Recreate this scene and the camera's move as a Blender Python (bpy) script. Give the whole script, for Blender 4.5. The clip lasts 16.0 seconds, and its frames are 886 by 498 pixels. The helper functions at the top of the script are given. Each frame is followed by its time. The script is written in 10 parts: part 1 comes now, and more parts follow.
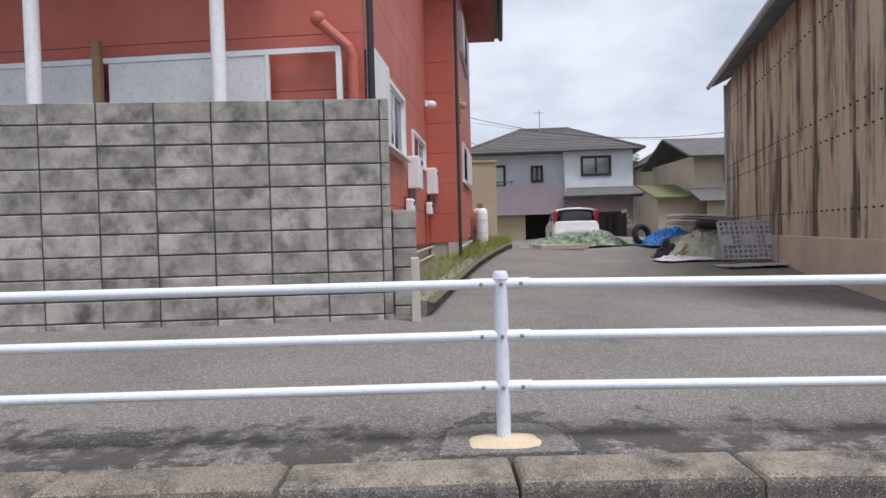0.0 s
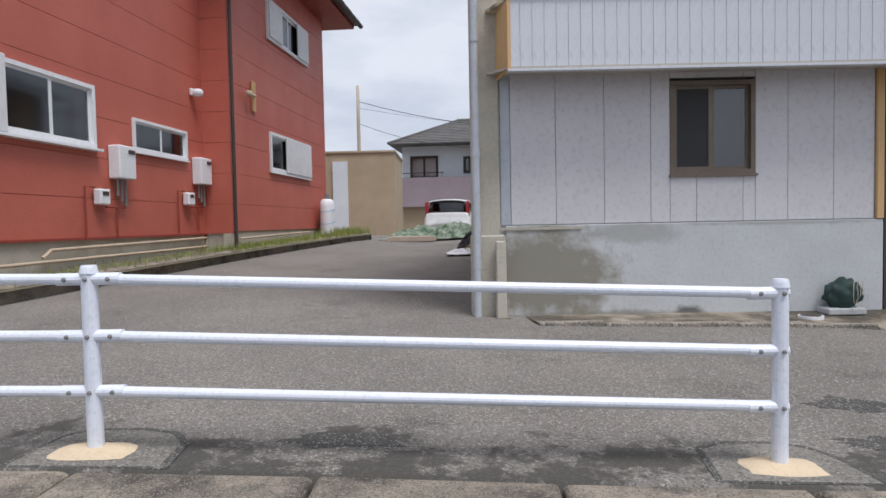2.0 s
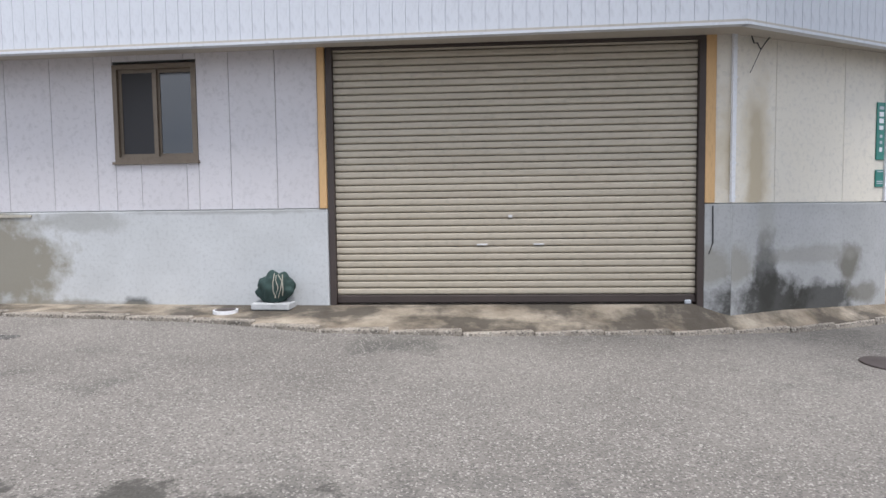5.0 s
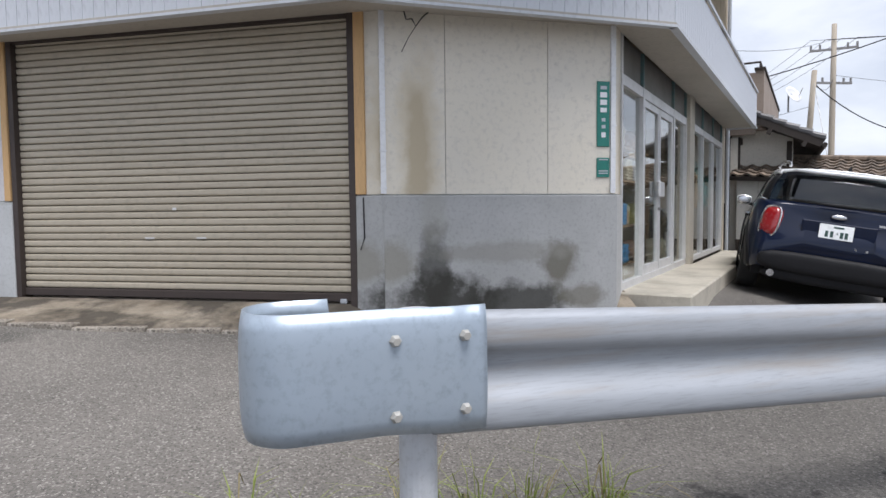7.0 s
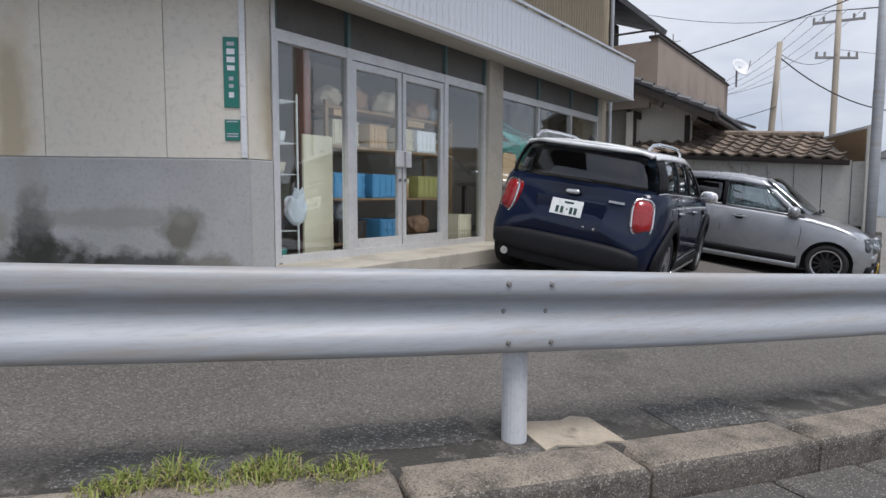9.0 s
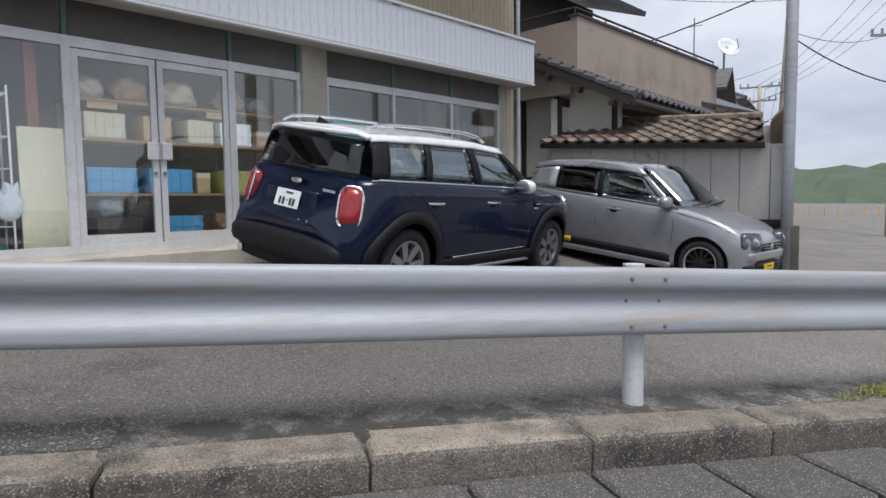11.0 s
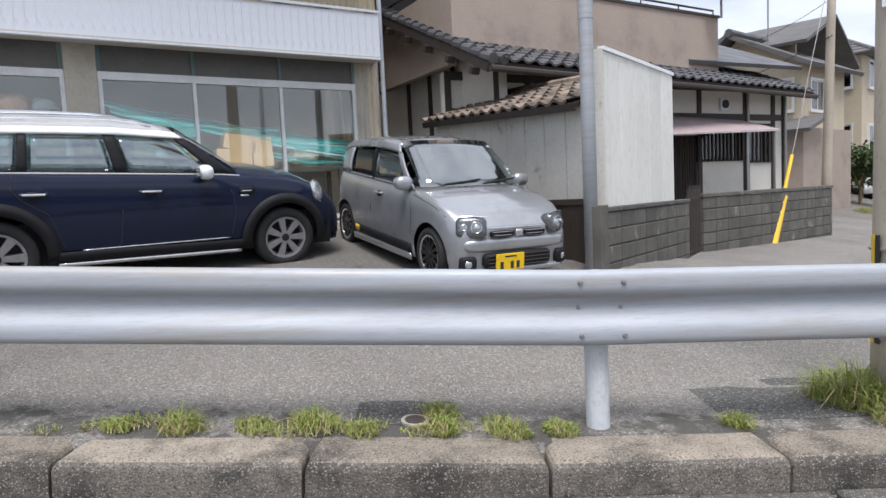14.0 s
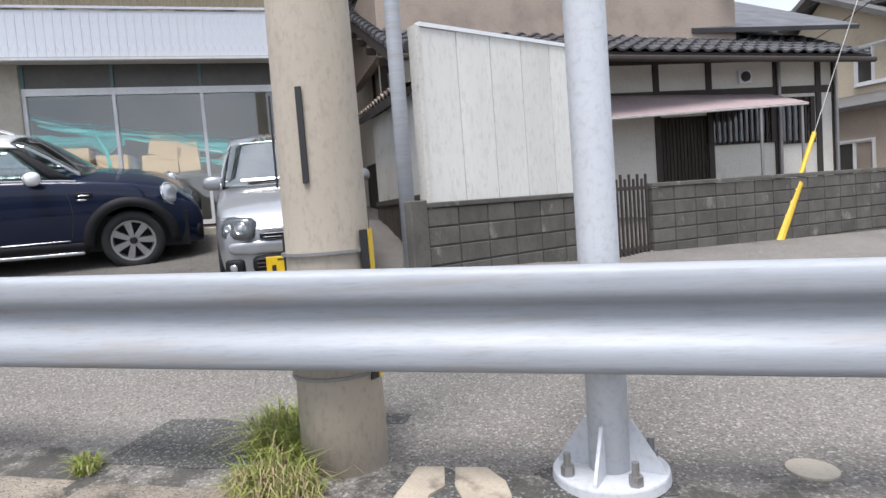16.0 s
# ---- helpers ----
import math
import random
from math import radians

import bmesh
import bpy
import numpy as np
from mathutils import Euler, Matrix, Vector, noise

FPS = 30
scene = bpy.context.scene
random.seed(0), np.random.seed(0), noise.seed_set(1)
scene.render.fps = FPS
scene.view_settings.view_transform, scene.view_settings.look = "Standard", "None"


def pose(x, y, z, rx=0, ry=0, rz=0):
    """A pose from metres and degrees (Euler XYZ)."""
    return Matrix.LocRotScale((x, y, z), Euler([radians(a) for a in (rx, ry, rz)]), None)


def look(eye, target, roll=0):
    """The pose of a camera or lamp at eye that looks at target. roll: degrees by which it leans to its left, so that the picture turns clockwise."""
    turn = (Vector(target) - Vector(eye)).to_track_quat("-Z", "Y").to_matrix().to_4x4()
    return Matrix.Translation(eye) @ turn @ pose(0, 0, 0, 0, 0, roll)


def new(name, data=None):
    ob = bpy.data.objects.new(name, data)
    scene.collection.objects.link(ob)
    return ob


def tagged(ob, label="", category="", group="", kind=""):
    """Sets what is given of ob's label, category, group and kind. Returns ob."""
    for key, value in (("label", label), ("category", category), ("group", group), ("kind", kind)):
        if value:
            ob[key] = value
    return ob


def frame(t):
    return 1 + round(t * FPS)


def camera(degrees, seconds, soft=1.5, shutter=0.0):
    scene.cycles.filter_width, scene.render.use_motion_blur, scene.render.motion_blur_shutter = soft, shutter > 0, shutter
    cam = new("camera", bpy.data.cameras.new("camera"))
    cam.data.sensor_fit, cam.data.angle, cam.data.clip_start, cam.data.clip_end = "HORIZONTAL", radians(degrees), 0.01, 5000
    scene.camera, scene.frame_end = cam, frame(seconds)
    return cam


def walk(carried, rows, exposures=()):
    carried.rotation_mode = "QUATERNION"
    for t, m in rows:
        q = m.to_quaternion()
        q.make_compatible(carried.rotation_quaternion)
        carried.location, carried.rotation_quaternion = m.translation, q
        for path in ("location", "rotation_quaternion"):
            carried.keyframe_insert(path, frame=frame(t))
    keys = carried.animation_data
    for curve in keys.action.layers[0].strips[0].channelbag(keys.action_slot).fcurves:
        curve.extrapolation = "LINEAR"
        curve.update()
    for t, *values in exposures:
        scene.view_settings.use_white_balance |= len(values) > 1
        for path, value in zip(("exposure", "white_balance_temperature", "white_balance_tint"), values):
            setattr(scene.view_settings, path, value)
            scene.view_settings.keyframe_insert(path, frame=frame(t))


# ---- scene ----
cam = camera(70.7, 16.0)
PATH = [
    (0, (0.51, -1.424, 1.068), (0.536, 0.575, 1.015), -1.5),
    (0.5, (1.797, -1.344, 1.044), (1.801, 0.655, 0.987), -1.1),
    (1, (3.046, -1.3, 1.017), (3.042, 0.699, 0.956), -0.9),
    (1.5, (4.245, -1.215, 1.0), (4.235, 0.784, 0.928), -1.1),
    (2, (5.402, -1.137, 0.982), (5.377, 0.861, 0.9), -1.1),
    (2.5, (6.497, -1.067, 0.964), (6.462, 0.931, 0.871), -1.1),
    (3, (7.551, -0.987, 0.945), (7.466, 1.009, 0.845), -1.0),
    (3.5, (8.579, -0.894, 0.932), (8.486, 1.101, 0.826), -1.3),
    (4, (9.56, -0.8, 0.927), (9.416, 1.191, 0.809), -0.7),
    (4.2, (9.875, -0.783, 0.942), (9.753, 1.209, 0.816), -0.7),
    (6.3, (13.946, 0.068, 0.827), (13.518, 2.019, 0.715), -0.7),
    (6.5, (14.25, 0.166, 0.814), (13.833, 2.119, 0.699), -0.4),
    (7, (15.106, 0.435, 0.797), (14.594, 2.365, 0.682), -0.6),
    (7.5, (15.955, 0.709, 0.768), (15.412, 2.63, 0.644), 0.2),
    (8, (16.796, 1.066, 0.734), (16.213, 2.973, 0.575), -0.1),
    (8.5, (17.64, 1.425, 0.697), (16.972, 3.303, 0.54), 0.1),
    (9, (18.456, 1.833, 0.655), (17.791, 3.712, 0.483), 0.2),
    (9.5, (19.238, 2.275, 0.624), (18.451, 4.107, 0.461), -0.4),
    (10, (19.996, 2.776, 0.576), (19.153, 4.583, 0.422), -0.8),
    (10.2, (20.292, 2.982, 0.561), (19.445, 4.787, 0.402), -0.5),
    (12.5, (23.342, 5.599, 0.311), (22.165, 7.211, 0.181), -2.7),
    (13, (23.952, 6.208, 0.282), (22.725, 7.78, 0.125), -2.5),
    (13.5, (24.536, 6.818, 0.286), (23.209, 8.306, 0.133), -2.8),
    (14, (25.108, 7.49, 0.259), (23.715, 8.918, 0.096), -2.8),
    (14.5, (25.614, 8.233, 0.19), (24.159, 9.595, 0.025), -2.9),
    (15, (26.094, 8.981, 0.137), (24.547, 10.238, -0.025), -3.3),
    (15.5, (26.513, 9.761, 0.08), (24.915, 10.954, -0.076), -2.8),
    (16, (26.87, 10.536, 0.027), (25.172, 11.584, -0.109), -4.3),
]
walk(cam, [(t, look(eye, target, roll)) for t, eye, target, roll in PATH],
     exposures=[(t, e, 6240, 13) for t, e in ((0.0, 0.36), (1.0, 0.3), (2.0, 0.25), (3.0, 0.44), (4.0, 0.82), (6.5, 0.64), (7.5, 0.4), (8.5, 0.26), (9.0, 0.22), (10.0, 0.22), (12.5, 0.5), (14.0, 0.72), (15.0, 0.8), (16.0, 0.85))])
# ---- light ----
SUN_ELEV, SUN_ROT = radians(66), radians(138)
world = bpy.data.worlds.new("sky")
scene.world = world
world.use_nodes = True
wt = world.node_tree
for n in list(wt.nodes):
    wt.nodes.remove(n)


def wnode(kind, **kw):
    n = wt.nodes.new(kind)
    for k, v in kw.items():
        n.inputs[k].default_value = v
    return n


w_out = wt.nodes.new("ShaderNodeOutputWorld")
w_bg = wt.nodes.new("ShaderNodeBackground")
w_sky = wt.nodes.new("ShaderNodeTexSky")
w_sky.sky_type = "NISHITA"
w_sky.sun_disc = False
w_sky.sun_elevation, w_sky.sun_rotation = SUN_ELEV, SUN_ROT
# cloud deck: broken grey-white overcast over the clear sky
w_co = wt.nodes.new("ShaderNodeTexCoord")
w_map = wt.nodes.new("ShaderNodeMapping")
w_map.inputs["Scale"].default_value = (1.0, 1.0, 2.6)
w_noise = wnode("ShaderNodeTexNoise", Scale=2.3, Detail=7.0, Roughness=0.55)
w_ramp = wt.nodes.new("ShaderNodeValToRGB")
w_ramp.color_ramp.elements[0].position, w_ramp.color_ramp.elements[0].color = 0.34, (4.6, 5.2, 6.2, 1)
w_ramp.color_ramp.elements[1].position, w_ramp.color_ramp.elements[1].color = 0.62, (8.3, 8.6, 9.0, 1)
w_mix = wt.nodes.new("ShaderNodeMix")
w_mix.data_type = "RGBA"
w_mix.inputs[0].default_value = 0.9
wt.links.new(w_co.outputs["Generated"], w_map.inputs["Vector"])
wt.links.new(w_map.outputs["Vector"], w_noise.inputs["Vector"])
wt.links.new(w_noise.outputs["Fac"], w_ramp.inputs["Fac"])
wt.links.new(w_sky.outputs["Color"], w_mix.inputs[6])
wt.links.new(w_ramp.outputs["Color"], w_mix.inputs[7])
wt.links.new(w_mix.outputs[2], w_bg.inputs["Color"])
w_bg.inputs["Strength"].default_value = 0.085
wt.links.new(w_bg.outputs["Background"], w_out.inputs["Surface"])

sun = new("sun", bpy.data.lights.new("sun", "SUN"))
sun.data.energy, sun.data.angle, sun.data.color = 2.4, radians(25), (1.0, 0.97, 0.93)
sun.matrix_world = look((0, 0, 30), (-9.0, 10.0, 0))
# added lamps behind the glass boost the daylight in the shop's two glazed bays
for wx, wy, wl in ((15.72, 8.18, 3.4), (16.74, 11.96, 3.4)):
    fill_lamp = new("window_fill_light", bpy.data.lights.new("window_fill_light", "AREA"))
    fill_lamp.data.shape, fill_lamp.data.size, fill_lamp.data.size_y, fill_lamp.data.energy, fill_lamp.data.color = "RECTANGLE", wl, 1.8, 13.0, (0.94, 0.97, 1.0)
    fill_lamp.matrix_world = look((wx - 0.12, wy + 0.034, 1.05), (wx - 2.0, wy + 0.56, 1.0))


# ---- materials ----
def mat(name, col, rough=0.7, metal=0.0, col2=None, scale=3.0, grain=40.0, bump=0.15, amount=0.6, spec=0.5,
        stretch=(1, 1, 1), dirt=None, dirt_scale=1.2, dirt_lo=0.5, dirt_hi=0.75, vary=0.0, coat=0.0, spots=()):
    """A worn surface: two scales of tone, optional stains of another colour, fine relief."""
    m = bpy.data.materials.new(name)
    m.use_nodes = True
    nt = m.node_tree
    b = nt.nodes["Principled BSDF"]
    b.inputs["Roughness"].default_value, b.inputs["Metallic"].default_value = rough, metal
    b.inputs["Specular IOR Level"].default_value = spec
    b.inputs["Coat Weight"].default_value = coat
    b.inputs["Coat Roughness"].default_value = 0.06
    co = nt.nodes.new("ShaderNodeTexCoord")
    mp = nt.nodes.new("ShaderNodeMapping")
    mp.inputs["Scale"].default_value = stretch
    if vary:
        # each piece takes its own stretch of the pattern
        who, far = nt.nodes.new("ShaderNodeObjectInfo"), nt.nodes.new("ShaderNodeVectorMath")
        far.operation = "MULTIPLY_ADD"
        nt.links.new(who.outputs["Random"], far.inputs[0])
        far.inputs[1].default_value = (83.0, 47.0, 61.0)
        nt.links.new(co.outputs["Object"], far.inputs[2])
        nt.links.new(far.outputs["Vector"], mp.inputs["Vector"])
    else:
        nt.links.new(co.outputs["Object"], mp.inputs["Vector"])

    def noise_tex(s, det=4.0, ro=0.6):
        n = nt.nodes.new("ShaderNodeTexNoise")
        n.inputs["Scale"].default_value, n.inputs["Detail"].default_value, n.inputs["Roughness"].default_value = s, det, ro
        nt.links.new(mp.outputs["Vector"], n.inputs["Vector"])
        return n

    def mixc(fac, a, c, link=None):
        x = nt.nodes.new("ShaderNodeMix")
        x.data_type = "RGBA"
        if link is None:
            x.inputs[0].default_value = fac
        else:
            nt.links.new(link, x.inputs[0])
        for sock, v in ((6, a), (7, c)):
            if isinstance(v, tuple):
                x.inputs[sock].default_value = (*v, 1)
            else:
                nt.links.new(v, x.inputs[sock])
        return x.outputs[2]

    def ramp(src, lo, hi, a=0.0, c=1.0):
        r = nt.nodes.new("ShaderNodeMapRange")
        r.inputs["From Min"].default_value, r.inputs["From Max"].default_value = lo, hi
        r.inputs["To Min"].default_value, r.inputs["To Max"].default_value = a, c
        nt.links.new(src, r.inputs["Value"])
        return r.outputs["Result"]

    c2 = col2 or tuple(v * 0.78 for v in col)
    big = noise_tex(scale)
    fine = noise_tex(grain, 3.0, 0.7)
    out = mixc(0, col, c2, ramp(big.outputs["Fac"], 0.35, 0.68, 0.0, amount))
    out = mixc(0, out, tuple(v * 0.6 for v in c2), ramp(fine.outputs["Fac"], 0.5, 0.85, 0.0, 0.55))
    if dirt:
        d = noise_tex(dirt_scale, 6.0, 0.65)
        out = mixc(0, out, dirt, ramp(d.outputs["Fac"], dirt_lo, dirt_hi, 0.0, 0.85))
    for x, z, rx, rz, scol, power in spots:
        off = nt.nodes.new("ShaderNodeMapping")
        off.vector_type = "TEXTURE"
        off.inputs["Location"].default_value, off.inputs["Scale"].default_value = (x, 0, z), (rx, 50, rz)
        nt.links.new(co.outputs["Object"], off.inputs["Vector"])
        ln = nt.nodes.new("ShaderNodeVectorMath")
        ln.operation = "LENGTH"
        nt.links.new(off.outputs["Vector"], ln.inputs[0])
        ns = noise_tex(5.0, 6.0, 0.65)
        ad = nt.nodes.new("ShaderNodeMath")
        ad.operation = "MULTIPLY_ADD"
        ad.inputs[1].default_value = 1.5
        nt.links.new(ns.outputs["Fac"], ad.inputs[0])
        nt.links.new(ln.outputs["Value"], ad.inputs[2])
        out = mixc(0, out, scol, ramp(ad.outputs["Value"], 1.85, 1.35, 0.0, power))
    if vary:
        oi = nt.nodes.new("ShaderNodeObjectInfo")
        hs = nt.nodes.new("ShaderNodeHueSaturation")
        nt.links.new(out, hs.inputs["Color"])
        nt.links.new(ramp(oi.outputs["Random"], 0, 1, 1 - vary, 1 + vary), hs.inputs["Value"])
        out = hs.outputs["Color"]
    nt.links.new(out, b.inputs["Base Color"])
    nt.links.new(ramp(big.outputs["Fac"], 0.3, 0.7, max(0.02, rough - 0.08), min(1, rough + 0.08)), b.inputs["Roughness"])
    if bump:
        bp = nt.nodes.new("ShaderNodeBump")
        bp.inputs["Strength"].default_value, bp.inputs["Distance"].default_value = bump, 0.01
        nt.links.new(fine.outputs["Fac"], bp.inputs["Height"])
        nt.links.new(bp.outputs["Normal"], b.inputs["Normal"])
    return m


def glass(name, tint=(0.75, 0.8, 0.8), rough=0.02, alpha=0.35, ior=1.6):
    """A pane: mirror-like at a slant, tinted and clear face on."""
    m = bpy.data.materials.new(name)
    m.use_nodes = True
    nt = m.node_tree
    nt.nodes.remove(nt.nodes["Principled BSDF"])
    out = nt.nodes["Material Output"]
    tr, gl, mx, fr = (nt.nodes.new(k) for k in ("ShaderNodeBsdfTransparent", "ShaderNodeBsdfGlossy", "ShaderNodeMixShader", "ShaderNodeLayerWeight"))
    tr.inputs["Color"].default_value = (*(v * alpha for v in tint), 1)
    gl.inputs["Roughness"].default_value = rough
    fr.inputs["Blend"].default_value = 0.5
    pw, mr = nt.nodes.new("ShaderNodeMath"), nt.nodes.new("ShaderNodeMapRange")
    pw.operation = "POWER"
    pw.inputs[1].default_value = 4.5
    mr.inputs["To Min"].default_value = ((ior - 1) / (ior + 1)) ** 2
    nt.links.new(fr.outputs["Facing"], pw.inputs[0])
    nt.links.new(pw.outputs["Value"], mr.inputs["Value"])
    nt.links.new(mr.outputs["Result"], mx.inputs["Fac"])
    nt.links.new(tr.outputs["BSDF"], mx.inputs[1])
    nt.links.new(gl.outputs["BSDF"], mx.inputs[2])
    nt.links.new(mx.outputs["Shader"], out.inputs["Surface"])
    return m


M = {}
M["kerb"] = mat("kerb_concrete", (0.33, 0.28, 0.22), 0.92, col2=(0.17, 0.148, 0.122), scale=7, grain=90, bump=0.8, dirt=(0.04, 0.037, 0.032), dirt_scale=3.0, dirt_lo=0.47, dirt_hi=0.66, vary=0.2)
M["kerb_face"] = mat("dark_kerb_face", (0.17, 0.15, 0.128), 0.9, col2=(0.11, 0.098, 0.085), scale=5, grain=80, bump=0.8, dirt=(0.035, 0.033, 0.03), dirt_scale=3, dirt_lo=0.48, dirt_hi=0.66, vary=0.2)
M["gutter"] = mat("gutter_stone", (0.1, 0.095, 0.088), 0.9, grain=60, bump=0.5, vary=0.12)
M["concrete"] = mat("wall_concrete", (0.5, 0.51, 0.51), 0.85, col2=(0.38, 0.39, 0.39), scale=1.6, grain=30, bump=0.12, dirt=(0.2, 0.19, 0.16), dirt_scale=0.8, dirt_lo=0.56, dirt_hi=0.72)
M["apron"] = mat("apron_concrete", (0.4, 0.345, 0.27), 0.9, col2=(0.17, 0.135, 0.095), scale=2.6, grain=50, bump=0.6, amount=0.9, dirt=(0.05, 0.042, 0.033), dirt_scale=1.5, dirt_lo=0.42, dirt_hi=0.56)
M["block"] = mat("block_concrete", (0.46, 0.43, 0.385), 0.92, col2=(0.22, 0.208, 0.19), scale=4.5, grain=60, bump=0.7, amount=0.9, dirt=(0.06, 0.056, 0.05), dirt_scale=3.2, dirt_lo=0.48, dirt_hi=0.7, vary=0.16)
M["mortar"] = mat("joint_mortar", (0.09, 0.085, 0.075), 0.95, grain=60, bump=0.4)
M["red"] = mat("red_siding", (0.53, 0.14, 0.095), 0.55, col2=(0.44, 0.112, 0.08), scale=0.8, grain=30, bump=0.05, amount=0.8)
M["white_rail"] = mat("white_rail_paint", (0.76, 0.79, 0.86), 0.4, col2=(0.68, 0.71, 0.78), scale=4, grain=50, bump=0.03, dirt=(0.6, 0.58, 0.55), dirt_scale=6, dirt_lo=0.62, dirt_hi=0.8)
M["white"] = mat("white_panel", (0.8, 0.81, 0.83), 0.5, col2=(0.7, 0.71, 0.73), scale=1.5, grain=30, bump=0.03)
M["beige"] = mat("beige_board", (0.55, 0.49, 0.4), 0.7, col2=(0.47, 0.42, 0.34), scale=1.2, grain=20, bump=0.05, stretch=(1, 1, 0.4))
M["corr_old"] = mat("weathered_corrugated", (0.68, 0.58, 0.43), 0.8, col2=(0.48, 0.39, 0.27), scale=1.2, grain=25, bump=0.15, stretch=(2.6, 2.6, 0.3), dirt=(0.06, 0.052, 0.042), dirt_scale=0.95, dirt_lo=0.47, dirt_hi=0.6)
M["shutter"] = mat("shutter_slat", (0.49, 0.435, 0.345), 0.5, col2=(0.42, 0.37, 0.29), scale=1.0, grain=20, bump=0.03, vary=0.04)
M["dark"] = mat("dark_steel", (0.06, 0.045, 0.04), 0.6, grain=30, bump=0.08)
M["tile"] = mat("roof_tile", (0.1, 0.1, 0.105), 0.45, col2=(0.055, 0.055, 0.06), scale=2, grain=20, bump=0.1, vary=0.2)
M["navy"] = mat("navy_car_paint", (0.004, 0.009, 0.03), 0.4, scale=1, grain=2, bump=0, coat=0.7, amount=0.2, spec=0.1)
M["silver"] = mat("silver_car_paint", (0.4, 0.41, 0.43), 0.32, 0.6, scale=1, grain=2, bump=0, coat=1.0, amount=0.2)
M["glass"] = glass("window_glass", (0.95, 0.98, 0.97), 0.01, 0.97, 2.0)


# ---- building helpers ----
def xyz(*p):
    return Vector(p)


def part(name, bm, material, parent=None, label="", m=None, smooth=False):
    """Link a bmesh as one mesh object, under a thing or alone."""
    me = bpy.data.meshes.new(name)
    bmesh.ops.recalc_face_normals(bm, faces=bm.faces)
    if smooth:
        for f in bm.faces:
            f.smooth = True
    bm.to_mesh(me)
    bm.free()
    me.materials.append(material)
    ob = new(name, me)
    fix(ob, m, parent)
    if label:
        tagged(ob, label)
    return ob


def world_of(ob):
    m = ob.matrix_basis.copy()
    while ob.parent:
        ob = ob.parent
        m = ob.matrix_basis @ m
    return m


def fix(ob, m, parent):
    """Set ob under parent; m is its pose in the world, None where it shares its parent's axes."""
    ob.parent = parent
    if m is not None:
        ob.matrix_basis = world_of(parent).inverted() @ m if parent else m
    return ob


def shared(name, mesh, parent, m, label=""):
    """One more object on a mesh that is there already."""
    return tagged(fix(new(name, mesh), m, parent), label)


def mesh_of(name, bm, material):
    me = bpy.data.meshes.new(name)
    bmesh.ops.recalc_face_normals(bm, faces=bm.faces)
    bm.to_mesh(me)
    bm.free()
    me.materials.append(material)
    return me


def node(name, parent, m=None, label=""):
    """A part with no mesh of its own, that gathers its sub-parts."""
    return tagged(fix(new(name), m, parent), label)


def thing(name, m, label, category, group="", kind=""):
    return tagged(place(name, m), label, category, group, kind)


def place(name, m):
    ob = new(name)
    ob.empty_display_size = 0.1
    ob.matrix_basis = m
    return ob


def box(bm, x0, x1, y0, y1, z0, z1):
    c = [bm.verts.new(v) for v in ((x0, y0, z0), (x1, y0, z0), (x1, y1, z0), (x0, y1, z0), (x0, y0, z1), (x1, y0, z1), (x1, y1, z1), (x0, y1, z1))]
    for f in ((0, 3, 2, 1), (4, 5, 6, 7), (0, 1, 5, 4), (1, 2, 6, 5), (2, 3, 7, 6), (3, 0, 4, 7)):
        bm.faces.new([c[i] for i in f])
    return bm


def bbox(x0, x1, y0, y1, z0, z1, bevel=0.0, seg=1):
    bm = box(bmesh.new(), x0, x1, y0, y1, z0, z1)
    if bevel:
        bmesh.ops.bevel(bm, geom=bm.edges[:], offset=bevel, segments=seg, affect="EDGES", profile=0.5)
    return bm


def holed(bm, x0, x1, z0, z1, holes, y0, y1):
    """A wall slab x0..x1, z0..z1 between the planes y0 and y1, with rectangular openings right through it."""
    xs = sorted({x0, x1, *(v for h in holes for v in h[:2])})
    zs = sorted({z0, z1, *(v for h in holes for v in h[2:])})
    for a, b in zip(xs, xs[1:]):
        run = None
        for c, d in zip(zs, zs[1:]):
            cx, cz = (a + b) / 2, (c + d) / 2
            if any(h[0] < cx < h[1] and h[2] < cz < h[3] for h in holes):
                continue
            box(bm, a, b, y0, y1, c, d)
    bmesh.ops.remove_doubles(bm, verts=bm.verts[:], dist=1e-4)
    return bm


def prism(bm, poly, z0, z1):
    lo = [bm.verts.new((x, y, z0)) for x, y in poly]
    hi = [bm.verts.new((x, y, z1)) for x, y in poly]
    bm.faces.new(lo[::-1])
    bm.faces.new(hi)
    n = len(poly)
    for i in range(n):
        bm.faces.new((lo[i], lo[(i + 1) % n], hi[(i + 1) % n], hi[i]))
    return bm


def tube(bm, pts, r, seg=10, caps=True, r2=None):
    """A round bar along points; tapers from r to r2."""
    pts = [Vector(p) for p in pts]
    rings = []
    up = Vector((0, 0, 1))
    for i, p in enumerate(pts):
        d = (pts[min(i + 1, len(pts) - 1)] - pts[max(i - 1, 0)]).normalized()
        a = d.cross(up if abs(d.z) < 0.95 else Vector((1, 0, 0))).normalized()
        b = a.cross(d).normalized()
        rr = r if r2 is None else r + (r2 - r) * i / (len(pts) - 1)
        rings.append([bm.verts.new(p + (a * math.cos(t) + b * math.sin(t)) * rr) for t in (2 * math.pi * k / seg for k in range(seg))])
    for q, s in zip(rings, rings[1:]):
        for k in range(seg):
            bm.faces.new((q[k], q[(k + 1) % seg], s[(k + 1) % seg], s[k]))
    if caps:
        bm.faces.new(rings[0][::-1])
        bm.faces.new(rings[-1])
    return bm


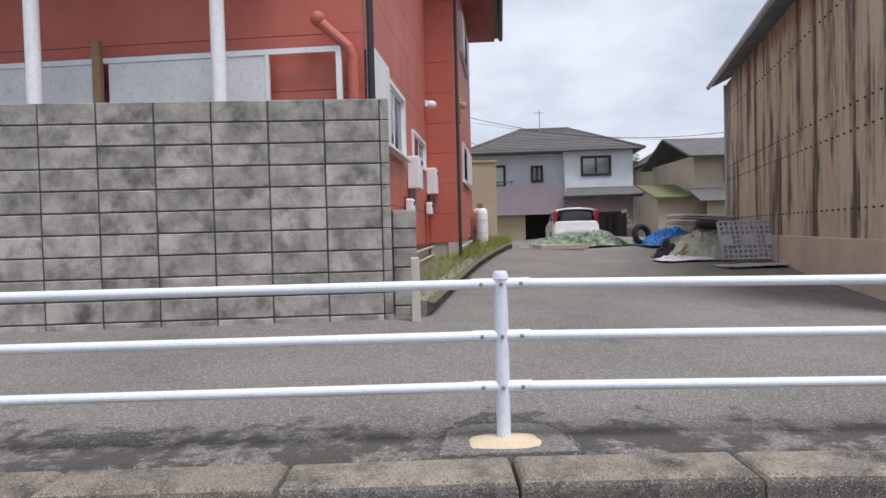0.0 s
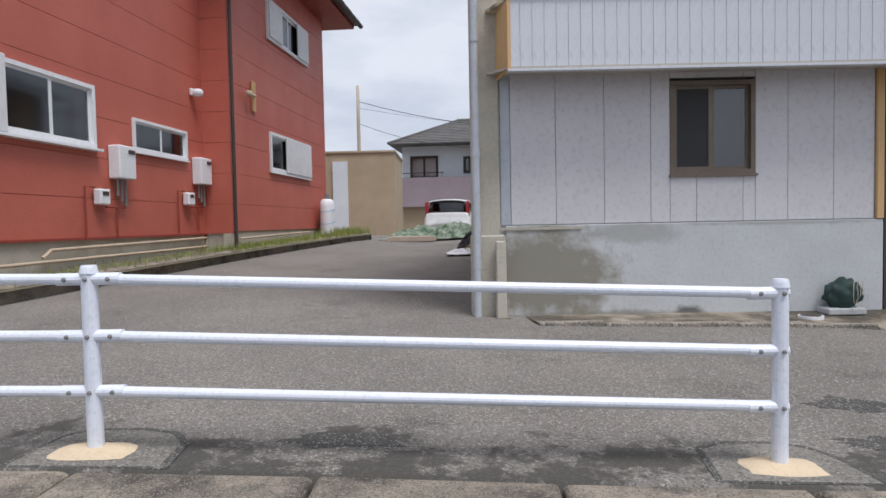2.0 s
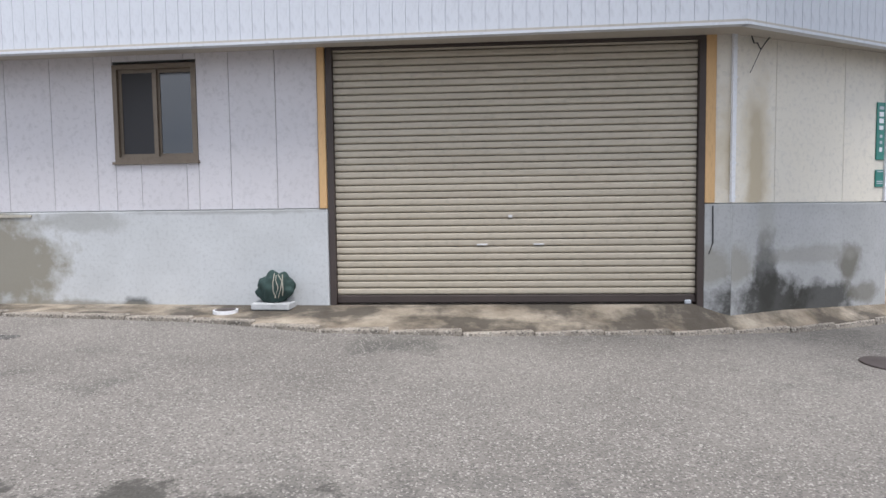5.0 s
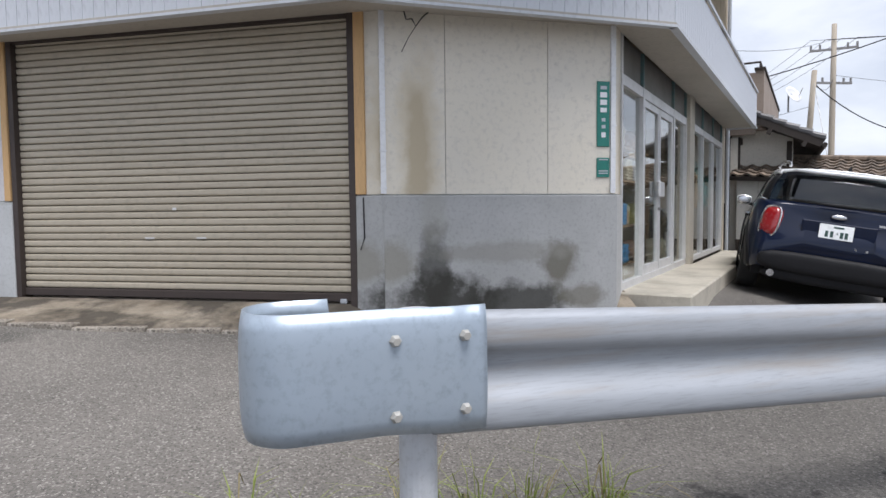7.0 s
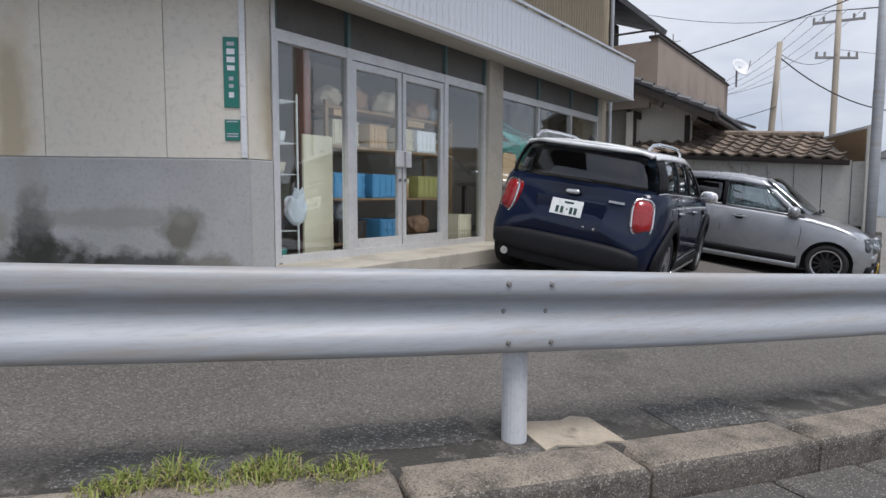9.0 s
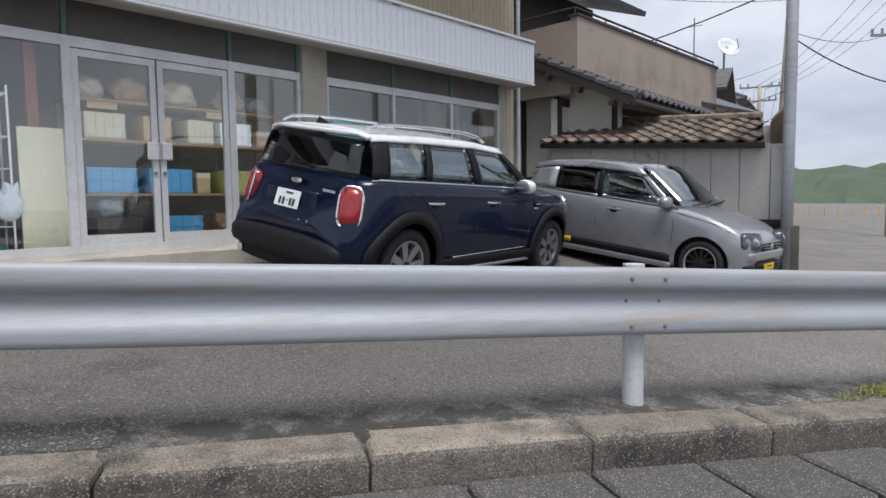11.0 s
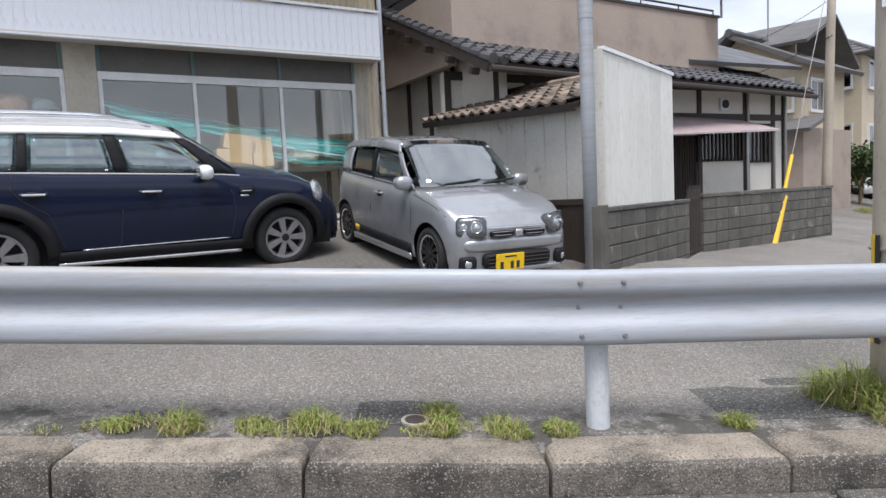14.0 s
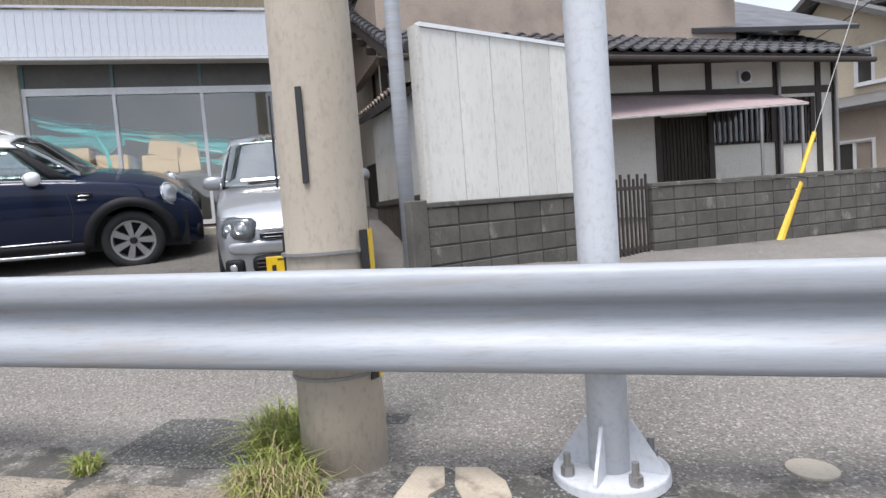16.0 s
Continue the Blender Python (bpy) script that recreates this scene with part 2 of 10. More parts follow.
def sweep(bm, profile, path, closed=True):
    """A profile of (across, up) carried along ground points (x, y, z), across pointing to the left of the way."""
    path = [Vector(p) for p in path]
    rings = []
    for i, p in enumerate(path):
        d = path[min(i + 1, len(path) - 1)] - path[max(i - 1, 0)]
        d = Vector((d.x, d.y, 0)).normalized()
        left = Vector((-d.y, d.x, 0))
        rings.append([bm.verts.new(p + left * a + Vector((0, 0, u))) for a, u in profile])
    n = len(profile)
    for q, s in zip(rings, rings[1:]):
        for k in range(n if closed else n - 1):
            bm.faces.new((q[k], q[(k + 1) % n], s[(k + 1) % n], s[k]))
    if closed:
        bm.faces.new(rings[0][::-1])
        bm.faces.new(rings[-1])
    return bm


def rail_frame(a, b, z=0.0):
    """Axes of a wall from a to b seen from the street: x along it, y into the building, z up."""
    d = (Vector((b[0], b[1], 0)) - Vector((a[0], a[1], 0))).normalized()
    n = Vector((-d.y, d.x, 0))
    return Matrix(((d.x, n.x, 0, a[0]), (d.y, n.y, 0, a[1]), (0, 0, 1, z), (0, 0, 0, 1)))


def dist(a, b):
    return math.hypot(b[0] - a[0], b[1] - a[1])


# ---- ground ----
KERB = [(-40, 1.62), (-24, 1.61), (-12, 1.605), (-4, 1.59), (3.83, 1.575), (6.82, 1.56), (10.5, 1.66), (12.6, 1.86), (14.42, 2.34), (16.2, 3.38), (17.85, 4.51), (20.75, 7.27), (23.55, 10.11), (26.2, 12.9), (32, 19.3), (40, 28.5), (50, 40.2), (60, 52)]
KX, KY = [p[0] for p in KERB], [p[1] for p in KERB]
FALL_X, FALL_Z = [-40, 1.5, 4, 6.8, 14, 17.85, 20.75, 23.55, 26, 32, 60], [0.05, 0.05, 0.0, -0.11, -0.33, -0.437, -0.624, -0.883, -1.0, -1.15, -1.4]


def kerb_y(x):
    return float(np.interp(x, KX, KY))


def ground_z(x, y):
    """The pavement falls along the street and rises a little towards the houses."""
    s = x
    c = float(np.interp(s, [5, 9, 13, 17.5, 19, 21.3, 23], [0.032, 0.053, 0.044, 0.029, 0.016, -0.02, -0.02]))
    d = min(max(0.0, y - kerb_y(x)), 16.0)
    if x > 16:
        d = min(d * 0.72, 10.0)
    base = float(np.interp(s, FALL_X, FALL_Z)) + c * d
    u, v = (x - 15.2) * 0.274 + (y - 6.556) * 0.962, (x - 15.2) * 0.962 - (y - 6.556) * 0.274
    if -1.0 < u < 11.0 and -0.3 < v < 6.5:
        ramp_z = float(np.interp(v, [0, 0.8, 2.4, 4.3, 6.5], [-0.09, -0.15, -0.41, -0.65, -1.0]))
        share = float(np.interp(u, [-0.8, 0.6, 9.0, 11.0], [0, 1, 1, 0]))
        base += share * max(0.0, ramp_z - base)
    return base


def smooth_path(pts, step):
    """A rounded line through points, one point about every step metres."""
    pts = [Vector((*p, 0)) if len(p) == 2 else Vector(p) for p in pts]
    out = []
    for i in range(len(pts) - 1):
        p0, p1, p2, p3 = pts[max(i - 1, 0)], pts[i], pts[i + 1], pts[min(i + 2, len(pts) - 1)]
        n = max(1, round((p2 - p1).length / step))
        for k in range(n):
            t = k / n
            out.append(0.5 * (2 * p1 + (p2 - p0) * t + (2 * p0 - 5 * p1 + 4 * p2 - p3) * t * t + (3 * p1 - p0 - 3 * p2 + p3) * t ** 3))
    return out + [pts[-1]]


def offset_path(path, d):
    out = []
    for i, p in enumerate(path):
        t = path[min(i + 1, len(path) - 1)] - path[max(i - 1, 0)]
        t = Vector((t.x, t.y, 0)).normalized()
        out.append(Vector((p.x - t.y * d, p.y + t.x * d, p.z)))
    return out


POSTS = smooth_path(KERB[1:-1], 0.1)


# ---- street ----
def asphalt_material(name, base, dark, stones, stain):
    """Worn asphalt: tone patches, dark stains, pale stones set in it."""
    m = mat(name, base, 0.9, col2=dark, scale=0.7, grain=60, bump=0.9, amount=0.85, dirt=stain, dirt_scale=0.8, dirt_lo=0.58, dirt_hi=0.72)
    return speckle(m, dark, stones)


def speckle(m, dark, stones, size=115):
    """Pale and dark stones showing in a worn surface."""
    nt = m.node_tree
    b = nt.nodes["Principled BSDF"]
    src = b.inputs["Base Color"].links[0].from_socket
    co = nt.nodes.new("ShaderNodeTexCoord")
    vo = nt.nodes.new("ShaderNodeTexVoronoi")
    vo.inputs["Scale"].default_value = size
    nt.links.new(co.outputs["Object"], vo.inputs["Vector"])
    sep = nt.nodes.new("ShaderNodeSeparateColor")
    nt.links.new(vo.outputs["Color"], sep.inputs["Color"])
    cut = nt.nodes.new("ShaderNodeMapRange")
    cut.inputs["From Min"].default_value, cut.inputs["From Max"].default_value = 0.82, 1.02
    nt.links.new(sep.outputs["Red"], cut.inputs["Value"])
    low = nt.nodes.new("ShaderNodeMapRange")
    low.inputs["From Min"].default_value, low.inputs["From Max"].default_value = 0.34, 0.0
    low.inputs["To Max"].default_value = 0.75
    nt.links.new(sep.outputs["Red"], low.inputs["Value"])
    mixes = []
    for fac, col in ((cut, stones), (low, tuple(v * 0.42 for v in dark))):
        x = nt.nodes.new("ShaderNodeMix")
        x.data_type = "RGBA"
        nt.links.new(fac.outputs["Result"], x.inputs[0])
        nt.links.new(src, x.inputs[6])
        x.inputs[7].default_value = (*col, 1)
        src = x.outputs[2]
    nt.links.new(src, b.inputs["Base Color"])
    return m


M["asphalt"] = asphalt_material("old_asphalt", (0.215, 0.198, 0.178), (0.15, 0.138, 0.124), (0.38, 0.36, 0.325), (0.08, 0.076, 0.068))


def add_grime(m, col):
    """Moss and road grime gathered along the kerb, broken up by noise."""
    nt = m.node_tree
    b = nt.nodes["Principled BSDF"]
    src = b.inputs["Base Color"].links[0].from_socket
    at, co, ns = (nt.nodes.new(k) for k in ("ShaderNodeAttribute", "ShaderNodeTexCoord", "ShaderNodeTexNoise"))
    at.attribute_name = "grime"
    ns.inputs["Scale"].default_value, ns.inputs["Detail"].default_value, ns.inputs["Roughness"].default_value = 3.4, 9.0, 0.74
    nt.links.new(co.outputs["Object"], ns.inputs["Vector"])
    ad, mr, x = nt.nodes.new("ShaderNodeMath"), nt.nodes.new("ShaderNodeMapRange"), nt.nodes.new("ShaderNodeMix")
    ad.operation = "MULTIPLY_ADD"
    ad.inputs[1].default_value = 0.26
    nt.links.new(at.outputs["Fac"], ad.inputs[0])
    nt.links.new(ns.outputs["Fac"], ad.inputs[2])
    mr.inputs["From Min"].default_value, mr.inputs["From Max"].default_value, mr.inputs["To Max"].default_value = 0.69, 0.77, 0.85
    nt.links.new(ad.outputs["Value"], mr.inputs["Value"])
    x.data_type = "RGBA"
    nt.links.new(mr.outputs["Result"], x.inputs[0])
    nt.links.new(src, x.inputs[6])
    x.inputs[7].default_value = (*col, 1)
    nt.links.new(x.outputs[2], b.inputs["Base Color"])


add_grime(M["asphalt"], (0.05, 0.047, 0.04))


def add_dark_span(m):
    """A stretch of the pavement drawn in a lower tone."""
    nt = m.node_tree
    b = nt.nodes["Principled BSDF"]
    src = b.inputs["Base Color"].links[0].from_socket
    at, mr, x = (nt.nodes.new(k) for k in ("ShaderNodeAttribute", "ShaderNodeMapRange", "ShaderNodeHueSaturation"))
    at.attribute_name = "dark_span"
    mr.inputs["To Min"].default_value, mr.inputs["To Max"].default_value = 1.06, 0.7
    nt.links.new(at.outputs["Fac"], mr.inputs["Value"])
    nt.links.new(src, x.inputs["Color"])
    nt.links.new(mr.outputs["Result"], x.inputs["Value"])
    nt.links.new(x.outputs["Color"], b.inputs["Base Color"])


add_dark_span(M["asphalt"])
M["road"] = asphalt_material("road_asphalt", (0.13, 0.128, 0.125), (0.09, 0.09, 0.09), (0.3, 0.29, 0.28), (0.06, 0.06, 0.06))
M["cement"] = mat("old_cement", (0.45, 0.385, 0.3), 0.95, col2=(0.3, 0.26, 0.2), scale=8, grain=70, bump=0.6, dirt=(0.12, 0.1, 0.08), dirt_scale=5, dirt_lo=0.55, dirt_hi=0.7)
for key in ("kerb", "kerb_face", "gutter"):
    speckle(M[key], (0.1, 0.09, 0.076), (0.34, 0.31, 0.265), 170)
M["sand"] = mat("sandy_mortar", (0.66, 0.53, 0.36), 0.95, col2=(0.52, 0.43, 0.31), scale=6, grain=60, bump=0.4)
M["patch"] = asphalt_material("dark_patch", (0.1, 0.097, 0.09), (0.065, 0.062, 0.058), (0.32, 0.31, 0.29), (0.04, 0.04, 0.036))
M["galv"] = mat("galvanised_beam", (0.4, 0.42, 0.45), 0.6, 0.2, col2=(0.33, 0.345, 0.365), scale=3, grain=30, bump=0.02, stretch=(0.35, 0.35, 5), dirt=(0.34, 0.29, 0.235), dirt_scale=2.5, dirt_lo=0.5, dirt_hi=0.75)
M["sleeve"] = mat("blue_grey_zinc", (0.46, 0.53, 0.6), 0.4, 0.5, col2=(0.4, 0.47, 0.55), scale=2.5, grain=40, bump=0.02)
M["sleeve_bolt"] = mat("tan_zinc", (0.5, 0.48, 0.44), 0.5, 0.4, grain=60, bump=0.05)
M["post_white"] = mat("post_paint", (0.57, 0.59, 0.62), 0.5, col2=(0.52, 0.525, 0.535), scale=5, grain=40, bump=0.05, dirt=(0.36, 0.26, 0.18), dirt_scale=4, dirt_lo=0.62, dirt_hi=0.78)
M["bolt"] = mat("bolt_zinc", (0.33, 0.32, 0.31), 0.5, 0.7, grain=60, bump=0.05)
M["pole"] = mat("pole_concrete", (0.47, 0.41, 0.33), 0.85, col2=(0.33, 0.285, 0.23), scale=1.6, grain=40, bump=0.15, stretch=(1, 1, 0.5), dirt=(0.2, 0.18, 0.15), dirt_scale=2.0, dirt_lo=0.6, dirt_hi=0.76)
M["yellow"] = mat("yellow_cover", (0.78, 0.52, 0.04), 0.5, scale=3, grain=20, bump=0.03)
M["black"] = mat("black_rubber", (0.025, 0.025, 0.027), 0.6, grain=40, bump=0.05)
M["grass"] = mat("weed_leaf", (0.2, 0.26, 0.05), 0.6, col2=(0.36, 0.36, 0.1), scale=2, grain=10, bump=0)
M["straw"] = mat("dry_weed", (0.34, 0.28, 0.14), 0.8, col2=(0.24, 0.2, 0.1), scale=4, grain=10, bump=0)


def build_ground():
    path = [Vector((-400, 1.62, 0))] + smooth_path(KERB, 0.8) + [Vector((420, 480, 0))]
    near = [-300, -40, -9, -4, -2, -1.0, -0.5, -0.25, -0.2, 0.0, 0.3, 0.7, 1.2, 1.8, 2.5, 3.2]
    far = [0.4, 0.8, 1.3, 1.8, 2.5, 3.2, 4, 5, 6, 7, 8, 9.5, 12, 16, 22, 40, 90, 400]
    bm = bmesh.new()
    rows = []
    grime, dark_span = bm.verts.layers.float.new("grime"), bm.verts.layers.float.new("dark_span")
    for d in near:
        row = []
        for p in offset_path(path, d):
            edge = ground_z(p.x, kerb_y(p.x) + max(d, 0.0))
            row.append(bm.verts.new((p.x, p.y, edge if d > -0.22 else edge - 0.17 - (0.02 * min(-d, 4) if d < -0.5 else 0))))
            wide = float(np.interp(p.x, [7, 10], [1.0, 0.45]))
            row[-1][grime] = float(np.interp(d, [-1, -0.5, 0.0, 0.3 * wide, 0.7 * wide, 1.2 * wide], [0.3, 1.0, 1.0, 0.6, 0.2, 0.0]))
            # full tone drop from x 15 to 19.5, fading out both ways
            row[-1][dark_span] = float(np.interp(p.x, [13.2, 15.2, 19.5, 22.0], [0, 1, 1, 0]))
        rows.append(row)
    rim = [v.co.copy() for v in rows[-1]]
    for d in far:
        rows.append([bm.verts.new((c.x, c.y + d, ground_z(c.x, c.y + d))) for c in rim])
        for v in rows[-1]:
            v[dark_span] = float(np.interp(v.co.x, [13.2, 15.2, 19.5, 22.0], [0, 1, 1, 0]))
    road = []
    for k, (a, b) in enumerate(zip(rows, rows[1:])):
        for i in range(len(a) - 1):
            f = bm.faces.new((a[i], a[i + 1], b[i + 1], b[i]))
            f.smooth = True
            if k < 7:
                f.material_index = 1
    ob = part("ground", bm, M["asphalt"])
    ob.data.materials.append(M["road"])
    tagged(ob, "worn grey asphalt pavement and road, falling gently", "ground", kind="structure")


build_ground()


def along(path, step, start=0.0):
    """Points and headings every step metres of a line."""
    out, left = [], start
    for a, b in zip(path, path[1:]):
        d = (b - a).length
        while left <= d:
            out.append((a + (b - a) * (left / d), math.atan2(b.y - a.y, b.x - a.x)))
            left += step
        left -= d
    return out


def street_z(x, y):
    return ground_z(x, max(y, kerb_y(x)))


def build_kerb():
    kerb = tagged(place("kerb", pose(3.83, 1.2, 0)), "grey concrete kerb stones stained black by the road", "kerb", kind="structure")
    base = smooth_path(KERB[1:-1], 0.25)

    def beside(extra):
        """The post line moved to the kerb's middle, which lies closer to the posts in the bend."""
        near, far = offset_path(base, extra - 0.25), offset_path(base, extra - 0.36)
        return [f.lerp(n, float(np.interp(p.x, [8, 18], [0, 1]))) for p, n, f in zip(base, near, far)]

    line = beside(0.0)
    meshes = []
    for k in range(4):
        bm = bbox(-0.494, 0.494, -0.15, 0.15, -0.3, 0.0)
        edges = [e for e in bm.edges if all(v.co.z > -0.01 for v in e.verts)]
        bmesh.ops.bevel(bm, geom=edges, offset=0.05, segments=4, affect="EDGES", profile=0.5)
        for v in bm.verts:
            v.co += Vector((0, 0.006 * noise.noise((v.co.x * 3 + k * 7, v.co.y * 9, 1)), 0.006 * noise.noise((v.co.x * 4, v.co.y * 5, k * 3.3))))
        me = mesh_of("kerb_stone", bm, M["kerb"])
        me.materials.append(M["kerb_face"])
        # the street-facing side takes the darker concrete
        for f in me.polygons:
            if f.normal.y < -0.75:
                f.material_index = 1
        meshes.append(me)
    n = 0
    for p, h in along(line, 1.0, 0.33)[:34] + along(line[next(i for i, q in enumerate(line) if q.x > 9.86):], 1.038, 0.52):
        if -9 < p.x < 31:
            z0, z1 = (street_z(p.x + s * math.cos(h), p.y + s * math.sin(h)) for s in (-0.5, 0.5))
            tilt = math.atan2(z0 - z1, 1.0)
            shared("kerb_stone", meshes[n % 4], kerb, Matrix.Translation((p.x, p.y, (z0 + z1) / 2 + 0.008)) @ Matrix.Rotation(h, 4, "Z") @ Matrix.Rotation(tilt, 4, "Y") @ Matrix.Diagonal((1.038 if p.x > 9.86 else 1.0, 1, 1, 1)))
            n += 1
    gutter = tagged(place("gutter", pose(3.83, 0.8, 0)), "row of dark weathered concrete gutter slabs", "gutter", kind="structure")
    me = mesh_of("gutter_slab", bbox(-0.285, 0.285, -0.24, 0.24, -0.1, 0.0, 0.014), M["gutter"])
    for p, h in along(beside(-0.41), 0.6, 0.1):
        if 15 < p.x < 28:
            m = Matrix.Translation((p.x, p.y, street_z(p.x, p.y) - 0.128 + 0.008 * random.random())) @ Matrix.Rotation(h + 0.02 * (random.random() - 0.5), 4, "Z") @ Matrix.Rotation(math.atan2(street_z(p.x - 0.3 * math.cos(h), p.y - 0.3 * math.sin(h)) - street_z(p.x + 0.3 * math.cos(h), p.y + 0.3 * math.sin(h)), 0.6), 4, "Y")
            shared("gutter_slab", me, gutter, m)


build_kerb()


def bolt_head(bm, p, normal, r=0.012, h=0.012):
    n = Vector(normal).normalized()
    tube(bm, [Vector(p), Vector(p) + n * h * 0.6, Vector(p) + n * h], r, 6, r2=r * 0.6)


def build_pipe_fence():
    xs = [6.82 - 3.0 * k for k in range(6)]
    foot = {x: Vector((x, 1.565, ground_z(x, 1.565))) for x in xs}
    fence = thing("guard_pipe_fence", Matrix.Translation(foot[xs[0]]), "white painted steel guard pipe fence with three round rails", "fence")
    o = foot[xs[0]]
    for i, x in enumerate(xs):
        f = foot[x] - o
        bm = bmesh.new()
        tube(bm, [f + Vector((0, 0, z)) for z in (-0.15, 0.3, 0.795)], 0.034, 18)
        tube(bm, [f + Vector((0, 0, 0.79)), f + Vector((0, 0, 0.815)), f + Vector((0, 0, 0.826))], 0.039, 18, r2=0.03)
        post = part("post", bm, M["white_rail"], fence)
        for z in (0.27, 0.515, 0.765):
            c = f + Vector((0, 0, z))
            for s, out in ((0.0, -0.034), (-0.095, -0.026), (0.095, -0.026)):
                if s <= 0 or i:
                    bm = bmesh.new()
                    bolt_head(bm, c + Vector((s, out, 0.0)), (0, -1, 0), 0.011)
                    part("bolt", bm, M["bolt"], post, "grey bolt head")
        for z in (0.27, 0.515, 0.765):
            c = f + Vector((0, 0, z))
            bm = bmesh.new()
            tube(bm, [c + Vector((-0.14, 0, 0)), c + Vector((0.14 if i else 0.03, 0, 0))], 0.0275, 14)
            part("collar", bm, M["white_rail"], post)
        if i < len(xs) - 1:
            g = foot[xs[i + 1]] - o
            for z in (0.27, 0.515, 0.765):
                bm = bmesh.new()
                tube(bm, [f + Vector((-0.02, 0, z)), g + Vector((0.02, 0, z))], 0.0242, 14)
                part("rail", bm, M["white_rail"], fence)
    # sandy mortar round each foot, in a cut square of the paving
    for k, x in enumerate(xs):
        bm = bmesh.new()
        random.seed(40 + k)
        for r, h in ((0.17, 0.006), (0.14, 0.016), (0.07, 0.028)):
            ring = []
            for a in range(18):
                q = r * (0.95 + 0.1 * random.random()) / max(abs(math.cos(a * math.pi / 9)), abs(math.sin(a * math.pi / 9))) ** 0.6
                px, py = x + q * 1.05 * math.cos(a * math.pi / 9), 1.55 + q * 0.62 * math.sin(a * math.pi / 9)
                ring.append(bm.verts.new((px, py, ground_z(px, py) + h)))
            if r < 0.165:
                for a in range(18):
                    bm.faces.new((last[a], last[(a + 1) % 18], ring[(a + 1) % 18], ring[a]))
            last = ring
        bm.faces.new(last)
        tagged(part("mortar_patch", bm, M["sand"], smooth=True), "sandy mortar patch round a white fence post", "mortar patch", "mortar patches")


build_pipe_fence()

RAIL_POSTS = [(14.42, 2.08), (17.85, 4.51), (20.75, 7.27), (23.55, 10.11), (26.3, 13.0), (29.1, 15.9)]
BEAM = [(0.012, 0.345), (-0.006, 0.352), (-0.03, 0.351), (-0.048, 0.344), (-0.057, 0.332), (-0.061, 0.31), (-0.062, 0.28), (-0.059, 0.258), (-0.05, 0.243), (-0.032, 0.232), (-0.016, 0.224), (-0.008, 0.212), (-0.007, 0.19),
        (-0.012, 0.165), (-0.022, 0.14), (-0.036, 0.118), (-0.05, 0.1), (-0.058, 0.085), (-0.062, 0.065), (-0.062, 0.035), (-0.057, 0.016), (-0.046, 0.005), (-0.028, 0.0), (-0.006, 0.0), (0.012, 0.006)]


def beam_profile(lift):
    back = [(a + 0.005, u) for a, u in BEAM[::-1]]
    return [(a, u + lift) for a, u in BEAM + back]


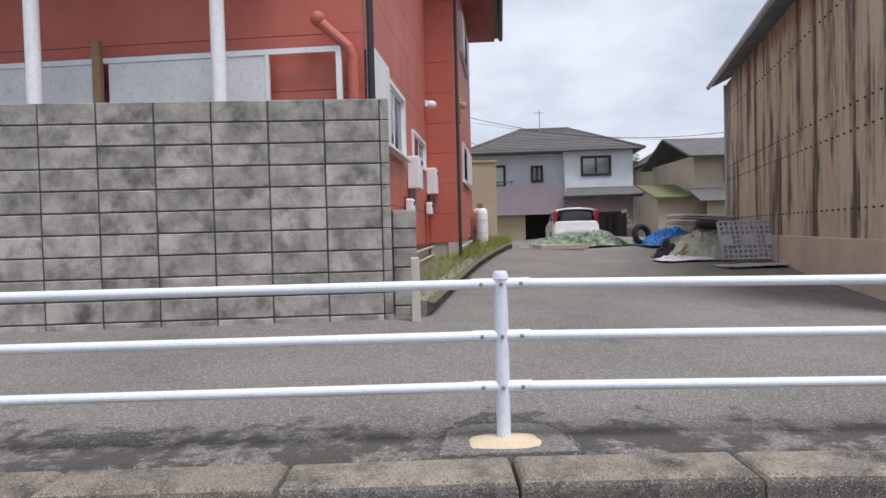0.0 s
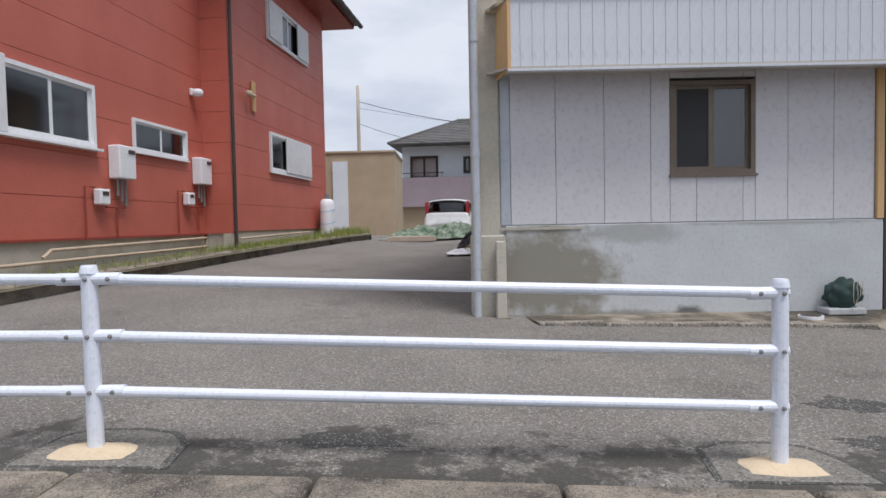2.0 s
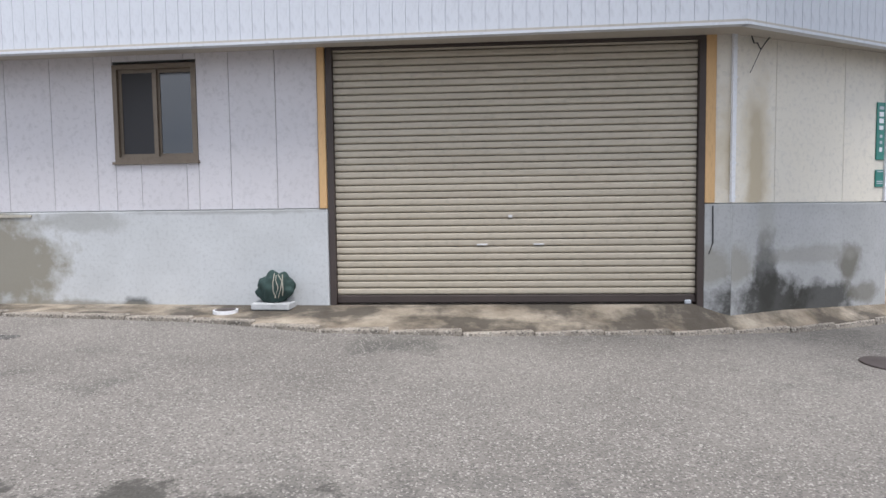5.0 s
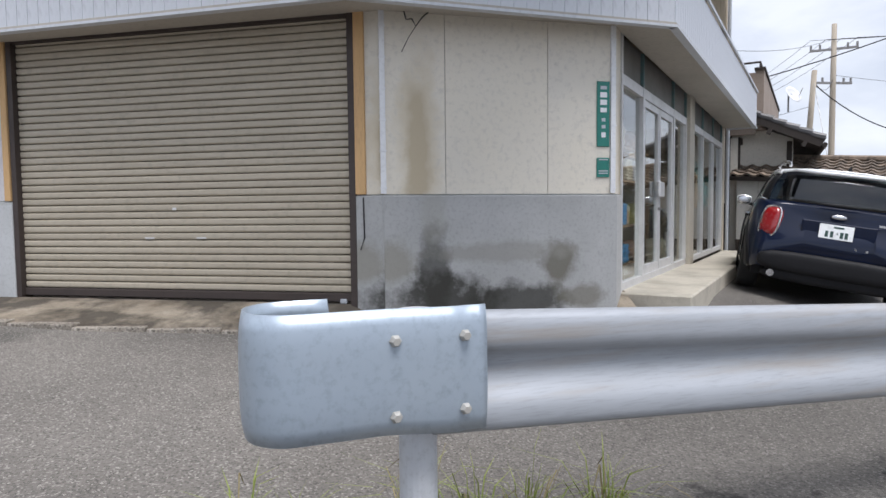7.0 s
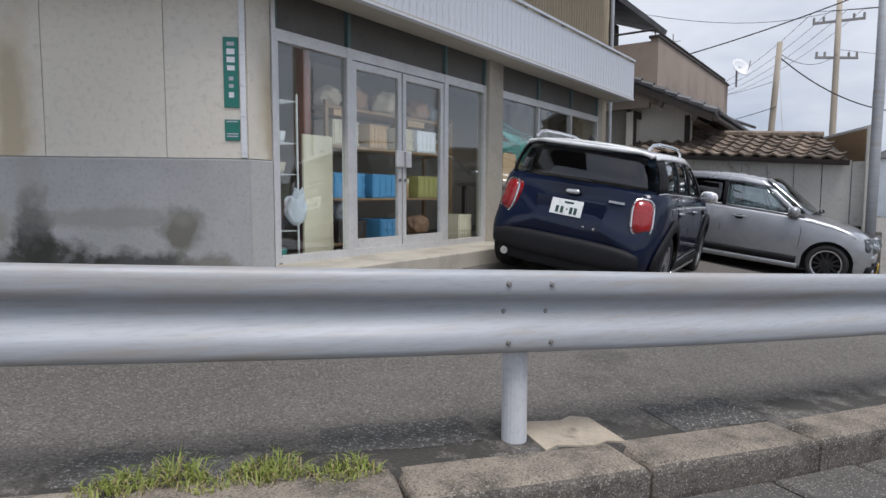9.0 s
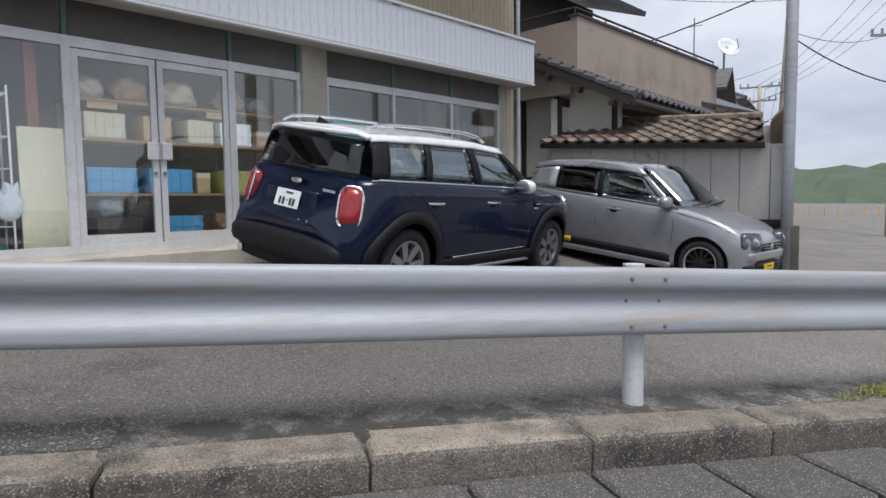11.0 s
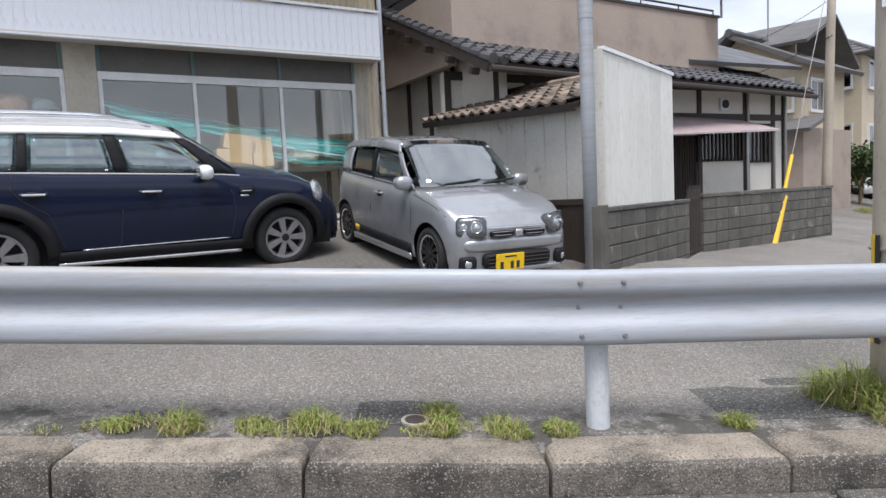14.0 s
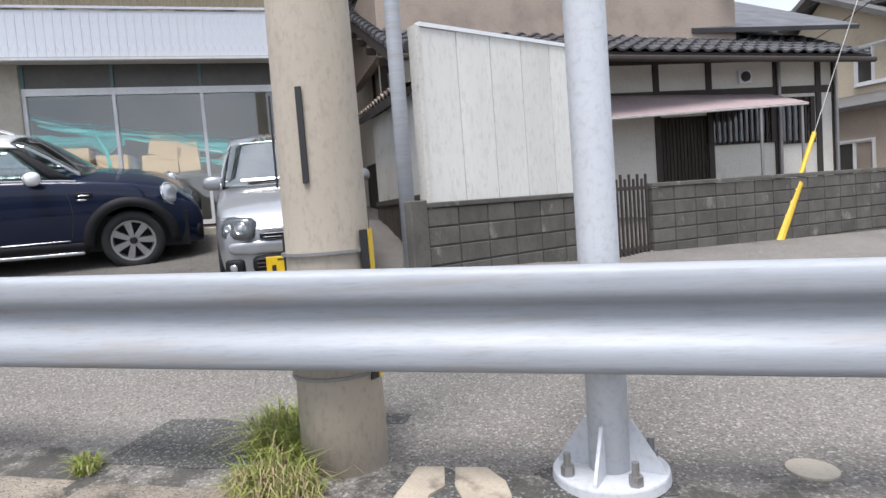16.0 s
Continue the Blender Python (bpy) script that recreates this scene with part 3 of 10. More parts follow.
def build_guardrail():
    curve = smooth_path([(14.0, 1.8)] + RAIL_POSTS, 0.1)
    zs = [ground_z(x, y) for x, y in RAIL_POSTS]
    zs[0] = -0.245
    xs = [p[0] for p in RAIL_POSTS]

    def z_at(x):
        return float(np.interp(x, xs, [z - (0.025 if k == 2 else 0.0) for k, z in enumerate(zs)]))

    line = [Vector((p.x, p.y, z_at(p.x))) for p in offset_path(curve, -0.068)]
    rail = thing("guardrail", pose(14.42, 2.08, zs[0]), "galvanised steel crash barrier beam on white round posts", "guardrail")
    root = Matrix.Identity(4)
    # one beam between posts, each lapping over the next by a hand
    marks = []
    for x, y in RAIL_POSTS:
        marks.append(min(range(len(line)), key=lambda i: (line[i].x - x) ** 2 + (line[i].y - y) ** 2))
    for k in range(len(marks) - 1):
        a, b = marks[k] + (1 if k else 3), marks[k + 1] + 2
        seg = line[a:b + 1]
        lift = 0.425
        # each beam starts behind the last one and ends in front of the next
        fore = offset_path(seg, -0.007)
        bm = sweep(bmesh.new(), beam_profile(lift), [q.lerp(f, i / (len(seg) - 1)) for i, (q, f) in enumerate(zip(seg, fore))])
        bmesh.ops.delete(bm, geom=[f for f in bm.faces if len(f.verts) > 4], context="FACES_ONLY")
        bm.verts.ensure_lookup_table()
        for f in bm.faces:
            f.smooth = True
        n = 2 * len(BEAM)
        for r in (list(bm.verts)[:n], list(bm.verts)[-n:]):
            for i in range(len(BEAM) - 1):
                f = bm.faces.new((r[i], r[i + 1], r[n - 2 - i], r[n - 1 - i]))
                for e in f.edges:
                    e.smooth = False
        part("beam", bm, M["galv"], rail, m=root)
    for k, (x, y) in enumerate(RAIL_POSTS):
        if k == 0:
            x, y = x + 0.14, y + 0.1
        bm = bmesh.new()
        tube(bm, [(x, y, zs[k] - 0.2), (x, y, zs[k] + 0.3), (x, y, zs[k] + 0.76)], 0.057, 20)
        post = part("post", bm, M["post_white"], rail, m=root)
        if k:
            i = min(marks[k], len(line) - 2)
            for j in (-1, 0):
                c = line[i + (1 if j == 0 else -1)]
                d = (line[i + 1] - line[i - 1]).normalized()
                n = Vector((d.y, -d.x, 0))
                for u, deep in ((0.3, 0.062), (0.176, 0.004), (0.052, 0.062)):
                    bm = bmesh.new()
                    bolt_head(bm, c + n * (deep + 0.006) + Vector((0, 0, 0.425 + u)), n, 0.014, 0.012)
                    part("bolt", bm, M["bolt"], post, "round grey bolt head", m=root)
    # end sleeve: a tall curled plate wrapped round the first beam
    d = (Vector((17.85, 4.51, 0)) - Vector((14.42, 2.08, 0))).normalized()
    n = Vector((d.y, -d.x, 0))
    s0 = Vector((14.42, 2.08, zs[0]))
    plan = []
    for k in range(25):
        t = 0.33 - 0.53 * k / 24
        plan.append((s0 + d * t + n * (0.15 if t < 0.25 else 0.142), 0.5 + 0.5 * math.cos(math.pi * min(1, max(0, (0.3 - t) / 0.3)))))
    c = s0 + d * -0.2 + n * 0.015
    for k in range(1, 13):
        a = math.pi * 0.95 * k / 12
        plan.append((c + n * 0.135 * math.cos(a) - d * 0.12 * math.sin(a), 0.0))
    for k in range(1, 4):
        plan.append((plan[-1][0] + d * 0.05, 0.0))
    bm = bmesh.new()
    rings = []
    for p, narrow in plan:
        lo, hi = (0.425 + 0.006 * narrow) * narrow + 0.45 * (1 - narrow), 0.785 * narrow + 0.79 * (1 - narrow)
        ring = []
        for side in (0, 1):
            for u in (range(9) if side == 0 else range(8, -1, -1)):
                f = u / 8
                bulge = 0.012 * (1 - (2 * f - 1) ** 4)
                inward = (c - p)
                inward = Vector((-n.x, -n.y, 0)) if (p - c).dot(d) > 0 and (p - c).dot(n) > 0 else Vector((inward.x, inward.y, 0)).normalized()
                ring.append(bm.verts.new(p + inward * (0.006 * side - bulge) + Vector((0, 0, lo + (hi - lo) * f))))
        rings.append(ring)
    m_ = len(rings[0])
    for q, r in zip(rings, rings[1:]):
        for k in range(m_):
            bm.faces.new((q[k], q[(k + 1) % m_], r[(k + 1) % m_], r[k]))
    bm.faces.new(rings[0])
    bm.faces.new(rings[-1][::-1])
    sleeve = part("end_sleeve", bm, M["sleeve"], rail, "curled blue-grey end plate", m=root, smooth=True)
    for t in (0.06, 0.26):
        for u in (0.5, 0.705):
            bm = bmesh.new()
            bolt_head(bm, s0 + d * t + n * 0.162 + Vector((0, 0, u)), n, 0.018, 0.016)
            part("bolt", bm, M["sleeve_bolt"], sleeve, "tan round bolt head", m=root)


build_guardrail()


def build_poles():
    # thick concrete power pole
    x, y = 24.6, 11.42
    z = ground_z(x, y)
    pole = thing("utility_pole", pose(x, y, z), "thick grey concrete utility pole standing in weeds", "utility pole", "utility poles")
    bm = bmesh.new()
    tube(bm, [(0, 0, h) for h in (-0.3, 0.5, 2, 4, 7, 10)], 0.172, 32, r2=0.125)
    part("shaft", bm, M["pole"], pole, smooth=True)
    for a, h0, h1 in ((-111, 1.08, 1.42), (-41, 1.08, 1.42)):
        bm = bbox(-0.011, 0.011, -0.003, 0.004, h0, h1)
        part("sheath_strip", bm, M["black"], pole, "black rubber strip", m=pose(x, y, z) @ Matrix.Rotation(radians(a), 4, "Z") @ Matrix.Translation((0.168, 0, 0)) @ Matrix.Rotation(radians(90), 4, "Z"))
    for h in (0.82, 0.36):
        bm = bmesh.new()
        tube(bm, [(0, 0, h), (0, 0, h + 0.012)], 0.176, 32)
        part("strap", bm, M["bolt"], pole, "steel strap")
    for a0, mt, wd in ((-147, "yellow", 9), (-136, "black", 9), (37, "yellow", 14), (21, "black", 14)):
        bm = bmesh.new()
        for k in range(4):
            for j, (r, h) in enumerate(((0.173, 0.34), (0.173, 0.9), (0.178, 0.9), (0.178, 0.34))):
                a = radians(a0 + wd * k / 3)
                bm.verts.new((r * math.cos(a), r * math.sin(a), h))
        v = list(bm.verts)
        for k in range(3):
            for j in range(4):
                bm.faces.new((v[4 * k + j], v[4 * k + (j + 1) % 4], v[4 * k + 4 + (j + 1) % 4], v[4 * k + 4 + j]))
        bm.faces.new(v[:4])
        bm.faces.new(v[-4:][::-1])
        part("warning_band", bm, M[mt], pole, "yellow warning strip" if mt == "yellow" else "black warning strip")
    bm = bbox(-0.07, 0.07, -0.004, 0.0, 2.02, 2.6)
    part("plate", bm, M["white"], pole, "pale grey plate", m=pose(x, y, z) @ Matrix.Rotation(radians(-12), 4, "Z") @ Matrix.Translation((0.0, -0.163, 0)))
    # white steel pole on a bolted flange
    x, y = 25.32, 12.12
    z = ground_z(x, y)
    pole = thing("sign_pole", pose(x, y, z), "white painted steel pole on a bolted round flange", "sign pole")
    bm = bmesh.new()
    tube(bm, [(0, 0, h) for h in (0.0, 0.5, 2, 5)], 0.072, 28, r2=0.07)
    part("shaft", bm, M["post_white"], pole, smooth=True)
    bm = bmesh.new()
    tube(bm, [(0, 0, 0.0), (0, 0, 0.03), (0, 0, 0.036)], 0.205, 28, r2=0.2)
    flange = part("flange", bm, M["post_white"], pole)
    for k in range(4):
        r = pose(x, y, z) @ Matrix.Rotation(radians(-62 + 90 * k), 4, "Z")
        bm = bmesh.new()
        v = [bm.verts.new((px, py, pz)) for py in (-0.006, 0.006) for px, pz in ((0.068, 0.03), (0.19, 0.03), (0.188, 0.05), (0.085, 0.21), (0.068, 0.21))]
        bm.faces.new(v[:5])
        bm.faces.new(v[5:][::-1])
        for i in range(5):
            bm.faces.new((v[i], v[(i + 1) % 5], v[5 + (i + 1) % 5], v[5 + i]))
        part("gusset", bm, M["post_white"], flange, m=r)
        bm = bmesh.new()
        q = Matrix.Rotation(radians(45), 4, "Z") @ Vector((0.165, 0, 0))
        tube(bm, [q + Vector((0, 0, 0.03)), q + Vector((0, 0, 0.07))], 0.024, 6)
        tube(bm, [q + Vector((0, 0, 0.07)), q + Vector((0, 0, 0.115))], 0.013, 10)
        part("anchor_bolt", bm, M["bolt"], flange, "rusty anchor bolt and nut", m=r)
    # slim galvanised pole by the shed
    x, y = 21.55, 13.45
    z = ground_z(x, y)
    pole = thing("slim_pole", pose(x, y, z), "slim pale galvanised steel pole beside the low wall", "pole")
    bm = bmesh.new()
    tube(bm, [(0, 0, h) for h in (-0.1, 2, 2.75, 2.76, 2.9, 2.91, 6)], 0.075, 20)
    part("shaft", bm, M["galv"], pole, smooth=True)
    bm = bmesh.new()
    tube(bm, [(0, 0, 2.7), (0, 0, 2.95)], 0.079, 20)
    part("sleeve", bm, M["galv"], pole)


build_poles()


def weed(name, x, y, r, n, h, label, seed, dry=0.2):
    """A tuft: many narrow bent blades from one root."""
    rnd = random.Random(seed)
    z = ground_z(x, max(y, kerb_y(x)))
    tuft = thing(name, pose(x, y, z), label, "weeds", "weed tufts", "stuff")
    for mt, share in (("grass", 1 - dry), ("straw", dry)):
        bm = bmesh.new()
        for _ in range(int(2.2 * n * share)):
            a, q = rnd.random() * 6.283, r * math.sqrt(rnd.random())
            b = Vector((q * math.cos(a), q * math.sin(a) * 0.7, 0))
            lean = Vector((rnd.gauss(0, 0.45), rnd.gauss(0, 0.45), 1)).normalized()
            L = h * (0.4 + 0.8 * rnd.random()) * (1.2 - 0.6 * q / r)
            side = Vector((-lean.y, lean.x, 0)) + Vector((rnd.gauss(0, 0.3), rnd.gauss(0, 0.3), 0))
            side = side.normalized() * (0.0016 + 0.0018 * rnd.random())
            droop = Vector((lean.x, lean.y, 0)) * L * 0.6
            p1, p2 = b + lean * L * 0.55, b + lean * L * 0.8 + droop - Vector((0, 0, 0.15 * L if mt == "grass" else 0.5 * L))
            v = [bm.verts.new(t) for t in (b - side, b + side, p1 + side, p1 - side, p2)]
            bm.faces.new(v[:4])
            bm.faces.new((v[3], v[2], v[4]))
        part("blades" if mt == "grass" else "dry_blades", bm, M[mt], tuft)


def kerb_point(x, d):
    """A place d metres inside the post line, near x."""
    i = min(range(len(POSTS)), key=lambda k: abs(POSTS[k].x - x))
    t = (POSTS[min(i + 1, len(POSTS) - 1)] - POSTS[max(i - 1, 0)]).normalized()
    return POSTS[i].x - t.y * d, POSTS[i].y + t.x * d


G = "green weed tuft growing in a pavement crack"
weed("weed", 24.4, 11.28, 0.24, 420, 0.34, "tall green weeds round the concrete pole", 1, 0.15)
weed("weed", 24.72, 11.1, 0.22, 380, 0.22, "weeds and dry straw at the pole's foot", 2, 0.55)
weed("weed", 24.05, 10.55, 0.07, 90, 0.12, G, 3)
for k, (x, y, r, h) in enumerate(((22.0, 8.45, 0.1, 0.09), (22.2, 8.65, 0.13, 0.15), (22.45, 8.9, 0.13, 0.09), (22.62, 9.1, 0.15, 0.16), (22.82, 9.22, 0.1, 0.11),
                                  (22.95, 9.62, 0.1, 0.14), (23.08, 9.5, 0.09, 0.13), (23.3, 9.72, 0.12, 0.12), (23.47, 9.9, 0.09, 0.1), (8.62, 1.42, 0.1, 0.07), (9.0, 1.42, 0.09, 0.05))):
    weed("weed", x, y, r, 130, h, G, 10 + k, 0.3)
for k in range(14):
    x = 21.75 + 0.13 * k
    q = kerb_point(x, -0.1 + 0.05 * (k % 3))
    weed("weed", q[0], q[1], 0.09, 26, 0.05 + 0.02 * (k % 4), "sparse yellowing weeds in the kerb joint", 100 + k, 0.5)
for k in range(8):
    x, y = kerb_point(16.5 + 0.11 * k, -0.16 + 0.03 * (k % 3))
    weed("weed", x, y, 0.11, 65, 0.07 + 0.04 * (k % 3), "strip of green weeds along the kerb", 40 + k, 0.25)
for k, (x, d, h) in enumerate(((13.95, 0.05, 0.42), (14.1, 0.02, 0.34), (14.5, 0.08, 0.5), (14.68, 0.0, 0.44), (14.86, 0.02, 0.46), (15.12, 0.03, 0.48))):
    q = kerb_point(x, d)
    weed("weed", q[0], q[1], 0.05, 34, h, "thin tall weed growing by the barrier", 60 + k, 0.2)


def slab(name, pts, material, label, category, lift=0.004, thick=0.03, group="", kind=""):
    """A thin flat piece that follows the ground, from its outline."""
    bm = bmesh.new()
    top = [bm.verts.new((x, y, ground_z(x, y) + lift)) for x, y in pts]
    low = [bm.verts.new((x, y, ground_z(x, y) + lift - thick)) for x, y in pts]
    bm.faces.new(top)
    for i in range(len(pts)):
        bm.faces.new((top[i], low[i], low[(i + 1) % len(pts)], top[(i + 1) % len(pts)]))
    return tagged(part(name, bm, material), label, category, group, kind)


def blob(cx, cy, rx, ry, turn, seed, n=22, rough=0.35):
    rnd = random.Random(seed)
    c, s = math.cos(radians(turn)), math.sin(radians(turn))
    out = []
    for k in range(n):
        a = 6.283 * k / n
        q = 1 - rough * rnd.random()
        u, v = rx * q * math.cos(a), ry * q * math.sin(a)
        out.append((cx + c * u - s * v, cy + s * u + c * v))
    return out


def strip(x0, x1, d0, d1, n=6, jag=0.0, seed=0):
    """An outline lying along the street between two distances from the post line."""
    rnd = random.Random(seed)
    a = [kerb_point(x0 + (x1 - x0) * k / n, d0 + jag * (rnd.random() - 0.5)) for k in range(n + 1)]
    b = [kerb_point(x0 + (x1 - x0) * k / n, d1 + jag * (rnd.random() - 0.5)) for k in range(n, -1, -1)]
    return a + b


M["mortar_grey"] = asphalt_material("cement_patch", (0.24, 0.225, 0.2), (0.15, 0.14, 0.125), (0.36, 0.34, 0.3), (0.07, 0.065, 0.058))
for k in range(6):
    x = 6.82 - 3.0 * k
    slab("cement_patch", [(x + 0.33 * a * (1 + 0.06 * math.sin(k * 3 + a * 5)), 1.6 + 0.27 * b) for a, b in ((-1, -0.8), (1.15, -0.8), (1.05, 0.3), (0.8, 0.75), (0.3, 0.95), (-0.5, 0.9), (-0.85, 0.6))], M["patch"], "dark sunken joint round a fence foot", "asphalt patch", 0.002, group="asphalt patches")
    slab("cement_patch", [(x + 0.3 * a * (1 + 0.06 * math.sin(k * 3 + a * 5)), 1.59 + 0.24 * b) for a, b in ((-1, -0.8), (1.15, -0.8), (1.05, 0.3), (0.8, 0.75), (0.3, 0.95), (-0.5, 0.9), (-0.85, 0.6))], M["mortar_grey"], "square of grey cement round a fence foot", "asphalt patch", 0.005, group="asphalt patches")

P = "dark patch of newer asphalt in the pavement"
for k, (x0, x1, d0, d1) in enumerate(((17.2, 17.75, 0.03, 0.3), (18.5, 18.95, -0.12, 0.2), (22.75, 23.1, 0.02, 0.3), (24.0, 24.75, 0.02, 0.5), (24.35, 24.8, 0.55, 0.85), (16.35, 16.9, -0.12, 0.15))):
    slab("asphalt_patch", strip(x0, x1, d0, d1, 5, 0.06, k), M["patch"], P, "asphalt patch", group="asphalt patches")
for k, (cx, cy, rx, ry, tn) in enumerate(((4.9, 1.75, 0.4, 0.13, 0), (-1.2, 1.75, 0.35, 0.16, 0), (0.85, 1.85, 0.3, 0.22, 0), (7.5, 1.85, 0.35, 0.1, 0), (8.3, 1.75, 0.2, 0.08, 4), (7.69, 2.43, 0.32, 0.16, 0), (7.4, 3.84, 0.24, 0.09, 0))):
    slab("damp_stain", blob(cx, cy, rx, ry, tn, k, rough=0.5), M["patch"], "dark damp patch on the grey pavement", "asphalt patch", 0.0025, group="asphalt patches")
slab("concrete_pad", strip(17.92, 18.22, -0.14, 0.14, 4, 0.05, 8), M["cement"], "broken pale concrete pad beside the barrier post", "concrete pad", 0.008)
slab("concrete_pad", [(24.85, 11.6), (24.91, 11.68), (25.04, 11.6), (25.06, 11.52), (25.17, 11.46), (25.12, 11.35), (25.0, 11.42)], M["cement"], "cracked pale concrete pad in the pavement", "concrete pad", 0.012)
slab("concrete_pad", [(24.94, 11.71), (25.01, 11.8), (25.14, 11.79), (25.24, 11.74), (25.35, 11.61), (25.31, 11.54), (25.22, 11.52), (25.15, 11.6), (25.06, 11.63)], M["cement"], "cracked pale concrete pad in the pavement", "concrete pad", 0.012)
slab("asphalt_patch", blob(25.1, 11.6, 0.33, 0.22, 35, 31, 26, 0.45), M["patch"], "dark grit round the broken concrete pad", "asphalt patch", 0.003, group="asphalt patches")
slab("asphalt_patch", blob(25.34, 12.08, 0.31, 0.26, 40, 33, 26, 0.4), M["patch"], "dark grit round the pole flange", "asphalt patch", 0.003, group="asphalt patches")
M["lid"] = mat("lid_iron", (0.46, 0.41, 0.33), 0.7, 0.2, grain=50, bump=0.3)
slab("manhole_cover", [(25.71 + 0.085 * math.cos(a * 0.2618), 12.7 + 0.085 * math.sin(a * 0.2618)) for a in range(24)], M["lid"], "small round pale metal valve cover", "manhole cover", 0.008)
slab("manhole_cover", [(22.9 + 0.07 * math.cos(a * 0.2618), 9.5 + 0.07 * math.sin(a * 0.2618)) for a in range(24)], M["lid"], "small round worn valve cover in a dark patch", "manhole cover", 0.009)
slab("manhole_cover", [(22.9 + 0.05 * math.cos(a * 0.2618), 9.5 + 0.05 * math.sin(a * 0.2618)) for a in range(24)], M["dark"], "dark iron lid inside the valve ring", "manhole cover", 0.012)
slab("manhole_cover", [(14.15 + 0.2 * math.cos(a * 0.2618), 4.3 + 0.2 * math.sin(a * 0.2618)) for a in range(24)], M["dark"], "round rusty brown iron cover in the pavement", "manhole cover", 0.006)


# ---- workshop building ----
P0, P1, P2, P3, P4 = (5.75, 5.12), (9.69, 5.12), (13.09, 5.27), (15.2, 6.556), (17.35, 14.1)
PB, PC = (13.32, 5.275), (15.15, 6.27)
PW, PE = (8.75, 15.9), (11.6, 15.7)
MOULD, DAMP, RUST = (0.035, 0.034, 0.028), (0.24, 0.22, 0.17), (0.36, 0.25, 0.13)
M["base_a"] = mat("painted_plinth", (0.56, 0.575, 0.58), 0.85, col2=(0.47, 0.48, 0.48), scale=2.0, grain=30, bump=0.12,
                  spots=[(0.6, 0.45, 0.75, 0.55, DAMP, 0.9), (1.5, 0.85, 0.5, 0.12, (0.33, 0.33, 0.31), 0.6), (2.0, 0.03, 0.14, 0.1, MOULD, 0.8), (3.0, 0.95, 1.2, 0.05, (0.3, 0.3, 0.29), 0.6), (1.2, 0.02, 1.1, 0.07, DAMP, 0.7)])
M["base_b"] = mat("mouldy_plinth", (0.42, 0.425, 0.425), 0.88, col2=(0.33, 0.335, 0.33), scale=2.0, grain=30, bump=0.14,
                  spots=[(0.42, 0.3, 0.16, 0.45, MOULD, 0.75), (0.5, 0.02, 0.5, 0.3, MOULD, 0.9), (1.15, 0.0, 0.55, 0.2, MOULD, 0.85), (1.55, 0.36, 0.2, 0.2, (0.13, 0.12, 0.09), 0.8), (1.75, 0.05, 0.25, 0.12, (0.16, 0.15, 0.12), 0.7),
                         (0.08, 0.4, 0.18, 0.2, (0.26, 0.25, 0.21), 0.7), (1.0, 0.46, 0.75, 0.1, (0.27, 0.265, 0.24), 0.6), (0.42, 0.75, 0.12, 0.3, (0.33, 0.33, 0.3), 0.5)])
M["base_c"] = mat("bare_plinth", (0.49, 0.49, 0.48), 0.88, col2=(0.42, 0.42, 0.41), scale=2.0, grain=30, bump=0.14)
M["board_a"] = mat("pale_lilac_board", (0.66, 0.64, 0.66), 0.65, col2=(0.6, 0.58, 0.59), scale=1.2, grain=20, bump=0.03, vary=0.03)
M["board_b"] = mat("cream_board", (0.73, 0.68, 0.58), 0.65, col2=(0.69, 0.66, 0.6), scale=0.9, grain=20, bump=0.03, vary=0.03,
                   spots=[(0.29, 1.3, 0.11, 0.55, (0.34, 0.27, 0.17), 0.75), (0.29, 1.45, 0.2, 0.7, (0.53, 0.45, 0.31), 0.55)])
M["ochre"] = mat("ochre_timber", (0.66, 0.42, 0.2), 0.7, scale=3, grain=30, bump=0.05, stretch=(3, 3, 0.4))
M["fascia"] = mat("white_ribbed_metal", (0.63, 0.65, 0.69), 0.45, col2=(0.58, 0.6, 0.64), scale=0.8, grain=25, bump=0.02, stretch=(1, 1, 0.4))
M["soffit"] = mat("soffit_board", (0.5, 0.46, 0.4), 0.8, scale=1.0, grain=25, bump=0.05)
M["alu"] = mat("aluminium_frame", (0.74, 0.74, 0.74), 0.42, 0.25, scale=3, grain=30, bump=0.02)
M["bronze"] = mat("bronze_frame", (0.2, 0.16, 0.12), 0.45, 0.5, scale=3, grain=30, bump=0.02)
M["column"] = mat("cream_column", (0.52, 0.48, 0.4), 0.8, scale=1.5, grain=30, bump=0.1, dirt=(0.3, 0.27, 0.22), dirt_scale=1.5)
M["transom"] = mat("grimy_panel", (0.13, 0.125, 0.115), 0.5, scale=2, grain=20, bump=0.05)
M["teal_paint"] = mat("flaking_teal_paint", (0.1, 0.2, 0.21), 0.6, col2=(0.2, 0.2, 0.18), scale=8, grain=40, bump=0.1)
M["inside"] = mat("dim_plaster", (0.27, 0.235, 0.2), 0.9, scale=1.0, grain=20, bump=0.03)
M["blind"] = mat("pale_blind", (0.42, 0.42, 0.41), 0.8, scale=2, grain=30, bump=0.03)
M["screen"] = mat("insect_screen", (0.035, 0.034, 0.036), 0.7, col2=(0.05, 0.05, 0.052), scale=3, grain=90, bump=0.1)
M["timber"] = mat("shelf_timber", (0.3, 0.19, 0.1), 0.75, scale=2, grain=20, bump=0.05, stretch=(0.4, 3, 3))
M["pipe_grey"] = mat("grey_downpipe", (0.5, 0.53, 0.57), 0.4, scale=2, grain=20, bump=0.01)
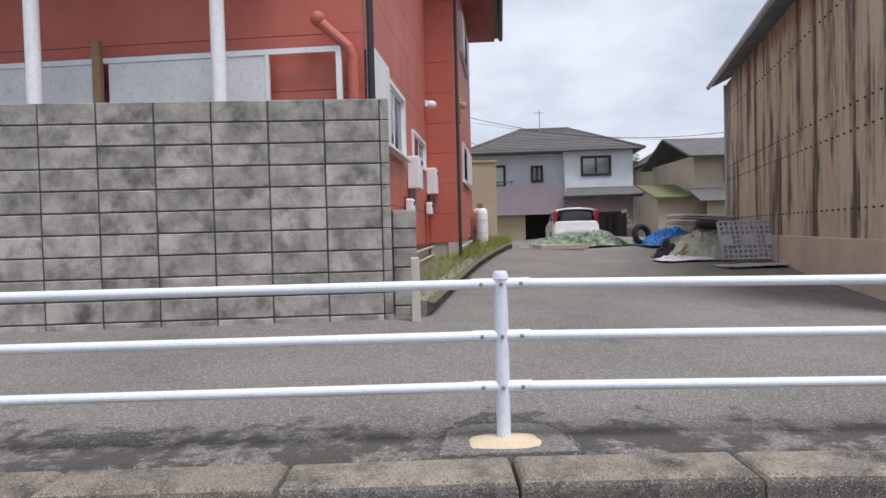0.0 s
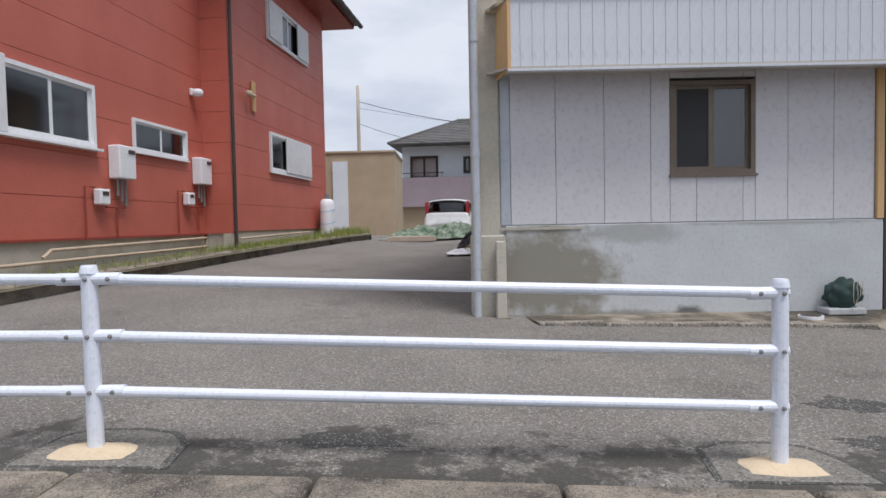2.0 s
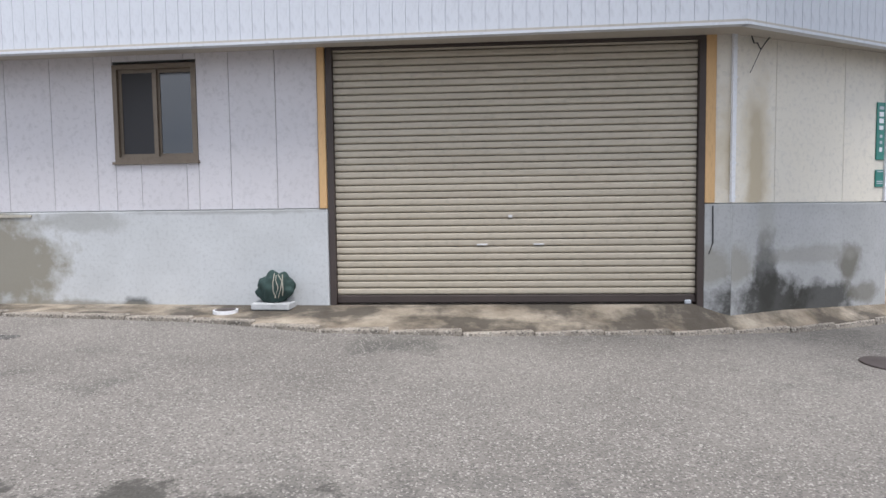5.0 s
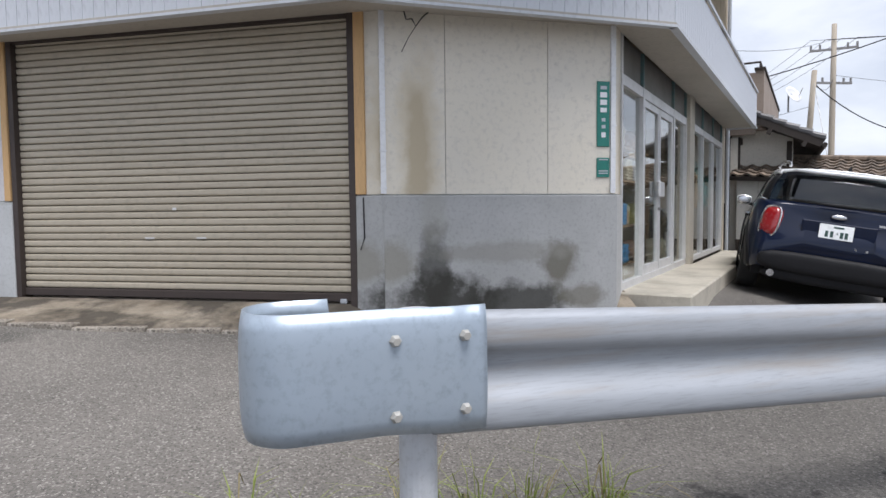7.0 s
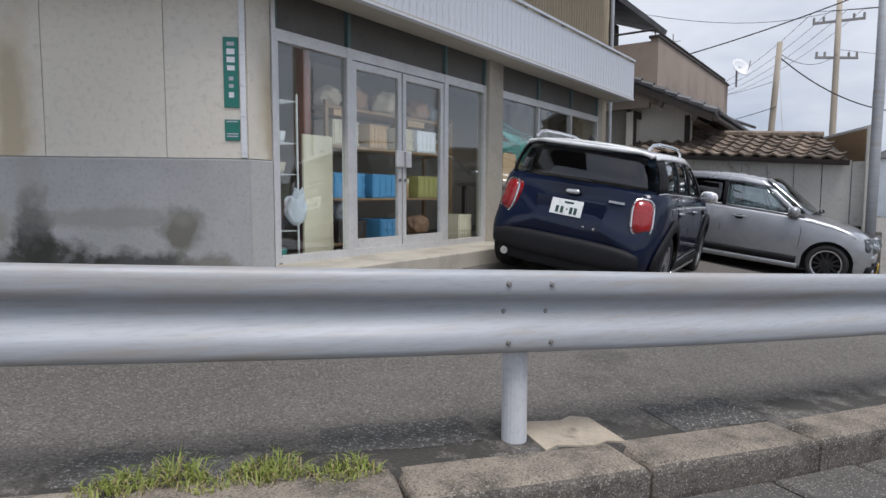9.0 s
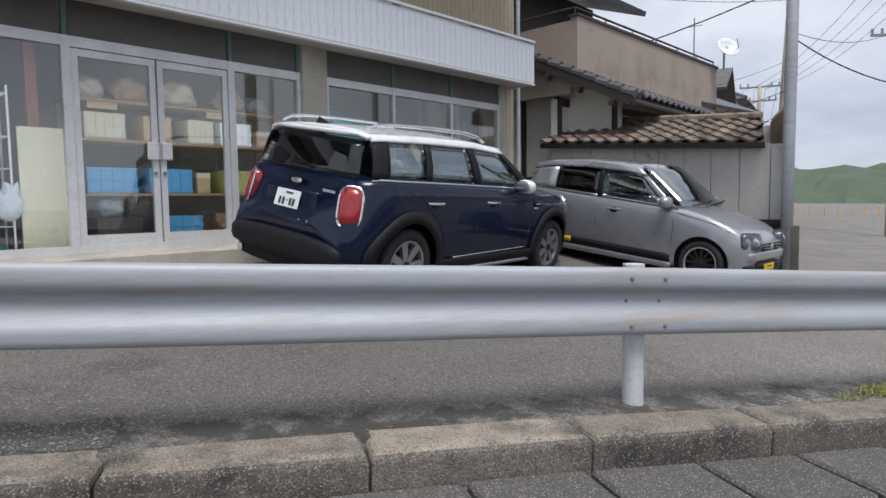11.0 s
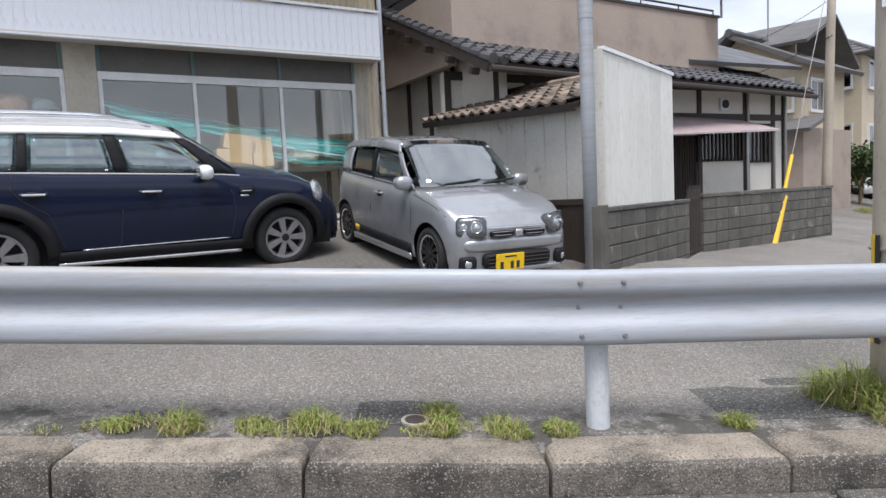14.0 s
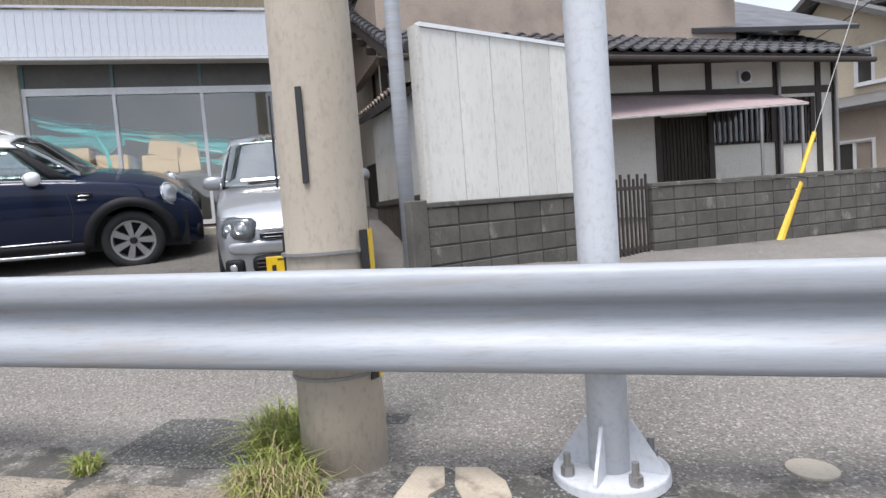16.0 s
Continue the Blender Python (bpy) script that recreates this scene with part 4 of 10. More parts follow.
M["glass_dark"] = glass("frosted_dark_glass", (0.7, 0.75, 0.8), 0.08, 0.5, 2.1)
M["teal"] = mat("teal_net", (0.05, 0.4, 0.36), 0.7, scale=5, grain=40, bump=0.1)
M["card"] = mat("cardboard", (0.5, 0.34, 0.19), 0.85, scale=2, grain=30, bump=0.04)
M["blue"] = mat("blue_plastic", (0.1, 0.34, 0.6), 0.45, scale=2, grain=20, bump=0.01)
M["green_sign"] = mat("green_enamel", (0.02, 0.2, 0.16), 0.4, scale=3, grain=20, bump=0.01)

shop = thing("workshop_building", pose(P0[0], P0[1], 0), "old two-storey workshop with white fascia and roller shutter", "building")


def sliding_window(parent, m, x0, x1, z0, z1, frame_mat, pane_mat, bar=0.045, deep=0.09, y=-0.02, panes=2, name="window", screen=False, blind=None):
    win = node(name, parent, m)
    bm = bmesh.new()
    box(bm, x0, x1, y, y + deep, z0, z0 + bar)
    box(bm, x0, x1, y, y + deep, z1 - bar, z1)
    box(bm, x0, x0 + bar, y, y + deep, z0 + bar, z1 - bar)
    box(bm, x1 - bar, x1, y, y + deep, z0 + bar, z1 - bar)
    box(bm, x0 - 0.015, x1 + 0.015, y - 0.025, y + 0.02, z0 - 0.025, z0 - 0.001)
    part("frame", bm, frame_mat, win)
    w = (x1 - x0 - 2 * bar) / panes
    for k in range(panes):
        a, b = x0 + bar + w * k, x0 + bar + w * (k + 1)
        yy = y + 0.03 + 0.022 * (k % 2)
        bm = bmesh.new()
        s = bar * 0.7
        box(bm, a, a + s, yy, yy + 0.02, z0 + bar, z1 - bar)
        box(bm, b - s, b + 0.01, yy, yy + 0.02, z0 + bar, z1 - bar)
        box(bm, a + s, b - s, yy, yy + 0.02, z0 + bar, z0 + bar + s)
        box(bm, a + s, b - s, yy, yy + 0.02, z1 - bar - s, z1 - bar)
        part("sash", bm, frame_mat, win)
        if screen and k == 0:
            part("insect_screen", bbox(a + s, b - s, yy + 0.008, yy + 0.012, z0 + bar + s, z1 - bar - s), M["screen"], win, "dark insect screen")
            continue
        ob = part("pane", bbox(a + s, b - s, yy + 0.008, yy + 0.012, z0 + bar + s, z1 - bar - s), pane_mat, win)
        ob.visible_shadow = False
    bm = bbox(x0, x1, y + deep + 0.25, y + deep + 0.27, z0 - 0.02, z1 + 0.02)
    part("curtain", bm, blind or M["blind"], win, "blind behind the glass")
    return win


def wall_panels(m, cuts, z0, z1, material, hole=None, thick=0.012):
    for a, b in zip(cuts, cuts[1:]):
        spans = [(z0, z1)]
        if hole and a < hole[1] - 0.01 and b > hole[0] + 0.01:
            if a >= hole[0] - 0.01 and b <= hole[1] + 0.01:
                spans = [(z0, hole[2]), (hole[3], z1)]
            else:
                bm = holed(bmesh.new(), a + 0.003, b - 0.003, z0, z1, [(max(a, hole[0]), min(b, hole[1]), hole[2], hole[3])], -thick, 0.002)
                part("panel", bm, material, shop, m=m)
                continue
        for c, d in spans:
            if d - c > 0.05:
                part("panel", bbox(a + 0.003, b - 0.003, -thick, 0.002, c, d), material, shop, m=m)


def corrugated(length, z0, z1, pitch=0.1, deep=0.012, steps=6):
    bm = bmesh.new()
    n = int(length / pitch * steps)
    rows = [[bm.verts.new((length * i / n, -deep * (1 + math.sin(2 * math.pi * i / steps)), z)) for i in range(n + 1)] for z in (z0, z1)]
    for i in range(n):
        bm.faces.new((rows[0][i], rows[0][i + 1], rows[1][i + 1], rows[1][i]))
    back = [[bm.verts.new((length * f, 0.03, z)) for f in (0, 1)] for z in (z0, z1)]
    bm.faces.new((back[0][1], back[0][0], back[1][0], back[1][1]))
    return bm


def build_workshop():
    # front wall with the small window
    mA, LA = rail_frame(P0, P1), dist(P0, P1)
    part("wall", holed(bmesh.new(), 0, 3.95, -0.3, 2.5, [(1.84, 2.68, 1.42, 2.37)], 0.002, 0.15), M["concrete"], shop, m=mA)
    part("plinth", bbox(0.2, 3.93, -0.035, 0.001, -0.4, 0.945, 0.008), M["base_a"], shop, "painted concrete plinth with damp stain", m=mA)
    wall_panels(mA, [0.26, 0.71, 1.19, 1.65, 1.84, 2.1, 2.56, 2.68, 3.0, 3.45, 3.85], 0.955, 2.5, M["board_a"], (1.84, 2.68, 1.42, 2.37))
    part("panel_strip", bbox(0.16, 0.255, -0.02, 0.0, 0.955, 2.5), M["pipe_grey"], shop, "narrow grey cover strip", m=mA)
    part("sill_strip", bbox(0.05, 0.95, -0.05, -0.036, 0.9, 0.925), M["column"], shop, m=mA)
    part("corner_column", bbox(-0.13, 0.15, -0.06, 0.2, -0.3, 4.9, 0.02), M["column"], shop, "cream rendered corner column", m=mA)
    part("corner_column_foot", bbox(-0.145, 0.2, -0.075, 0.2, -0.3, 0.86, 0.02), M["column"], shop, m=mA)
    sliding_window(shop, mA, 1.84, 2.68, 1.42, 2.34, M["bronze"], M["glass_dark"], screen=True)
    part("corner_post", bbox(3.86, 3.93, -0.045, 0.0, 0.95, 2.44, 0.006), M["ochre"], shop, "ochre timber post", m=mA)
    bm = bmesh.new()
    tube(bm, [(0, 0, -0.02), (0, 0, 4.9)], 0.038, 14)
    for z in (0.5, 1.6, 2.7, 3.8):
        tube(bm, [(0, 0, z), (0, 0, z + 0.06)], 0.043, 14)
    part("downpipe", bm, M["pipe_grey"], shop, "grey plastic downpipe", m=mA @ Matrix.Translation((-0.09, -0.13, 0.03)))
    # roller shutter
    mS, LS = rail_frame(P1, P2), dist(P1, P2)
    sh = node("roller_shutter", shop, mS, "closed beige roller shutter")
    bm = bmesh.new()
    box(bm, 0.0, 0.055, -0.03, 0.09, -0.1, 2.5)
    box(bm, LS - 0.055, LS, -0.03, 0.09, -0.1, 2.5)
    box(bm, 0.055, LS - 0.055, -0.02, 0.09, 2.4, 2.5)
    part("guide_frame", bm, M["dark"], sh, "dark brown guide rails")
    part("bottom_bar", bbox(0.056, LS - 0.056, 0.005, 0.05, 0.06, 0.13, 0.006), M["dark"], sh)
    bm = bmesh.new()
    prof = [(0.055, 0.0), (0.036, 0.001), (0.026, 0.008), (0.023, 0.02), (0.023, 0.046), (0.027, 0.054), (0.04, 0.0585), (0.055, 0.0595)]
    ends = [[bm.verts.new((x, y, z)) for y, z in prof] for x in (0.058, LS - 0.058)]
    for i in range(len(prof)):
        j = (i + 1) % len(prof)
        bm.faces.new((ends[0][i], ends[1][i], ends[1][j], ends[0][j]))
    bm.faces.new(ends[0])
    bm.faces.new(ends[1][::-1])
    slat = mesh_of("slat", bm, M["shutter"])
    for k in range(36):
        shared("slat", slat, sh, mS @ Matrix.Translation((0, 0, 0.135 + 0.0642 * k)))
    part("lock_plate", bbox(1.66, 1.7, 0.012, 0.022, 0.845, 0.87, 0.003), M["alu"], sh, "small bright lock plate")
    for x in (1.42, 1.94):
        part("finger_slot", bbox(x - 0.05, x + 0.05, 0.014, 0.022, 0.59, 0.606, 0.003), M["alu"], sh)
    part("padlock", bbox(LS - 0.16, LS - 0.1, -0.02, 0.004, 0.045, 0.085, 0.008), M["pipe_grey"], sh)
    part("lintel", bbox(0, LS, 0.09, 0.2, 2.2, 2.52), M["dark"], shop, m=mS)
    part("shutter_back", bbox(0, LS, 0.1, 0.14, -0.3, 2.2), M["inside"], shop, m=mS)
    # short wing beside the shutter, canted wall, short return to the shop front
    mV, LV = rail_frame(P2, PB), dist(P2, PB)
    part("wall", bbox(0, LV, 0.002, 0.15, -0.4, 2.5), M["concrete"], shop, m=mV)
    part("plinth", bbox(0, LV + 0.01, -0.03, 0.001, -0.5, 0.945, 0.006), M["base_b"], shop, m=mV)
    part("panel", bbox(0.09, LV, -0.012, 0.002, 0.955, 2.5), M["board_b"], shop, m=mV)
    part("corner_post", bbox(0.0, 0.088, -0.035, 0.0, 0.955, 2.44, 0.006), M["ochre"], shop, "ochre timber post", m=mV)
    bm = bmesh.new()
    tube(bm, [(0.07, -0.036, 0.93), (0.075, -0.036, 0.6), (0.04, -0.036, 0.5)], 0.006, 6)
    part("loose_wire", bm, M["black"], shop, "loose black wire", m=mV)
    mB, LB = rail_frame(PB, PC), dist(PB, PC)
    part("wall", bbox(0, LB - 0.002, 0.002, 0.15, -0.4, 2.5), M["concrete"], shop, m=mB)
    part("plinth", bbox(-0.005, LB + 0.02, -0.03, 0.001, -0.5, 0.945, 0.008), M["base_b"], shop, "grey concrete plinth with black mould", m=mB)
    wall_panels(mB, [0.0, 0.527, 1.442, LB], 0.955, 2.5, M["board_b"])
    mR, LR = rail_frame(PC, P3), dist(PC, P3)
    part("wall", bbox(0, LR, 0.002, 0.1, -0.4, 2.5), M["concrete"], shop, m=mR)
    part("plinth", bbox(0.0, LR - 0.03, -0.028, 0.001, -0.5, 0.943, 0.006), M["base_c"], shop, m=mR)
    part("panel", bbox(0.0, LR - 0.03, -0.012, 0.002, 0.955, 2.5), M["board_b"], shop, m=mR)
    for x in (0.0, LB - 0.025):
        bm = bmesh.new()
        box(bm, x - 0.022, x + 0.022, -0.035, -0.013, 0.96, 2.45)
        for z in (1.0, 1.3, 1.55, 1.8, 2.05, 2.3):
            box(bm, x - 0.027, x + 0.027, -0.04, -0.014, z, z + 0.012)
        part("cable_duct", bm, M["white"], shop, "white plastic cable duct", m=mB)
    bm = bmesh.new()
    tube(bm, [(0.18, -0.03, 2.45), (0.2, -0.05, 2.36), (0.25, -0.04, 2.37), (0.28, -0.05, 2.31), (0.33, -0.06, 2.38), (0.4, -0.05, 2.44)], 0.006, 6)
    tube(bm, [(0.28, -0.05, 2.31), (0.22, -0.06, 2.22), (0.16, -0.05, 2.1)], 0.003, 5)
    part("loose_wire", bm, M["black"], shop, "loose black wire", m=mB)
    # shop front
    mC, LC = rail_frame(P3, P4), dist(P3, P4)
    part("jamb", bbox(-0.02, 0.02, -0.03, 0.12, -0.3, 2.45), M["alu"], shop, m=mC)
    part("pillar", bbox(3.56, 3.93, -0.05, 0.15, -0.4, 2.46, 0.01), M["column"], shop, "cream pillar", m=mC)
    part("pillar", corrugated(0.42, -0.4, 2.46, 0.09), M["column"], shop, "rusty cream end pillar", m=mC @ Matrix.Translation((7.48, 0.02, 0)))
    front = node("shop_front", shop, mC, "aluminium framed glass shop front")
    for a, b in ((0.02, 3.56), (3.93, 7.48)):
        part("head_rail", bbox(a, b, 0.0, 0.08, 2.0, 2.1), M["alu"], front)
        part("sill_rail", bbox(a, b, 0.0, 0.08, 0.03, 0.1), M["alu"], front)
    for x, w in ((0.02, 0.05), (0.93, 0.08), (2.6, 0.08), (3.51, 0.05), (3.93, 0.05), (5.08, 0.045), (6.28, 0.045), (7.43, 0.05)):
        part("mullion", bbox(x, x + w, -0.004, 0.076, 0.1, 2.1), M["alu"], front)
        part("mullion", bbox(x + w / 2 - 0.02, x + w / 2 + 0.02, 0.0, 0.06, 2.1, 2.46), M["teal_paint"], front, "flaking teal upper mullion")
    for a, b in ((0.07, 0.93), (1.01, 2.6), (2.68, 3.51), (3.98, 5.08), (5.125, 6.28), (6.325, 7.43)):
        part("transom_panel", bbox(a, b, 0.03, 0.045, 2.1, 2.46), M["transom"], front, "dark grimy transom panel")
        if a != 1.01:
            part("pane", bbox(a, b, 0.036, 0.042, 0.1, 2.0), M["glass"], front).visible_shadow = False
    for a, b, hx in ((1.015, 1.795, 1.735), (1.815, 2.595, 1.83)):
        door = node("door", shop, mC, "aluminium framed glass door")
        bm = bmesh.new()
        box(bm, a, a + 0.06, 0.01, 0.055, 0.1, 1.99)
        box(bm, b - 0.06, b, 0.01, 0.055, 0.1, 1.99)
        box(bm, a + 0.06, b - 0.06, 0.01, 0.055, 0.1, 0.2)
        box(bm, a + 0.06, b - 0.06, 0.01, 0.055, 1.92, 1.99)
        part("door_frame", bm, M["alu"], door)
        part("pane", bbox(a + 0.06, b - 0.06, 0.03, 0.036, 0.2, 1.92), M["glass"], door).visible_shadow = False
        part("door_handle", bbox(hx - 0.06, hx + 0.1, -0.03, 0.009, 0.96, 1.14, 0.01), M["alu"], door, "square push plate")
        bm = bmesh.new()
        tube(bm, [(hx + 0.02, -0.005, 0.82), (hx + 0.02, 0.012, 0.82)], 0.02, 10)
        part("lock", bm, M["bolt"], door)
    part("step", bbox(-0.02, 3.62, -0.66, 0.02, -0.55, 0.03, 0.012), M["column"], shop, "pale concrete step along the shop front", m=mC)
    part("step_riser", bbox(3.62, 7.9, -0.5, 0.02, -0.6, -0.02, 0.012), M["column"], shop, m=mC)
    # fascia and soffit round the whole front
    F = [(5.96, 4.655), (13.25, 4.72), (15.66, 6.215), (17.865, 13.77)]
    W = [P0, PB, PC, P4]
    for k in range(3):
        m, L = rail_frame(F[k], F[k + 1]), dist(F[k], F[k + 1])
        board = part("fascia", box(bmesh.new(), 0, L, 0.012, 0.05, 2.38, 3.06), M["fascia"], shop, "white ribbed metal fascia", m=m)
        rib = mesh_of("fascia_rib", bbox(0.002, 0.107, 0.006, 0.013, 2.385, 3.04), M["fascia"])
        x = 0.0
        while x < L - 0.1:
            shared("fascia_rib", rib, board, m @ Matrix.Translation((x, 0, 0)))
            x += 0.111
        part("fascia_cap", bbox(-0.01, L + 0.01, -0.02, 0.07, 3.04, 3.075), M["fascia"], shop, m=m)
        part("fascia_edge", bbox(-0.005, L + 0.005, -0.012, 0.06, 2.362, 2.384), M["fascia"], shop, m=m)
        bm = bmesh.new()
        lo = [bm.verts.new((*q, z)) for q, z in ((F[k], 2.385), (F[k + 1], 2.385), (W[k + 1], 2.43), (W[k], 2.43))]
        hi = [bm.verts.new(v.co + Vector((0, 0, 0.02))) for v in lo]
        bm.faces.new(lo)
        bm.faces.new(hi[::-1])
        for i in range(4):
            bm.faces.new((lo[i], lo[(i + 1) % 4], hi[(i + 1) % 4], hi[i]))
        part("soffit", bm, M["soffit"], shop, "grubby board soffit", m=Matrix.Identity(4))
        bm = bmesh.new()
        prism(bm, [F[k], F[k + 1], W[k + 1], W[k]], 3.02, 3.05)
        part("canopy_top", bm, M["corr_old"], shop, m=Matrix.Identity(4))
    part("fascia_end", bbox(0, 0.5, 0, 0.03, 2.38, 3.05), M["ochre"], shop, "bare ochre end board", m=rail_frame((5.86, 5.14), (5.955, 4.65)))
    part("fascia_end", bbox(0, 0.55, 0, 0.03, 2.38, 3.05), M["fascia"], shop, m=rail_frame((17.86, 13.78), (17.37, 14.05)))
    # upper storey in weathered corrugated sheet
    for a, b in ((P0, P2), (P2, P3)):
        part("upper_wall", corrugated(dist(a, b), 3.05, 5.1), M["corr_old"], shop, "weathered corrugated upper wall", m=rail_frame(a, b))
    m = mC
    part("upper_wall", corrugated(LC + 0.05, 3.05, 5.6), M["corr_tan"], shop, "tan corrugated upper wall", m=m)
    sliding_window(shop, m @ Matrix.Translation((0, -0.05, 0)), 3.1, 4.7, 3.75, 4.9, M["alu"], M["glass_dark"], name="upper_window")
    bm = bmesh.new()
    tube(bm, [(LC + 0.1, -0.05, -0.2), (LC + 0.1, -0.05, 5.3)], 0.035, 12)
    part("downpipe", bm, M["pipe_grey"], shop, "grey downpipe at the far corner", m=m)
    # side wall over the yard
    mW, LW = rail_frame(PW, P0), dist(PW, P0)
    part("plinth", bbox(0, LW - 0.13, -0.04, 0.15, -0.3, 0.84, 0.01), M["side_base"], shop, "cream rendered plinth", m=mW)
    part("side_wall", corrugated(LW - 0.12, 0.84, 5.0, 0.125, 0.014), M["corr_old"], shop, "black-streaked corrugated side wall", m=mW)
    bm = bmesh.new()
    for z in (1.25, 2.32, 2.68, 4.2):
        x = 0.1
        while x < LW - 0.3:
            box(bm, x - 0.012, x + 0.012, -0.045, -0.02, z - 0.012, z + 0.012)
            x += 0.25
    tagged(part("bolts", bm, M["dark"], shop, "rows of dark fixing bolts", m=mW), kind="stuff")
    bm = bmesh.new()
    for x in (4.2, 4.3):
        tube(bm, [(x, -0.07, 0.1), (x + 0.9, -0.08, 0.18), (x + 4.5, -0.08, 0.1), (x + 4.6, -0.08, -0.1)], 0.018, 8)
    tube(bm, [(5.3, -0.06, 0.1), (5.3, -0.06, 1.3)], 0.018, 8)
    part("water_pipe", bm, M["column"], shop, "old cream water pipes", m=mW)
    part("meter_box", bbox(10.6, 10.8, -0.12, -0.03, 1.55, 1.8, 0.01), M["soffit"], shop, m=mW)
    bm = bmesh.new()
    tube(bm, [(0.2, -0.1, 0.2), (0.2, -0.1, 4.9)], 0.045, 10)
    part("downpipe", bm, M["pipe_grey"], shop, m=mW)
    # back and roof
    part("back_wall", bbox(0, dist(PE, PW), 0, 0.15, -0.5, 5.0), M["corr_old"], shop, m=rail_frame(PE, PW))
    part("back_wall", bbox(0, dist(P4, PE), 0, 0.15, -0.5, 5.0), M["corr_old"], shop, m=rail_frame(P4, PE))
    d = (Vector((*PW, 0)) - Vector((*P0, 0))).normalized()
    r = Vector((d.y, -d.x, 0))
    bm = bmesh.new()
    o = Vector((*P0, 0)) - d * 0.25
    low, top = 4.95, 7.3
    pts = []
    for back in (0, 11.6):
        for s, z in ((-0.38, low), (4.8, top), (10.1, low)):
            skew = 0.0 if s < 5 else 0.18 * (s - 4.8)
            pts.append(o + d * (back + (skew if back == 0 else 0)) + r * s + Vector((0, 0, z)))
    up = [bm.verts.new(p + Vector((0, 0, 0.12))) for p in pts]
    dn = [bm.verts.new(p) for p in pts]
    for a in (0, 1):
        bm.faces.new((up[a], up[a + 1], up[a + 4], up[a + 3]))
        bm.faces.new((dn[a], dn[a + 3], dn[a + 4], dn[a + 1]))
        for q in (0, 3):
            bm.faces.new((up[q + a], dn[q + a], dn[q + a + 1], up[q + a + 1]))
    bm.faces.new((up[0], up[3], dn[3], dn[0]))
    bm.faces.new((up[2], dn[2], dn[5], up[5]))
    part("roof", bm, M["tile"], shop, "dark sheet roof", m=Matrix.Identity(4))
    bm = bmesh.new()
    g0 = o + r * -0.45 + Vector((0, 0, low + 0.03))
    tube(bm, [g0, g0 + d * 11.8], 0.06, 10)
    part("gutter", bm, M["pipe_grey"], shop, "grey eaves gutter", m=Matrix.Identity(4))
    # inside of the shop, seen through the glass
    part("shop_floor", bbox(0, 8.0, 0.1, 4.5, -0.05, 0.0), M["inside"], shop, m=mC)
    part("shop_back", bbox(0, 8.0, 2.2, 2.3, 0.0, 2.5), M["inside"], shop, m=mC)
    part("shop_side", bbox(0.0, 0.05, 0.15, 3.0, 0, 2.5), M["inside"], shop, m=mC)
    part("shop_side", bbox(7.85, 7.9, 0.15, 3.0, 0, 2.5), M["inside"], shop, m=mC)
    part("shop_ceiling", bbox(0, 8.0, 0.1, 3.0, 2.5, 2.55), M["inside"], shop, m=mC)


M["corr_tan"] = mat("tan_corrugated", (0.5, 0.42, 0.3), 0.75, col2=(0.4, 0.33, 0.23), scale=1.2, grain=25, bump=0.1, stretch=(1.5, 1.5, 0.25), dirt=(0.12, 0.09, 0.06), dirt_scale=1.6, dirt_lo=0.58, dirt_hi=0.75)
M["side_base"] = mat("cream_plinth", (0.7, 0.6, 0.45), 0.85, scale=1.2, grain=30, bump=0.1, dirt=(0.25, 0.2, 0.14), dirt_scale=1.2, dirt_lo=0.6, dirt_hi=0.8)
build_workshop()


M["edge"] = speckle(mat("edge_concrete", (0.36, 0.32, 0.27), 0.92, col2=(0.22, 0.195, 0.16), scale=4, grain=60, bump=0.6, dirt=(0.09, 0.08, 0.065), dirt_scale=3, dirt_lo=0.52, dirt_hi=0.68, vary=0.15), (0.1, 0.09, 0.08), (0.45, 0.42, 0.37), 70)


def build_apron():
    pts_out = [(6.2, 4.55), (8.6, 4.5), (9.8, 4.32), (11.1, 4.45), (13.0, 4.92), (13.94, 5.3), (15.45, 6.2)]
    bm = bmesh.new()
    n = len(pts_out)
    inner = [(6.1, 5.1), (8.6, 5.1), (9.7, 5.1), (11.1, 5.17), (13.05, 5.26), (13.9, 5.75), (15.25, 6.6)]
    rows = []
    for f in (0.0, 0.06, 0.5, 1.0):
        row = []
        for (ax, ay), (bx, by) in zip(pts_out, inner):
            x, y = ax + (bx - ax) * f, ay + (by - ay) * f
            e = ground_z(ax, ay)
            h = e - 0.05 if f == 0 else e + 0.025 + (0.045 - e - 0.025) * max(0, f - 0.06) / 0.94
            row.append(bm.verts.new((x, y, h)))
        rows.append(row)
    for a, b in zip(rows, rows[1:]):
        for i in range(n - 1):
            bm.faces.new((a[i], a[i + 1], b[i + 1], b[i]))
    ap = part("apron", bm, M["apron"])
    tagged(ap, "stained concrete apron before the workshop wall", "apron", kind="structure")
    stone = mesh_of("edge_stone", bbox(-0.295, 0.295, 0.0, 0.11, -0.1, 0.012, 0.008), M["edge"])
    for p, h in along([Vector((x, y, 0)) for x, y in pts_out], 0.6, 0.3):
        shared("edge_stone", stone, ap, Matrix.Translation((p.x, p.y, ground_z(p.x, p.y) + 0.022 + 0.004 * random.random())) @ Matrix.Rotation(h + 0.015 * (random.random() - 0.5), 4, "Z"))


build_apron()


def on_wall(m, u, out, z=0.0):
    """A pose at u along a wall, out metres before it."""
    return m @ Matrix.Translation((u, -out, z))


